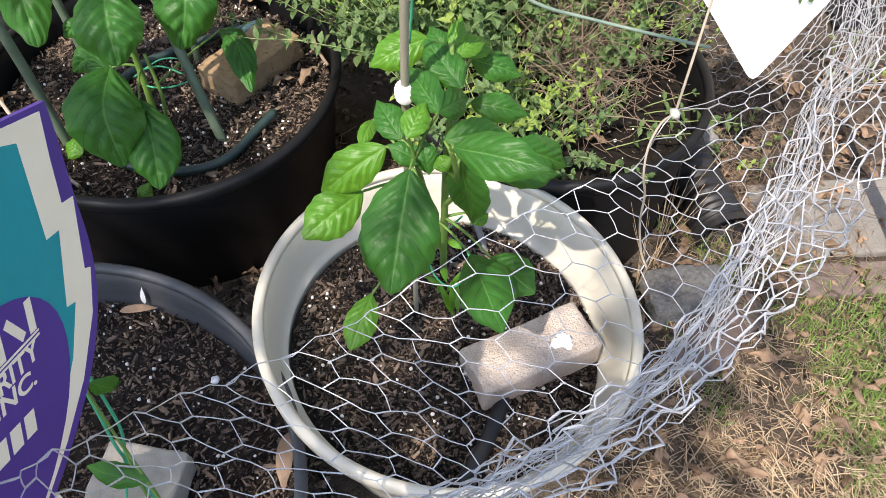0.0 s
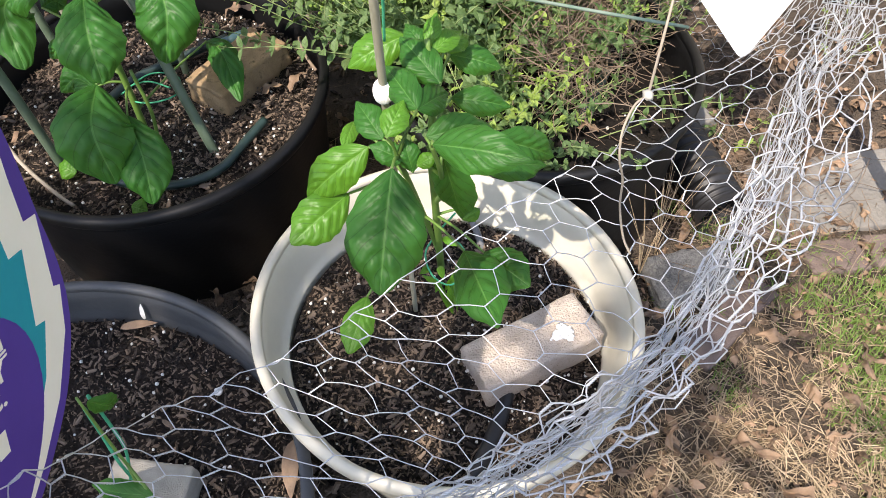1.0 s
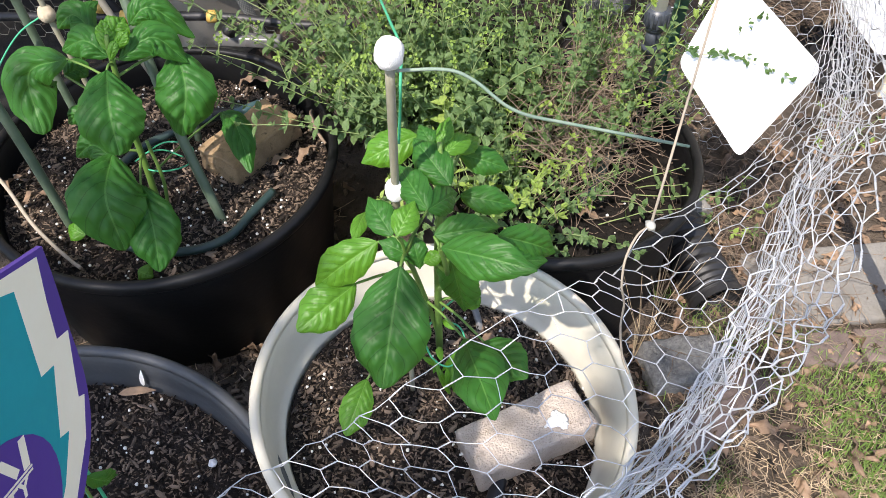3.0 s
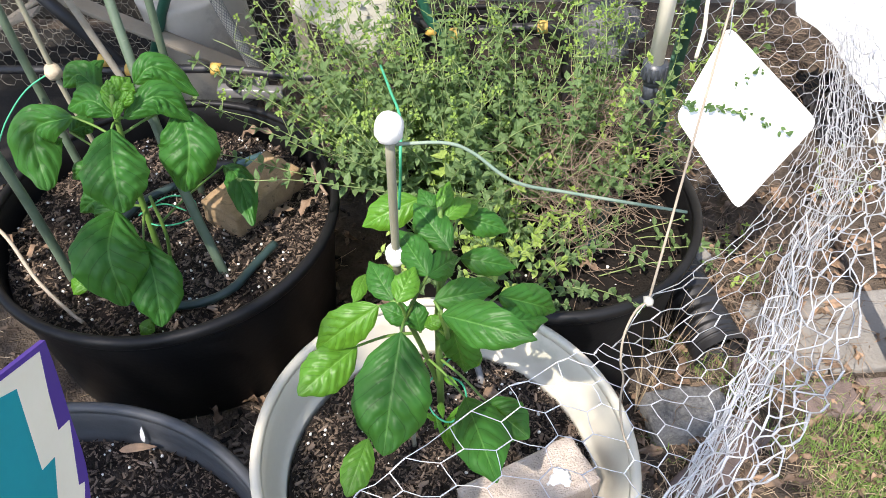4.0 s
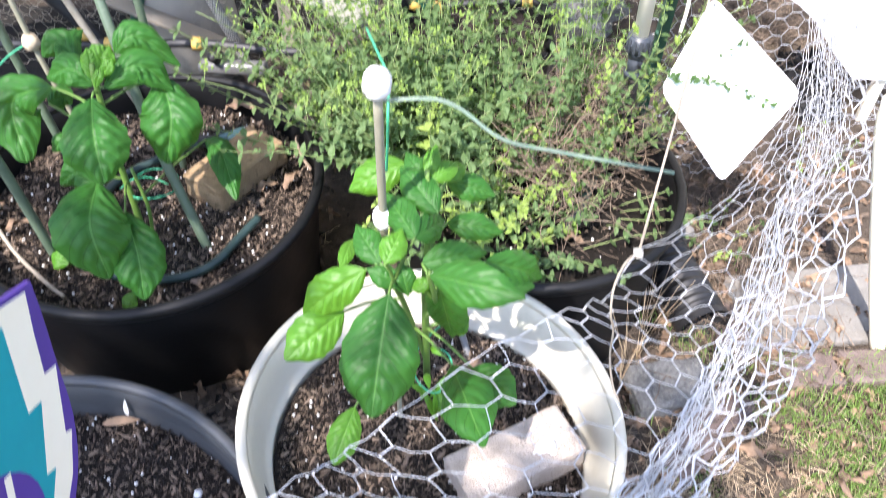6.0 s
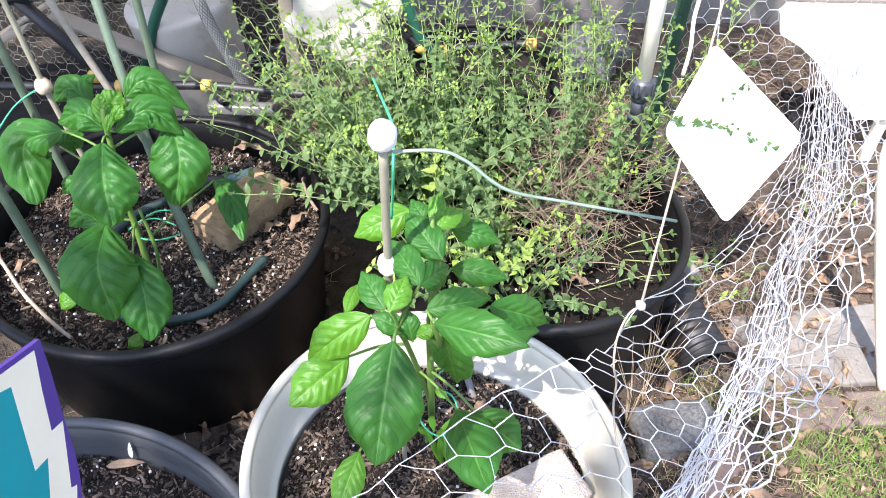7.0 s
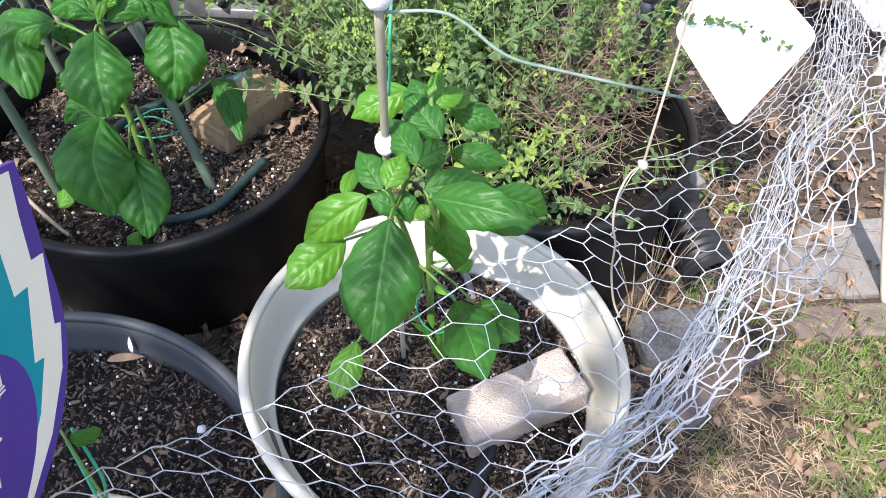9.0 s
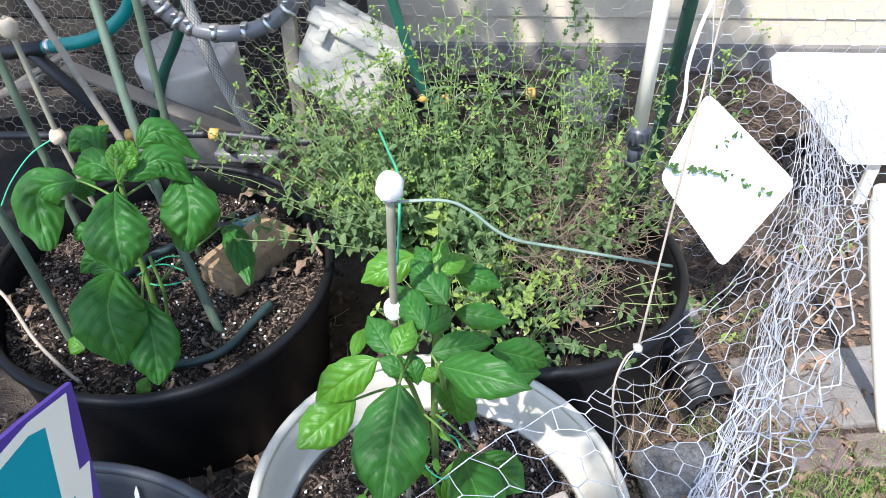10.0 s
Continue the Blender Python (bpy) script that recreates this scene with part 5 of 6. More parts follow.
# ---- posts, pipes and hoses behind ----
tpost = thing("steel_post", "dark green steel fence post beside the white pipe", "post", at=(0.44, 0.95, 0))
post_dir = Vector((0.010, 0.0, 0.33))
b0, b1 = Vector((0.420, 0.95, -0.02)), Vector((0.420, 0.95, -0.02)) + post_dir * 4.2
s = Shape()
for off, w, d in ((0, 0.034, 0.004), (0.012, 0.004, 0.024)):
    mm = look((b0 + b1) / 2, b1 + Vector((0, 0, 0)))
    s.box(mm @ pose(0, -off, 0), (w, d, (b1 - b0).length), 0.001)
post_stem = s.make("stem", POST_GREEN, tpost)
for k in range(9):
    q = b0.lerp(b1, 0.12 + k * 0.1)
    Shape().box(Matrix.Translation(q + Vector((0, -0.008, 0))), (0.016, 0.012, 0.008), 0.002).make("stud", POST_GREEN, post_stem)

riser = thing("white_riser_pipe", "upright cream pvc pipe with a dark screw coupling", "pipe", at=(0.35, 0.72, 0.3))
Shape().tube([(0.345, 0.72, 0.54), (0.341, 0.72, 0.814), (0.338, 0.72, 1.2)], 0.0148, 16).make("pipe", PVC_WHITE, riser)
s = Shape()
for z0, z1, r in ((0.518, 0.552, 0.023), (0.506, 0.518, 0.018), (0.470, 0.506, 0.015), (0.462, 0.474, 0.019)):
    s.tube([(0.346, 0.72, z0), (0.345, 0.72, z1)], r, 16)
nut = s.make("coupling", COUPLING, riser, "dark ribbed screw coupling")
for k in range(12):
    a = k * math.pi / 6
    Shape().box(Matrix.Translation((0.3455 + 0.023 * math.cos(a), 0.72 + 0.023 * math.sin(a), 0.535)) @ pose(0, 0, 0, 0, 0, math.degrees(a)), (0.004, 0.006, 0.030), 0.001).make("grip_rib", COUPLING, nut)
Shape().tube([(0.347, 0.72, 0.47), (0.352, 0.72, 0.42), (0.356, 0.72, 0.0)], 0.010, 12).make("lower_pipe", BLACK_RUBBER, riser, "dark lower pipe")

cord("rope_loop", "white rope hanging along the green post", "rope", [(0.476, 0.93, 0.432), (0.478, 0.93, 0.50), (0.470, 0.93, 0.575), (0.476, 0.93, 0.66), (0.49, 0.93, 0.75), (0.50, 0.93, 0.95)], 0.0045, PVC_WHITE, 8)

timber = thing("timber_post", "beige square timber post behind the oregano", "post", at=(-0.44, 1.1, 0))
Shape().box(pose(-0.437, 1.105, 0.55), (0.034, 0.034, 1.16), 0.003).make("post", BEIGE_WOOD, timber)


def slat(ob, a, b, w, name="slat"):
    a, b = Vector(a), Vector(b)
    d = (b - a)
    Shape().box(look((a + b) / 2, b) @ pose(0, 0, 0, 0, 0, 90), (0.010, w, d.length), 0.002).make(name, BEIGE_WOOD, ob)


trellis = thing("trellis", "beige crossed trellis slats behind the black pot", "trellis", at=(-1.2, 1.45, 0))
slat(trellis, (-1.581, 1.400, 0.073), (-0.860, 1.400, 0.498), 0.048)
slat(trellis, (-1.075, 1.180, 0.385), (-0.607, 1.180, 0.176), 0.052)
slat(trellis, (-1.557, 1.330, 0.128), (-1.252, 1.330, 0.254), 0.048)

barrel = thing("lidded_bucket", "weathered grey-white lidded plastic bucket with a scratched lid", "bucket", at=(-0.765, 1.35, 0))
prof = [(0.128, 0.0), (0.131, 0.004), (0.143, 0.33), (0.1445, 0.343), (0.142, 0.352), (0.135, 0.357), (0.10, 0.359), (0.02, 0.358), (0.001, 0.358), (0.001, 0.335), (0.13, 0.335), (0.118, 0.02)]
bucket_m = Matrix.Translation((-0.775, 1.36, 0.0)) @ pose(0, 0, 0, 3, -5, 0)
Shape().lathe(prof, 72).moved(bucket_m).make("body", BUCKET_WHITE, barrel)
Shape().tube(curve_points([bucket_m @ Vector(p) for p in ((0.02, -0.04, 0.354), (0.035, -0.01, 0.356), (0.028, 0.03, 0.355), (0.045, 0.06, 0.354))], 5), 0.0018, 5).make("scratch", BLACK_RUBBER, barrel, "dark scratch across the lid")

ubox = thing("utility_box", "grey plastic utility box with latches tilted on the post", "utility box", at=(-0.30, 1.12, 0.3))
box_m = Matrix.Translation((-0.30, 1.12, 0.46)) @ pose(0, 0, 0, -14, 24, -12)
Shape().box(box_m @ pose(0, 0.02, -0.025), (0.235, 0.13, 0.17), 0.010, 1.0).make("body", UTILITY_GREY, ubox)
box_lid = Shape().box(box_m @ pose(0, 0.01, 0.078), (0.252, 0.15, 0.042), 0.008, 0.96).make("lid", UTILITY_GREY, ubox)
for x in (-0.075, 0.085):
    Shape().box(box_m @ pose(x, -0.068, 0.050), (0.022, 0.008, 0.040), 0.002).make("latch", UTILITY_GREY, box_lid)
for x in (-0.085, -0.03):
    Shape().tube([box_m @ Vector((x, 0.03, 0.103)), box_m @ Vector((x + 0.05, 0.03, 0.103))], 0.008, 10).make("hinge_barrel", UTILITY_GREY, box_lid)
cord("conduit", "ribbed grey conduit rising from the utility box", "conduit", [(-0.36, 1.12, 0.53), (-0.37, 1.13, 0.62), (-0.36, 1.14, 0.75)], 0.02, PVC_GREY, 14)

hose_ring = thing("grey_return_hose", "grey plastic hose bend held with steel clamps", "hose", at=(-0.58, 1.1, 0.5))
ring_pts = curve_points([(-0.78, 1.1, 0.72), (-0.746, 1.1, 0.611), (-0.686, 1.1, 0.550), (-0.593, 1.1, 0.531), (-0.493, 1.1, 0.556), (-0.417, 1.1, 0.622), (-0.38, 1.1, 0.74)], 8)
ring_hose = Shape().tube(ring_pts, 0.020, 16).make("hose", PVC_GREY, hose_ring)
for k in (10, 14, 17, 22, 28, 33, 38):
    d = (ring_pts[k + 1] - ring_pts[k - 1]).normalized() * 0.006
    clamp = Shape().tube([ring_pts[k] - d, ring_pts[k] + d], 0.0235, 16)
    clamp.box(Matrix.Translation(ring_pts[k] + Vector((0, -0.012, 0.022))), (0.014, 0.02, 0.010), 0.002)
    clamp.make("clamp", STEEL, ring_hose, "steel hose clamp")
teal = thing("teal_hose", "teal hose with steel clamps on a black tee fitting", "hose", at=(-1.0, 1.1, 0.48))
Shape().tube(curve_points([(-1.06, 1.1, 0.478), (-1.025, 1.1, 0.486), (-0.96, 1.1, 0.497), (-0.902, 1.1, 0.520), (-0.84, 1.1, 0.565), (-0.808, 1.1, 0.610), (-0.78, 1.1, 0.70)], 8), 0.0165, 14).make("hose", TEAL_HOSE, teal)
for x, z in ((-1.045, 0.481), (-1.015, 0.487)):
    Shape().tube([(x - 0.006, 1.1, z), (x + 0.006, 1.1, z + 0.002)], 0.0195, 14).make("clamp", STEEL, teal, "steel hose clamp")
s = Shape().tube([(-1.20, 1.1, 0.455), (-1.06, 1.1, 0.478)], 0.019, 12)
s.tube([(-1.10, 1.1, 0.47), (-1.03, 1.11, 0.36), (-0.93, 1.12, 0.22), (-0.88, 1.12, 0.10)], 0.017, 12)
s.make("tee_fitting", BLACK_RUBBER, teal, "black pipe tee")
cord("green_hose", "dark green garden hose hanging behind the stakes", "hose", [(-0.70, 1.2, 0.66), (-0.712, 1.2, 0.568), (-0.76, 1.19, 0.46), (-0.818, 1.2, 0.361), (-0.87, 1.2, 0.24), (-0.915, 1.2, 0.122), (-0.93, 1.2, 0.0)], 0.014, GREEN_HOSE, 12)
bl = curve_points([(-0.70, 1.1, 0.72), (-0.672, 1.1, 0.614), (-0.638, 1.1, 0.438), (-0.60, 1.1, 0.32), (-0.571, 1.1, 0.232), (-0.55, 1.1, 0.15)], 14)
braided = thing("braided_hose", "pale grey braided hose running down to the pots", "hose", at=(-0.6, 1.1, 0.15))
pale_hose = Shape().tube(bl, 0.0135, 14).make("hose", HOSE_PALE, braided)
braid = Shape()
for sgn in (1, -1):
    for ph in range(12):
        pts = []
        for i, p in enumerate(bl):
            d = (bl[min(i + 1, len(bl) - 1)] - bl[max(i - 1, 0)]).normalized()
            u = d.orthogonal().normalized()
            a = sgn * i * 0.40 + ph * 2 * math.pi / 12
            pts.append(p + (u * math.cos(a) + d.cross(u) * math.sin(a)) * 0.0136)
        braid.tube(pts, 0.0008, 4)
tagged(braid.make("braid", PVC_GREY, pale_hose, "dark crossed braid"), kind="stuff")

feed = thing("irrigation_line", "black irrigation pipe with yellow fittings behind the pots", "pipe", at=(-0.6, 1.0, 0.3))
Shape().tube(curve_points([(-1.35, 1.0, 0.272), (-1.197, 1.0, 0.280), (-0.899, 1.0, 0.293), (-0.635, 1.0, 0.308), (-0.436, 1.0, 0.296), (-0.30, 1.0, 0.30)], 6), 0.011, 12).make("pipe", BLACK_RUBBER, feed)
for x, z in ((-0.635, 0.308), (-0.91, 0.320), (-0.85, 0.296)):
    Shape().tube([(x - 0.012, 1.0, z), (x + 0.012, 1.0, z)], 0.0155, 10).make("fitting", BRASS_PLASTIC, feed, "yellow fitting")
Shape().tube([(-0.60, 0.985, 0.285), (-0.585, 0.975, 0.285)], 0.016, 14).make("valve", BLACK_RUBBER, feed, "dark round valve")
Shape().box(pose(-0.56, 1.0, 0.245, 0, 0, 0), (0.17, 0.03, 0.03), 0.008).make("manifold", PVC_GREY, feed, "grey manifold block")
feed2 = thing("irrigation_line", "black irrigation elbow with yellow fittings behind the oregano", "pipe", at=(0.05, 0.95, 0.46))
Shape().tube(curve_points([(-0.175, 0.95, 0.74), (-0.161, 0.95, 0.671), (-0.135, 0.95, 0.58), (-0.110, 0.95, 0.497), (-0.078, 0.95, 0.454), (-0.05, 0.95, 0.40), (-0.038, 0.95, 0.363), (-0.02, 0.96, 0.30)], 6), 0.0115, 12).make("riser", GREEN_HOSE, feed2, "dark green riser hose")
Shape().tube(curve_points([(-0.19, 0.96, 0.53), (-0.13, 0.955, 0.485), (-0.085, 0.95, 0.452)], 6), 0.011, 12).make("branch", BLACK_RUBBER, feed2)
Shape().tube(curve_points([(-0.07, 0.95, 0.453), (-0.0, 0.95, 0.470), (0.08, 0.95, 0.478), (0.155, 0.95, 0.484), (0.180, 0.95, 0.466), (0.192, 0.95, 0.425), (0.20, 0.95, 0.36)], 6), 0.010, 12).make("pipe", BLACK_RUBBER, feed2)
for a, b in (((-0.112, 0.95, 0.470), (-0.095, 0.95, 0.460)), ((-0.064, 0.95, 0.455), (-0.046, 0.95, 0.459)), ((0.128, 0.95, 0.482), (0.150, 0.95, 0.484))):
    Shape().tube([a, b], 0.0145, 10).make("fitting", BRASS_PLASTIC, feed2, "yellow fitting")


# ---- oregano ----
def herb(name, label, roots, count, seed, reach, yellow, droop=0.25, length=(0.16, 0.36), out=0.7, leaf_size=1.0, buds=0.2, centre=None):
    """A bush of thin stems set with paired small leaves; some end in bud clusters."""
    rng = random.Random(seed)
    bush = thing(name, label, "herb", at=(roots[0][0], roots[0][1], roots[0][2]))
    stems, leaves, pale, tips = Shape(), Shape(), Shape(), Shape()
    for i in range(count):
        cx, cy, cz, cr = roots[i % len(roots)]
        a, q = rng.uniform(0, 6.2832), cr * math.sqrt(rng.random())
        p = Vector((cx + q * math.cos(a), cy + q * math.sin(a), cz))
        d = Vector((math.cos(a) * out * (0.3 + q / cr) + rng.gauss(0, 0.25) + reach[0], math.sin(a) * out * (0.3 + q / cr) + rng.gauss(0, 0.25) + reach[1], 1.0)).normalized()
        ln = rng.uniform(*length)
        step = 0.027
        n = max(3, int(ln / step))
        pts = [p.copy()]
        up = Vector((0, 0, 1))
        turn = rng.uniform(0, 3.14)
        young = rng.random() < yellow
        bud = rng.random() < buds and n > 6
        for k in range(n):
            d = (d + Vector((rng.gauss(0, 0.06), rng.gauss(0, 0.06), rng.gauss(0, 0.05) - droop * 0.06 + (0.05 if d.z < 0.3 else 0)))).normalized()
            p = p + d * step
            pts.append(p.copy())
            if k < 1 or (bud and k > n * 0.72):
                continue
            turn += 1.57
            u = Matrix.Rotation(turn, 3, d) @ d.orthogonal().normalized()
            size = 0.027 * (1.0 - 0.45 * k / n) * rng.uniform(0.7, 1.2) * leaf_size
            for sgn in (1, -1):
                if rng.random() < 0.08:
                    continue
                ax = (u * sgn + d * rng.uniform(0.1, 0.5) + up * rng.uniform(-0.25, 0.2)).normalized()
                nn = d * 0.5 + up * 0.9
                nn = (nn - ax * nn.dot(ax)).normalized()
                (pale if young and k > n * 0.3 else leaves).small_leaf(p, ax, size, size * rng.uniform(0.50, 0.68), nn)
                if rng.random() < 0.30:
                    ax2 = (u * sgn * 0.6 + d + up * 0.2).normalized()
                    n2 = up + u * sgn * 0.4
                    n2 = (n2 - ax2 * n2.dot(ax2)).normalized()
                    for w in range(2):
                        (pale if young else leaves).small_leaf(p + ax * 0.004 + ax2 * 0.006 * w, ax2, size * 0.55, size * 0.3, n2)
        stems.tube(pts, 0.0013, 4, 0.0007, caps=False)
        if not bud:
            for w in range(4):
                ax = (d + Vector((rng.gauss(0, 0.5), rng.gauss(0, 0.5), 0.2))).normalized()
                (pale if young else leaves).small_leaf(p, ax, 0.011 * leaf_size, 0.006, ax.orthogonal().normalized())
        else:
            top = max(2, int(n * 0.34))
            for b in range(rng.randint(3, 6)):
                back = pts[-1 - rng.randint(0, top)]
                side = Vector((rng.gauss(0, 1), rng.gauss(0, 1), rng.uniform(0.5, 1.6))).normalized()
                e = back + side * rng.uniform(0.02, 0.05)
                stems.tube([back, e], 0.0007, 3, caps=False)
                for w in range(rng.randint(4, 8)):
                    c = e + Vector((rng.gauss(0, 0.005), rng.gauss(0, 0.005), rng.gauss(0.002, 0.005)))
                    ax = (side + Vector((rng.gauss(0, 0.7), rng.gauss(0, 0.7), rng.gauss(0, 0.5)))).normalized()
                    tips.small_leaf(c, ax, 0.0070, 0.0055, ax.orthogonal().normalized())
                    tips.small_leaf(c, ax, 0.0070, 0.0055, ax.cross(ax.orthogonal()).normalized())
    tagged(stems.make("stem_tangle", HERB_STEM, bush), kind="stuff")
    tagged(leaves.make("foliage", OREGANO_LEAF, bush, smooth=False), kind="stuff")
    if pale.v:
        tagged(pale.make("young_foliage", OREGANO_YELLOW, bush, "yellow-green young leaves", smooth=False), kind="stuff")
    if tips.v:
        tagged(tips.make("bud_spray", BUD, bush, "yellow-green bud clusters", smooth=False), kind="stuff")
    return bush


herb("oregano", "bushy green oregano stems filling the herb pot", [(0.04, 0.62, 0.275, 0.13), (0.0, 0.70, 0.275, 0.12), (0.13, 0.74, 0.275, 0.11), (0.14, 0.62, 0.275, 0.10)], 68, 31, (-0.04, -0.02), 0.03, 0.15, (0.16, 0.33), 0.4, 1.2, 0.06)
herb("oregano", "tall oregano stems with pale bud heads leaning over the black pot", [(-0.08, 0.66, 0.275, 0.09), (-0.12, 0.74, 0.22, 0.10)], 125, 37, (-0.34, 0.02), 0.0, 0.10, (0.20, 0.52), 0.4, 1.2, 0.48)
herb("oregano", "tall thin oregano stems with bud heads at the fence", [(0.08, 0.80, 0.27, 0.14), (0.26, 0.76, 0.27, 0.10)], 36, 41, (0.03, 0.10), 0.05, 0.05, (0.28, 0.58), 0.35, 1.0, 0.5)
herb("oregano", "yellow-green oregano shoots over the dry stems", [(0.25, 0.76, 0.275, 0.10), (0.29, 0.71, 0.275, 0.08)], 26, 51, (0.02, 0.0), 0.35, 0.2, (0.10, 0.28), 0.5, 1.0, 0.05)
herb("oregano", "yellow-green young oregano shoots at the pot front", [(0.0, 0.44, 0.275, 0.08), (0.08, 0.42, 0.28, 0.08)], 64, 43, (-0.05, -0.10), 0.8, 0.35, (0.08, 0.20), 0.6, 0.95, 0.0)
herb("oregano", "low green oregano spilling over the pot rim", [(0.14, 0.40, 0.275, 0.07), (0.17, 0.48, 0.275, 0.06)], 34, 45, (0.05, -0.15), 0.1, 0.5, (0.06, 0.15), 0.6, 0.8, 0.0)
herb("oregano", "a few green oregano sprigs trailing over bare soil", [(0.22, 0.42, 0.27, 0.04), (0.30, 0.52, 0.27, 0.05), (0.26, 0.62, 0.27, 0.04)], 17, 47, (0.40, -0.25), 0.1, 0.7, (0.10, 0.20), 0.7, 0.9, 0.0)
herb("oregano", "green oregano growing round the fence post", [(0.40, 0.85, 0.0, 0.10), (0.33, 0.95, 0.0, 0.10)], 30, 59, (0.0, 0.0), 0.35, 0.1, (0.28, 0.60), 0.3, 0.9, 0.2)
herb("weed", "small green weeds sprouting from the litter under the netting", [(0.643, 0.735, 0.0, 0.035), (0.616, 0.718, 0.0, 0.035), (0.923, 1.007, 0.0, 0.035)], 15, 63, (0.0, -0.05), 0.35, 0.5, (0.06, 0.13), 0.8, 0.8, 0.0)
runner = thing("oregano_runner", "thin oregano runner reaching across the white plate", "herb", at=(0.33, 0.60, 0.45))
run_pts = curve_points([(0.30, 0.66, 0.44), (0.325, 0.625, 0.53), (0.365, 0.590, 0.561), (0.387, 0.580, 0.553), (0.412, 0.573, 0.554), (0.436, 0.570, 0.560), (0.457, 0.564, 0.558), (0.484, 0.555, 0.560), (0.511, 0.546, 0.554), (0.533, 0.537, 0.549), (0.559, 0.523, 0.536)], 6)
side_pts = curve_points([(0.436, 0.570, 0.560), (0.453, 0.578, 0.588), (0.464, 0.584, 0.606), (0.482, 0.588, 0.625), (0.494, 0.589, 0.630)], 6)
Shape().tube(run_pts, 0.0009, 4, 0.0005).make("stem", HERB_STEM, runner)
Shape().tube(side_pts, 0.0005, 4, 0.0004).make("stem", HERB_STEM, runner)
rng = random.Random(61)
sprig = Shape()


def runner_leaves(line, i, count, size):
    for q in range(count):
        d = (line[i + 1] - line[i - 1]).normalized()
        ax = (d * rng.uniform(-0.3, 1.0) + Vector((rng.gauss(0, 0.6), rng.uniform(-0.5, 0.1), rng.gauss(0, 0.7)))).normalized()
        n = Vector((-0.2 + rng.gauss(0, 0.5), -0.7, 0.6))
        n = (n - ax * n.dot(ax)).normalized()
        ln = size * rng.uniform(0.6, 1.2)
        sprig.small_leaf(line[i] + Vector((rng.gauss(0, 0.004), 0, rng.gauss(0, 0.003))), ax, ln, ln * rng.uniform(0.45, 0.65), n)


for i in range(8, 37):
    runner_leaves(run_pts, i, rng.choice((0, 1, 1, 2, 3)), 0.013)
for i in (39, 42, 43, 47, 48, 51, 55, 57, 58):
    runner_leaves(run_pts, i, rng.choice((1, 2, 3)), 0.012)
for i in (9, 13, 14, 19, 22, 23):
    runner_leaves(side_pts, i, 2, 0.010)
tagged(sprig.make("foliage", OLD_LEAF, runner, smooth=False), kind="stuff")

rng = random.Random(71)
twigs = Shape()
for i in range(900):
    x, y = rng.gauss(0.235, 0.065), rng.gauss(0.66, 0.12)
    if (x - OP[0]) ** 2 + (y - OP[1]) ** 2 > 0.25 ** 2 or (x > 0.24 and y < 0.56):
        continue
    p = Vector((x, y, 0.285 + abs(rng.gauss(0, 0.065))))
    d = Vector((rng.gauss(0, 1), rng.gauss(0, 1), rng.gauss(0.1, 0.5))).normalized()
    pts = [p]
    for k in range(8):
        d = (d + Vector((rng.gauss(0, 0.22), rng.gauss(0, 0.22), rng.gauss(0, 0.2)))).normalized()
        p = p + d * 0.018
        p.z = max(p.z, 0.285)
        pts.append(p)
    twigs.tube(pts, 0.0009, 4, 0.0005, caps=False)
tagged(twigs.make("dry_stems", TWIG), "tangle of dry brown oregano stems in the herb pot", "dry stems", kind="stuff")


# ---- the ground's edge: slabs, bricks, drain, litter, grass ----
def slab(name, label, m, size, material, seed, category="slab", wear=1.0):
    ob = brick(name, label, m, size, material, seed, wear)
    ob["category"] = category
    return ob


slab("stone_block", "rough grey stone beside the white planter", pose(0.455, 0.285, 0.012, 3, -2, 12), (0.16, 0.10, 0.075), BLUE_STONE, 3, "stone", 4.0)
slab("mossy_stone", "mossy grey stone lying behind the drain pipe", pose(0.475, 0.70, 0.03, 8, -5, 25), (0.13, 0.10, 0.11), CONCRETE, 23, "stone", 4.0)
slab("paving_slab", "pale cracked concrete paving slab", pose(0.90, 0.545, -0.014, 0, 0, 10), (0.56, 0.21, 0.06), CONCRETE, 6)
tagged(Shape().blob((0.367, 1.62, 0.085), 0.10, 0.8, 0.8).make("boulder", BLUE_STONE), "grey rounded rock behind the wire fence", "stone")
for x, y, r, l in ((0.555, 0.245, 40, "reddish edging brick set along the bed"), (0.475, 0.155, 48, "weathered edging brick half buried in litter"), (0.755, 0.352, 8, "red-brown edging brick beside the slab"), (0.885, 0.37, 6, "pale red edging brick at the grass edge"), (0.62, 0.46, 80, "red brick laid flat beside the drain")):
    slab("edging_brick", l, pose(x, y, -0.008, 0, 0, r), (0.12, 0.08, 0.055), RED_BRICK, x * 20, "brick")

drain = thing("drain_pipe", "black corrugated drain pipe end lying on the ground", "drain pipe", at=(0.50, 0.47, 0.05))
dl = [Vector((0.465, 0.66, 0.06)), Vector((0.49, 0.57, 0.06)), Vector((0.520, 0.47, 0.06)), Vector((0.535, 0.43, 0.055))]
line = curve_points(dl, 18)
s = Shape().tube(line, [0.056 if (k // 2) % 2 else 0.050 for k in range(len(line))], 20, caps=False)
s.make("pipe", BLACK_RUBBER, drain)
Shape().tube([line[-2], line[-1] + Vector((0.004, -0.012, -0.001))], 0.058, 20, caps=False).make("liner", BLACK_RUBBER, drain)

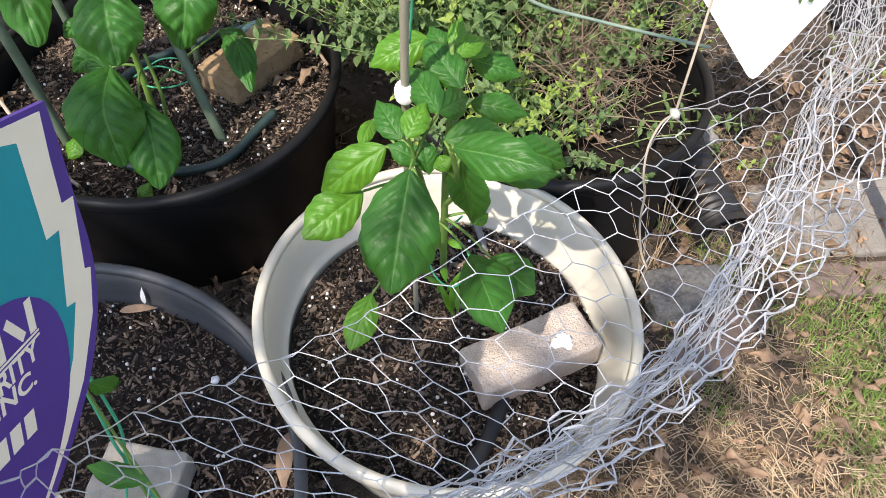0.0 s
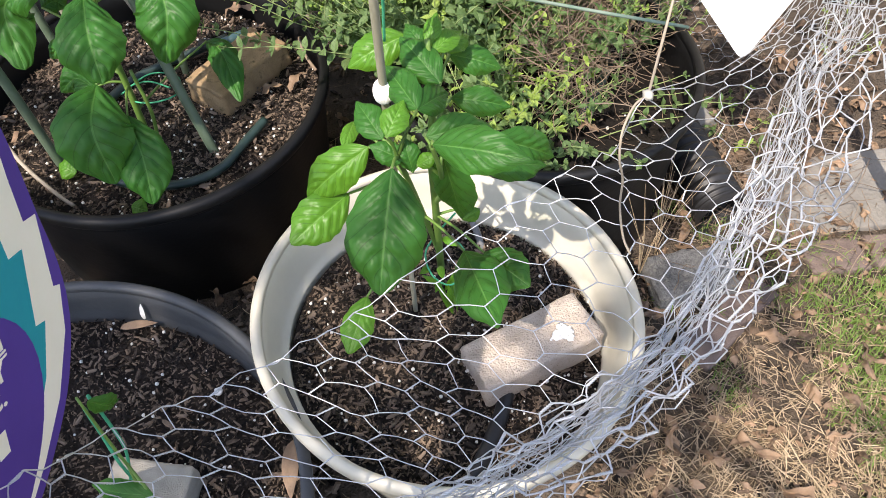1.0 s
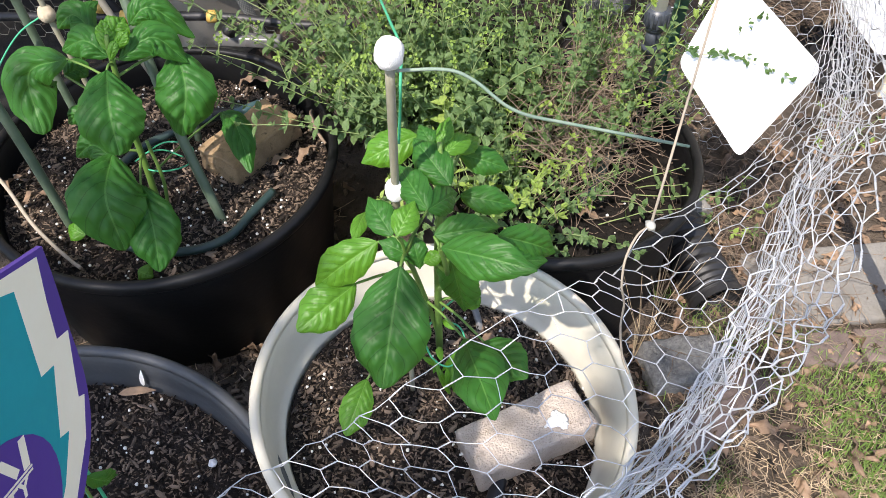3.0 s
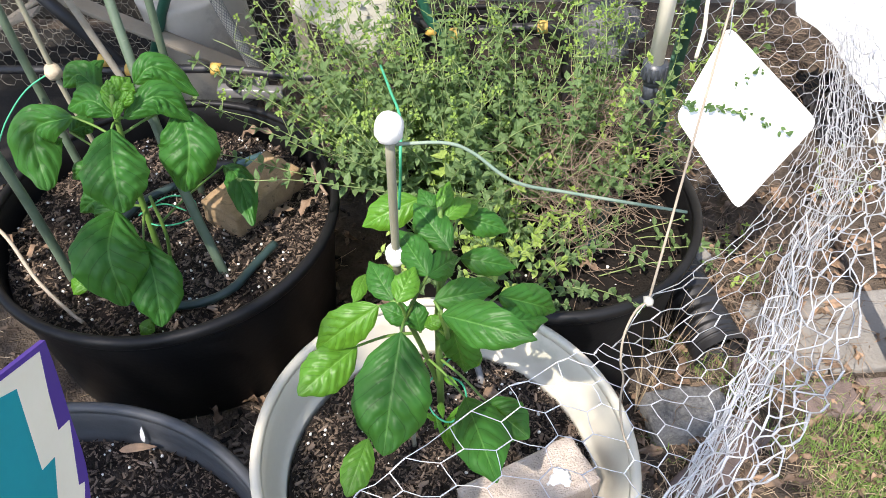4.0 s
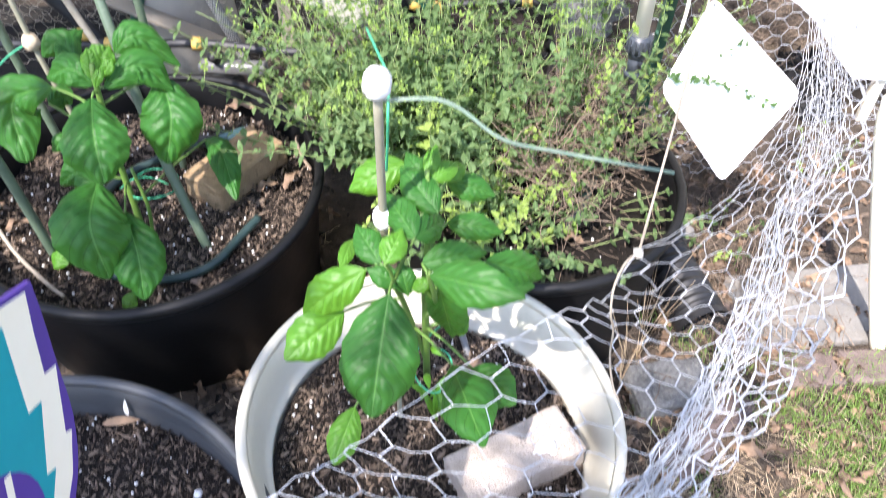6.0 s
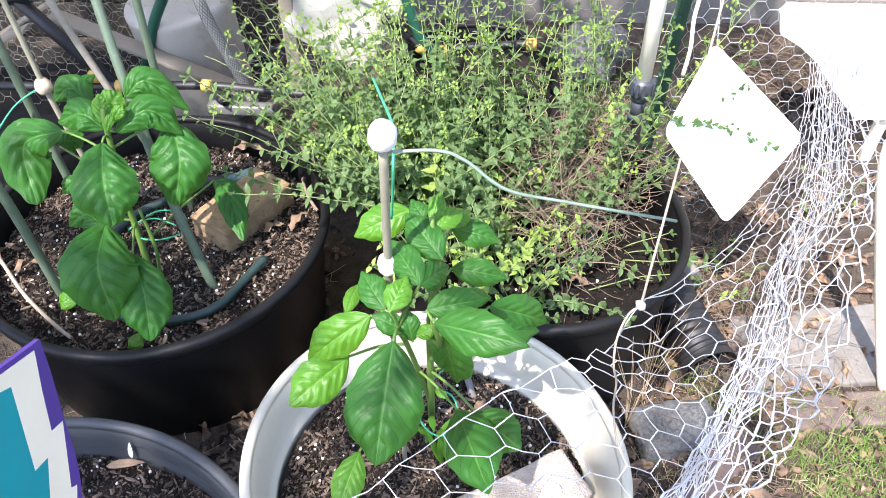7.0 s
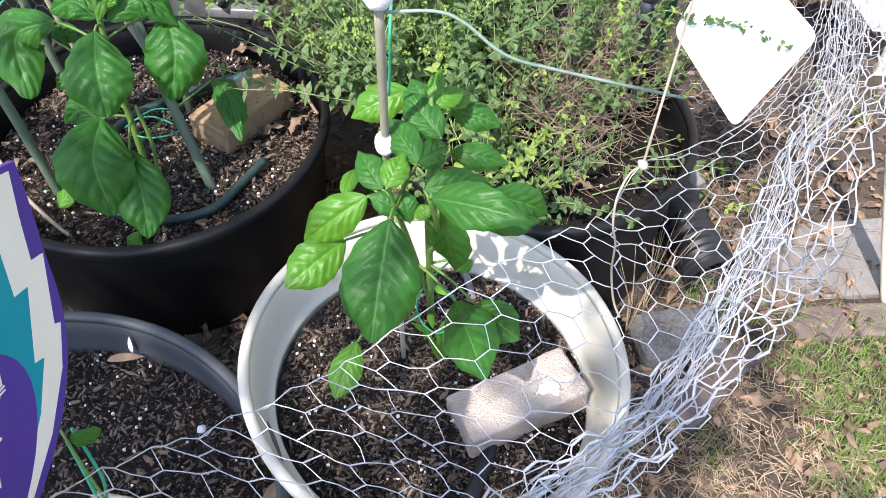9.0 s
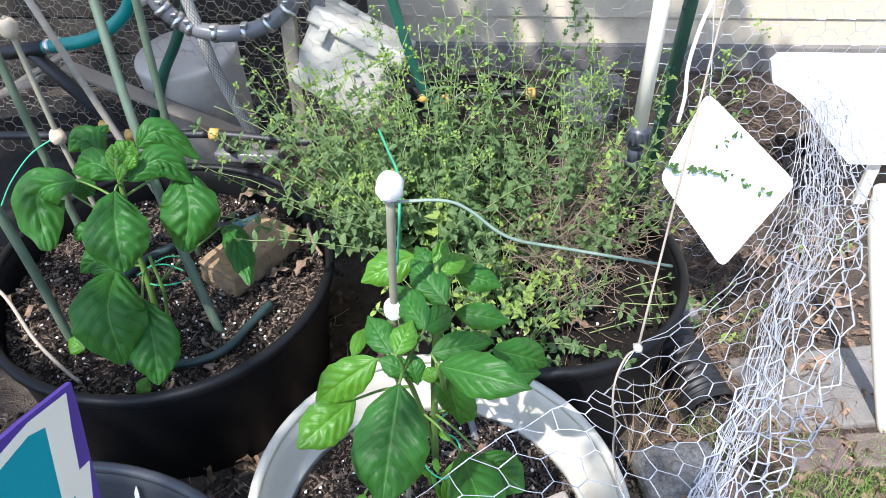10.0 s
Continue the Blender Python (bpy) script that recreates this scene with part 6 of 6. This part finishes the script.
right_pole = thing("pvc_pole", "white pvc pole leaning at the edge of the bed", "pole", at=(0.92, 0.43, 0))
Shape().tube(curve_points([(0.928, 0.43, -0.02), (0.853, 0.45, 0.18), (0.776, 0.45, 0.382), (0.714, 0.45, 0.554), (0.70, 0.45, 0.62)], 6), 0.0155, 16).make("pole", PVC_WHITE, right_pole)
board = thing("white_board", "sunlit white plastic board leaning near the house wall", "board", at=(1.0, 1.2, 0))
s = Shape()
shape_xz = [(0.751, 0.443), (0.768, 0.461), (1.250, 0.471), (1.250, 0.155), (1.034, 0.151), (0.951, 0.232), (0.883, 0.311), (0.827, 0.354), (0.770, 0.385)]
for y in (1.20, 1.215):
    for x, z in shape_xz:
        s.v.append(Vector((x, y + 0.05 * (z - 0.1), z)))
nb = len(shape_xz)
s.face(tuple(range(nb)))
s.face(tuple(reversed(range(nb, 2 * nb))))
for k in range(nb):
    s.face((k, nb + k, nb + (k + 1) % nb, (k + 1) % nb))
s.make("panel", PLATE_WHITE, board, smooth=False)
for x in (1.12, 1.22):
    Shape().box(pose(x, 1.232, 0.21), (0.03, 0.02, 0.44), 0.003).make("leg", PVC_WHITE, board)
bag = Shape()
for i in range(25):
    for j in range(25):
        u, v = i / 24 - 0.5, j / 24 - 0.5
        q = Vector((u * 7 + 3, v * 7, 1.7))
        edge = 1 - max(abs(u), abs(v)) * 2
        bag.v.append(Vector((1.00 + 0.12 * u + 0.02 * noise.noise(q * 1.3), 1.36 + 0.32 * v + 0.02 * noise.noise(q * 1.7), 0.012 + 0.09 * abs(noise.noise(q)) * min(1, edge * 3 + 0.1) + 0.03 * abs(noise.noise(q * 2.6)))))
for i in range(24):
    for j in range(24):
        bag.face((i * 25 + j, (i + 1) * 25 + j, (i + 1) * 25 + j + 1, i * 25 + j + 1))
tagged(bag.make("plastic_bag", BLACK_RUBBER, smooth=False), "crumpled black plastic lying on the ground", "plastic bag")

rng = random.Random(5)
random.seed(5)
hay = Shape()
for i in range(260):
    p = Vector((0.93 + rng.gauss(0, 0.09), 1.62 + rng.gauss(0, 0.10), 0.02 + abs(rng.gauss(0, 0.03))))
    d = Vector((rng.gauss(0, 1), rng.gauss(0, 1), rng.gauss(0, 0.3))).normalized()
    hay.tube([p, p + d * 0.05 + Vector((0, 0, 0.005)), p + d * 0.10], 0.0012, 3, caps=False)
tagged(hay.make("straw_heap", TWIG), "small heap of brown straw by the wall", "straw", kind="stuff")

litter, straws, chips = Shape(), Shape(), Shape()


def free(x, y):
    """Whether bare ground is there, outside the pots."""
    return all((x - c[0]) ** 2 + (y - c[1]) ** 2 > (r * 0.9) ** 2 for c, r in ((WP, 0.27), (BP, 0.34), (OP, 0.29), (GP, 0.39)))


for i in range(1300):
    x, y = rng.uniform(0.2, 1.4), rng.uniform(-0.6, 1.0)
    if i % 4 == 0:
        x, y = rng.uniform(-1.3, 0.4), rng.uniform(-0.2, 1.5)
    elif i % 7 == 0:
        x, y = rng.uniform(0.5, 1.3), rng.uniform(0.5, 1.15)
    if not free(x, y):
        continue
    a = rng.uniform(0, 6.2832)
    ln = rng.uniform(0.016, 0.060)
    z = height(x, y) + rng.uniform(0.004, 0.016)
    e = Vector((x + ln * math.cos(a), y + ln * math.sin(a), height(x, y) + rng.uniform(0.004, 0.026)))
    litter.leaf((x, y, z), e, ln * rng.uniform(0.20, 0.45), rng.uniform(-0.10, 0.34), rng.gauss(0, 35), (0, 0, 1), 12, 8, rng.uniform(0.2, 1.9), 2.6, rng.uniform(0.45, 1.0), 0.8, rng.gauss(0, 90))
# smaller broken leaves, thick along the bed's edge
for i in range(1200):
    x, y = rng.uniform(0.30, 1.25), rng.uniform(-0.60, 0.42)
    if not free(x, y) or noise.noise(Vector((x * 7, y * 7, 8.0))) < rng.uniform(-0.5, 0.4):
        continue
    a, ln = rng.uniform(0, 6.2832), rng.uniform(0.010, 0.036)
    z = height(x, y) + rng.uniform(0.004, 0.014)
    e = Vector((x + ln * math.cos(a), y + ln * math.sin(a), z + rng.gauss(0, 0.005)))
    litter.leaf((x, y, z), e, ln * rng.uniform(0.30, 0.65), rng.uniform(-0.10, 0.22), rng.gauss(0, 25), (0, 0, 1), 6, 4, rng.uniform(0.2, 1.2), 1.5, rng.uniform(0.4, 0.9), 0.6, rng.gauss(0, 50))
for i in range(31000):
    x, y = rng.uniform(0.25, 1.35), rng.uniform(-0.75, 0.60)
    if rng.random() < 0.08:
        x, y = rng.uniform(-1.2, 0.5), rng.uniform(-0.2, 1.4)
    elif rng.random() < min(0.9, max(0.0, (y - 0.02) * 3.0)):
        continue
    if not free(x, y):
        continue
    if noise.noise(Vector((x * 9, y * 9, 6.0))) + 0.5 * noise.noise(Vector((x * 27, y * 27, 2.0))) < rng.uniform(-1.15, 0.40) + 1.0 * max(0.0, y + 0.10) - (0.8 if y < -0.03 and x > 0.48 else 0.0):
        continue
    if 0.35 * rng.random() ** 2 > min(1.35 - x, y + 0.75) + 0.12 * noise.noise(Vector((x * 5, y * 5, 3.0))):
        continue
    a, ln = rng.uniform(0, 6.2832), rng.uniform(0.012, 0.06)
    z = height(x, y) + rng.uniform(0.001, 0.014)
    if i % 260 == 0:
        ln, z = rng.uniform(0.10, 0.20), z + 0.008
    straws.tube([(x, y, z), (x + ln * 0.5 * math.cos(a), y + ln * 0.5 * math.sin(a), z + rng.uniform(-0.001, 0.004)), (x + ln * math.cos(a + 0.1), y + ln * math.sin(a + 0.1), z + rng.uniform(-0.004, 0.006))], 0.0015 if ln > 0.09 else rng.uniform(0.0003, 0.0010), 3, caps=False)
for i in range(5200):
    x, y = rng.uniform(-1.4, 1.3), rng.uniform(-0.5, 1.6)
    if i % 2:
        x, y = rng.uniform(-0.5, 0.25), rng.uniform(-0.3, 0.55)
    if not free(x, y):
        continue
    ln = rng.uniform(0.008, 0.03)
    chips.chip(pose(x, y, height(x, y) + 0.004, rng.gauss(0, 14), rng.gauss(0, 14), rng.uniform(0, 360)), (ln, ln * 0.4, ln * 0.18))
tagged(litter.make("leaf_litter", DRY_LEAF), "curled dry brown leaves on the ground", "dry leaves", kind="stuff")
tagged(straws.make("dry_grass", STRAW), "dry straw-coloured grass strewn on the ground", "dry grass", kind="stuff")
tagged(chips.make("ground_bark", BARK, smooth=False), "bark bits strewn between the pots", "mulch", kind="stuff")

scrub = Shape()
for i in range(520):
    x, y = rng.gauss(0.60, 0.12), rng.gauss(0.58, 0.20)
    if not free(x, y) or x < 0.38:
        continue
    p = Vector((x, y, height(x, y) + abs(rng.gauss(0.01, 0.03))))
    d = Vector((rng.gauss(0, 1), rng.gauss(0, 1), rng.gauss(0.1, 0.35))).normalized()
    pts = [p]
    for k in range(5):
        d = (d + Vector((rng.gauss(0, 0.25), rng.gauss(0, 0.25), rng.gauss(-0.03, 0.2)))).normalized()
        p = p + d * 0.024
        p.z = max(p.z, 0.012)
        pts.append(p)
    scrub.tube(pts, 0.0010, 3, 0.0006, caps=False)
tagged(scrub.make("dead_stems", TWIG), "dead brown stems tangled on the ground", "dry stems", kind="stuff")

blades = Shape()
for i in range(90000):
    x, y = rng.uniform(0.35, 1.3), rng.uniform(-0.45, 0.72)
    if i > 60000:
        x, y = rng.uniform(1.3, 2.8), rng.uniform(-1.5, 0.6)
        if 0.7 * rng.random() > min(2.8 - x, y + 1.5, 0.6 - y) + 0.3 * noise.noise(Vector((x * 3, y * 3, 9.0))):
            continue
    dens = 0.9 * noise.noise(Vector((x * 6, y * 6, 4.0))) + 0.5 * noise.noise(Vector((x * 17, y * 17, 1.0))) + 1.3 * (x - 0.56) - 1.0 * max(0, 0.02 - y)
    if rng.random() > 0.03 + dens * 1.1 or not free(x, y) or (x > 0.66 and y > 0.40):
        continue
    z = height(x, y)
    h = rng.uniform(0.012, 0.038)
    a = rng.uniform(0, 6.2832)
    lean = rng.uniform(0.2, 0.9) * h
    w = rng.uniform(0.0006, 0.0014)
    dx, dy = math.cos(a), math.sin(a)
    b = len(blades.v)
    for t, ww in ((0, 1.0), (0.55, 0.8)):
        c = Vector((x + dx * lean * t * t, y + dy * lean * t * t, z + h * t))
        blades.v += [c + Vector((-dy, dx, 0)) * w * ww, c - Vector((-dy, dx, 0)) * w * ww]
    blades.v.append(Vector((x + dx * lean, y + dy * lean, z + h * (0.9 - 0.25 * lean / h))))
    blades.face((b, b + 1, b + 3, b + 2))
    blades.face((b + 2, b + 3, b + 4))
tagged(blades.make("grass", GRASS, smooth=False), "thin short green lawn grass at the bed's edge", "grass", kind="stuff")
for x, y in ((0.40, 0.36), (0.42, 0.44), (0.36, 0.30)):
    tuft = Shape()
    for k in range(7):
        a = rng.uniform(0, 6.2832)
        tuft.tube([(x, y, 0.0), (x + 0.015 * math.cos(a), y + 0.015 * math.sin(a), 0.12), (x + 0.06 * math.cos(a), y + 0.06 * math.sin(a), rng.uniform(0.2, 0.32))], 0.0012, 3, 0.0004, caps=False)
    tagged(tuft.make("dry_grass_tuft", STRAW), "tuft of tall dry grass stalks between the pots", "dry grass")

blades = Shape()
for b, m, e in (((-0.29, 0.20, 0.03), (-0.285, 0.15, 0.17), (-0.335, 0.07, 0.13)), ((-0.28, 0.21, 0.03), (-0.25, 0.17, 0.19), (-0.31, 0.09, 0.22)), ((-0.30, 0.20, 0.03), (-0.30, 0.13, 0.14), (-0.36, 0.09, 0.06)), ((-0.29, 0.19, 0.02), (-0.26, 0.16, 0.24), (-0.255, 0.13, 0.28))):
    blades.tube(curve_points([b, m, e], 6), 0.0011, 4, 0.0004)
tagged(blades.make("grass_tuft", TWIG), "few thin dry grass blades between the pots", "grass")

# ---- small things in the grey pot ----
shell = Shape().blob((-0.362, -0.084, 0.206), 0.0072, 0.2, 0.7)
tagged(shell.make("snail_shell", WHITE_FOAM), "small white snail shell on the bark", "shell")
for b, e, w, l in (((-0.545, 0.018, 0.222), (-0.485, 0.030, 0.222), 0.015, "tan dry leaf lying against the grey pot wall"), ((-0.222, -0.175, 0.24), (-0.212, -0.262, 0.235), 0.026, "tan dry leaf standing against the grey pot wall")):
    tagged(Shape().leaf(b, e, w, 0.1, 10, (0, 0, 1), 12, 6, 0.5).make("dry_leaf", DRY_LEAF), l, "dry leaf")
chip_mark = Shape().leaf((-0.512, 0.040, 0.215), (-0.508, 0.046, 0.255), 0.008, 0.05, 0, (0, -1, 0.3), 8, 4, 0.5)
tagged(chip_mark.make("plant_label", WHITE_FOAM), "small white plastic plant label against the pot wall", "plant label")
seedling = thing("pepper_seedling", "young pepper plant tied with green twine in the grey pot", "plant", at=(-0.37, -0.30, 0.19))
stalk(seedling, [(-0.345, -0.325, 0.17), (-0.365, -0.30, 0.32), (-0.394, -0.272, 0.40), (-0.405, -0.256, 0.52)], 0.0026, 0.0016)
stalk(seedling, [(-0.372, -0.318, 0.18), (-0.385, -0.29, 0.33), (-0.39, -0.275, 0.38)], 0.0026, 0.002)
pepper_leaf(seedling, (-0.362, -0.300, 0.34), (-0.452, -0.285, 0.33), 0.034, 0.12, 0)
pepper_leaf(seedling, (-0.402, -0.25, 0.50), (-0.392, -0.225, 0.45), 0.03, 0.12, 0)
cord("twine", "green twine hanging down the seedling's stem", "twine", [(-0.415, -0.233, 0.48), (-0.417, -0.233, 0.41), (-0.418, -0.239, 0.34), (-0.417, -0.265, 0.30), (-0.412, -0.308, 0.262)], 0.0022, TWINE_GREEN)
cord("twine", "pale green twine crossing over the grey paver", "twine", [(-0.425, -0.240, 0.46), (-0.427, -0.244, 0.40), (-0.419, -0.259, 0.34), (-0.399, -0.276, 0.30), (-0.372, -0.301, 0.262)], 0.0022, TWINE_GREEN)


# ---- an unseen tree behind the camera, added to shade the bed ----
tree = thing("unseen_shade_tree", "leafy tree added out of view behind, to shade half of the bed", "tree", at=(-3.4, -2.2, 0))
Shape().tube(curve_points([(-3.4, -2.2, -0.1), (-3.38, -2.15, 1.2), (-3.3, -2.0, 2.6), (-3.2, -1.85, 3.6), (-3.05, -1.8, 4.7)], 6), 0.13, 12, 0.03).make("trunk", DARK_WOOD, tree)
rng = random.Random(77)
crown = Shape()
# bough ends are picked so that their shadows fall on chosen spots
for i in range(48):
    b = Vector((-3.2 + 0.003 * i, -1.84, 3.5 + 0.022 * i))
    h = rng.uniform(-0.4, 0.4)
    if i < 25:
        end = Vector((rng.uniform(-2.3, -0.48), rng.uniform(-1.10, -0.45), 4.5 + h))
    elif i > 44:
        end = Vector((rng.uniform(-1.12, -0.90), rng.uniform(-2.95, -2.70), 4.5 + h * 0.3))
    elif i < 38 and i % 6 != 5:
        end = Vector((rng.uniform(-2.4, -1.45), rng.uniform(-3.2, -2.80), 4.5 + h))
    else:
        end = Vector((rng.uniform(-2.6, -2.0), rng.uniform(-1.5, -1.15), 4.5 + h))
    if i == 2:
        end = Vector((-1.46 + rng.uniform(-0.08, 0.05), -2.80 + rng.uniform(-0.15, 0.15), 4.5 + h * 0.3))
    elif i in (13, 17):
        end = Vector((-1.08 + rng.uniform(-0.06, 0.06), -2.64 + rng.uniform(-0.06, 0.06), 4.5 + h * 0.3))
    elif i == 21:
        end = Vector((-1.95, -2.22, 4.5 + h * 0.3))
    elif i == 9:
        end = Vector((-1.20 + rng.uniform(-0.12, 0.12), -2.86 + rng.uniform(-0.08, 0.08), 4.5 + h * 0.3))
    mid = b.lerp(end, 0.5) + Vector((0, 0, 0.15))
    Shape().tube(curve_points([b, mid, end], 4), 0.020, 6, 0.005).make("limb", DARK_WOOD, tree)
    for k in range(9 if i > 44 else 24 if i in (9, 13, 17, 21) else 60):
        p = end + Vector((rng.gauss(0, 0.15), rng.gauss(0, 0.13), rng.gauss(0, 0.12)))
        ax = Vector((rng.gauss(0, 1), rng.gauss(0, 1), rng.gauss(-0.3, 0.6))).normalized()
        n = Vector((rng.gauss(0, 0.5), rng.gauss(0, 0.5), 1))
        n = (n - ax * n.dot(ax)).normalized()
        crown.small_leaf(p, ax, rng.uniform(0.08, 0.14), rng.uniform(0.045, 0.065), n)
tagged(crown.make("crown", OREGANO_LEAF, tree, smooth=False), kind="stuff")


# ---- larger bark pieces lying on the pots' mulch ----
random.seed(91)
rng = random.Random(91)
chip_meshes = []
for k in range(14):
    ln = rng.uniform(0.008, 0.020)
    piece = Shape()
    w = ln * rng.uniform(0.16, 0.38)
    for i in range(6):
        u = i / 5 - 0.5
        taper = (1 - (2 * u) ** 4 * rng.uniform(0.3, 0.9)) * w / 2
        bow = 0.10 * ln * (0.25 - u * u)
        for sx, sz in ((-1, 0), (1, 0), (0.8, 0.0030), (-0.8, 0.0026)):
            piece.v.append(Vector((u * ln, sx * taper + rng.uniform(-0.0006, 0.0006), sz + bow + rng.uniform(-0.0004, 0.0004))))
    for i in range(5):
        a = i * 4
        for j in range(4):
            piece.face((a + j, a + (j + 1) % 4, a + 4 + (j + 1) % 4, a + 4 + j))
    piece.face((3, 2, 1, 0))
    piece.face((20, 21, 22, 23))
    first = piece.make("bark_chip", BARK_CHIP, smooth=False)
    chip_meshes.append(first.data)
    bpy.data.objects.remove(first)
for bed, centre, r, z, count, seed, tilt in ((white_bark, WP, 0.235, 0.2305, 300, 3, (0.068, -0.019)), (black_bark, BP, 0.305, 0.248, 280, 5, (0, 0)), (grey_bark, GP, 0.365, 0.198, 280, 9, (0, 0))):
    for k in range(count):
        q, a = r * math.sqrt(rng.random()), rng.uniform(0, 6.2832)
        x, y = centre[0] + q * math.cos(a), centre[1] + q * math.sin(a)
        if centre is GP and x < -0.75:
            x = 2 * GP[0] - x
        h = 0.010 * (1 - (q / r) ** 2) + 0.010 * noise.noise(Vector((x * 22, y * 22, seed))) * min(1, (r - q) * 25) - tilt[0] * (x - centre[0]) - tilt[1] * (y - centre[1])
        ob = new("bark_chip", chip_meshes[k % len(chip_meshes)])
        ob.parent = bed
        ob.matrix_local = pose(x, y, z + h + rng.uniform(0.003, 0.008), rng.gauss(0, 14), rng.gauss(0, 12), rng.uniform(0, 360))
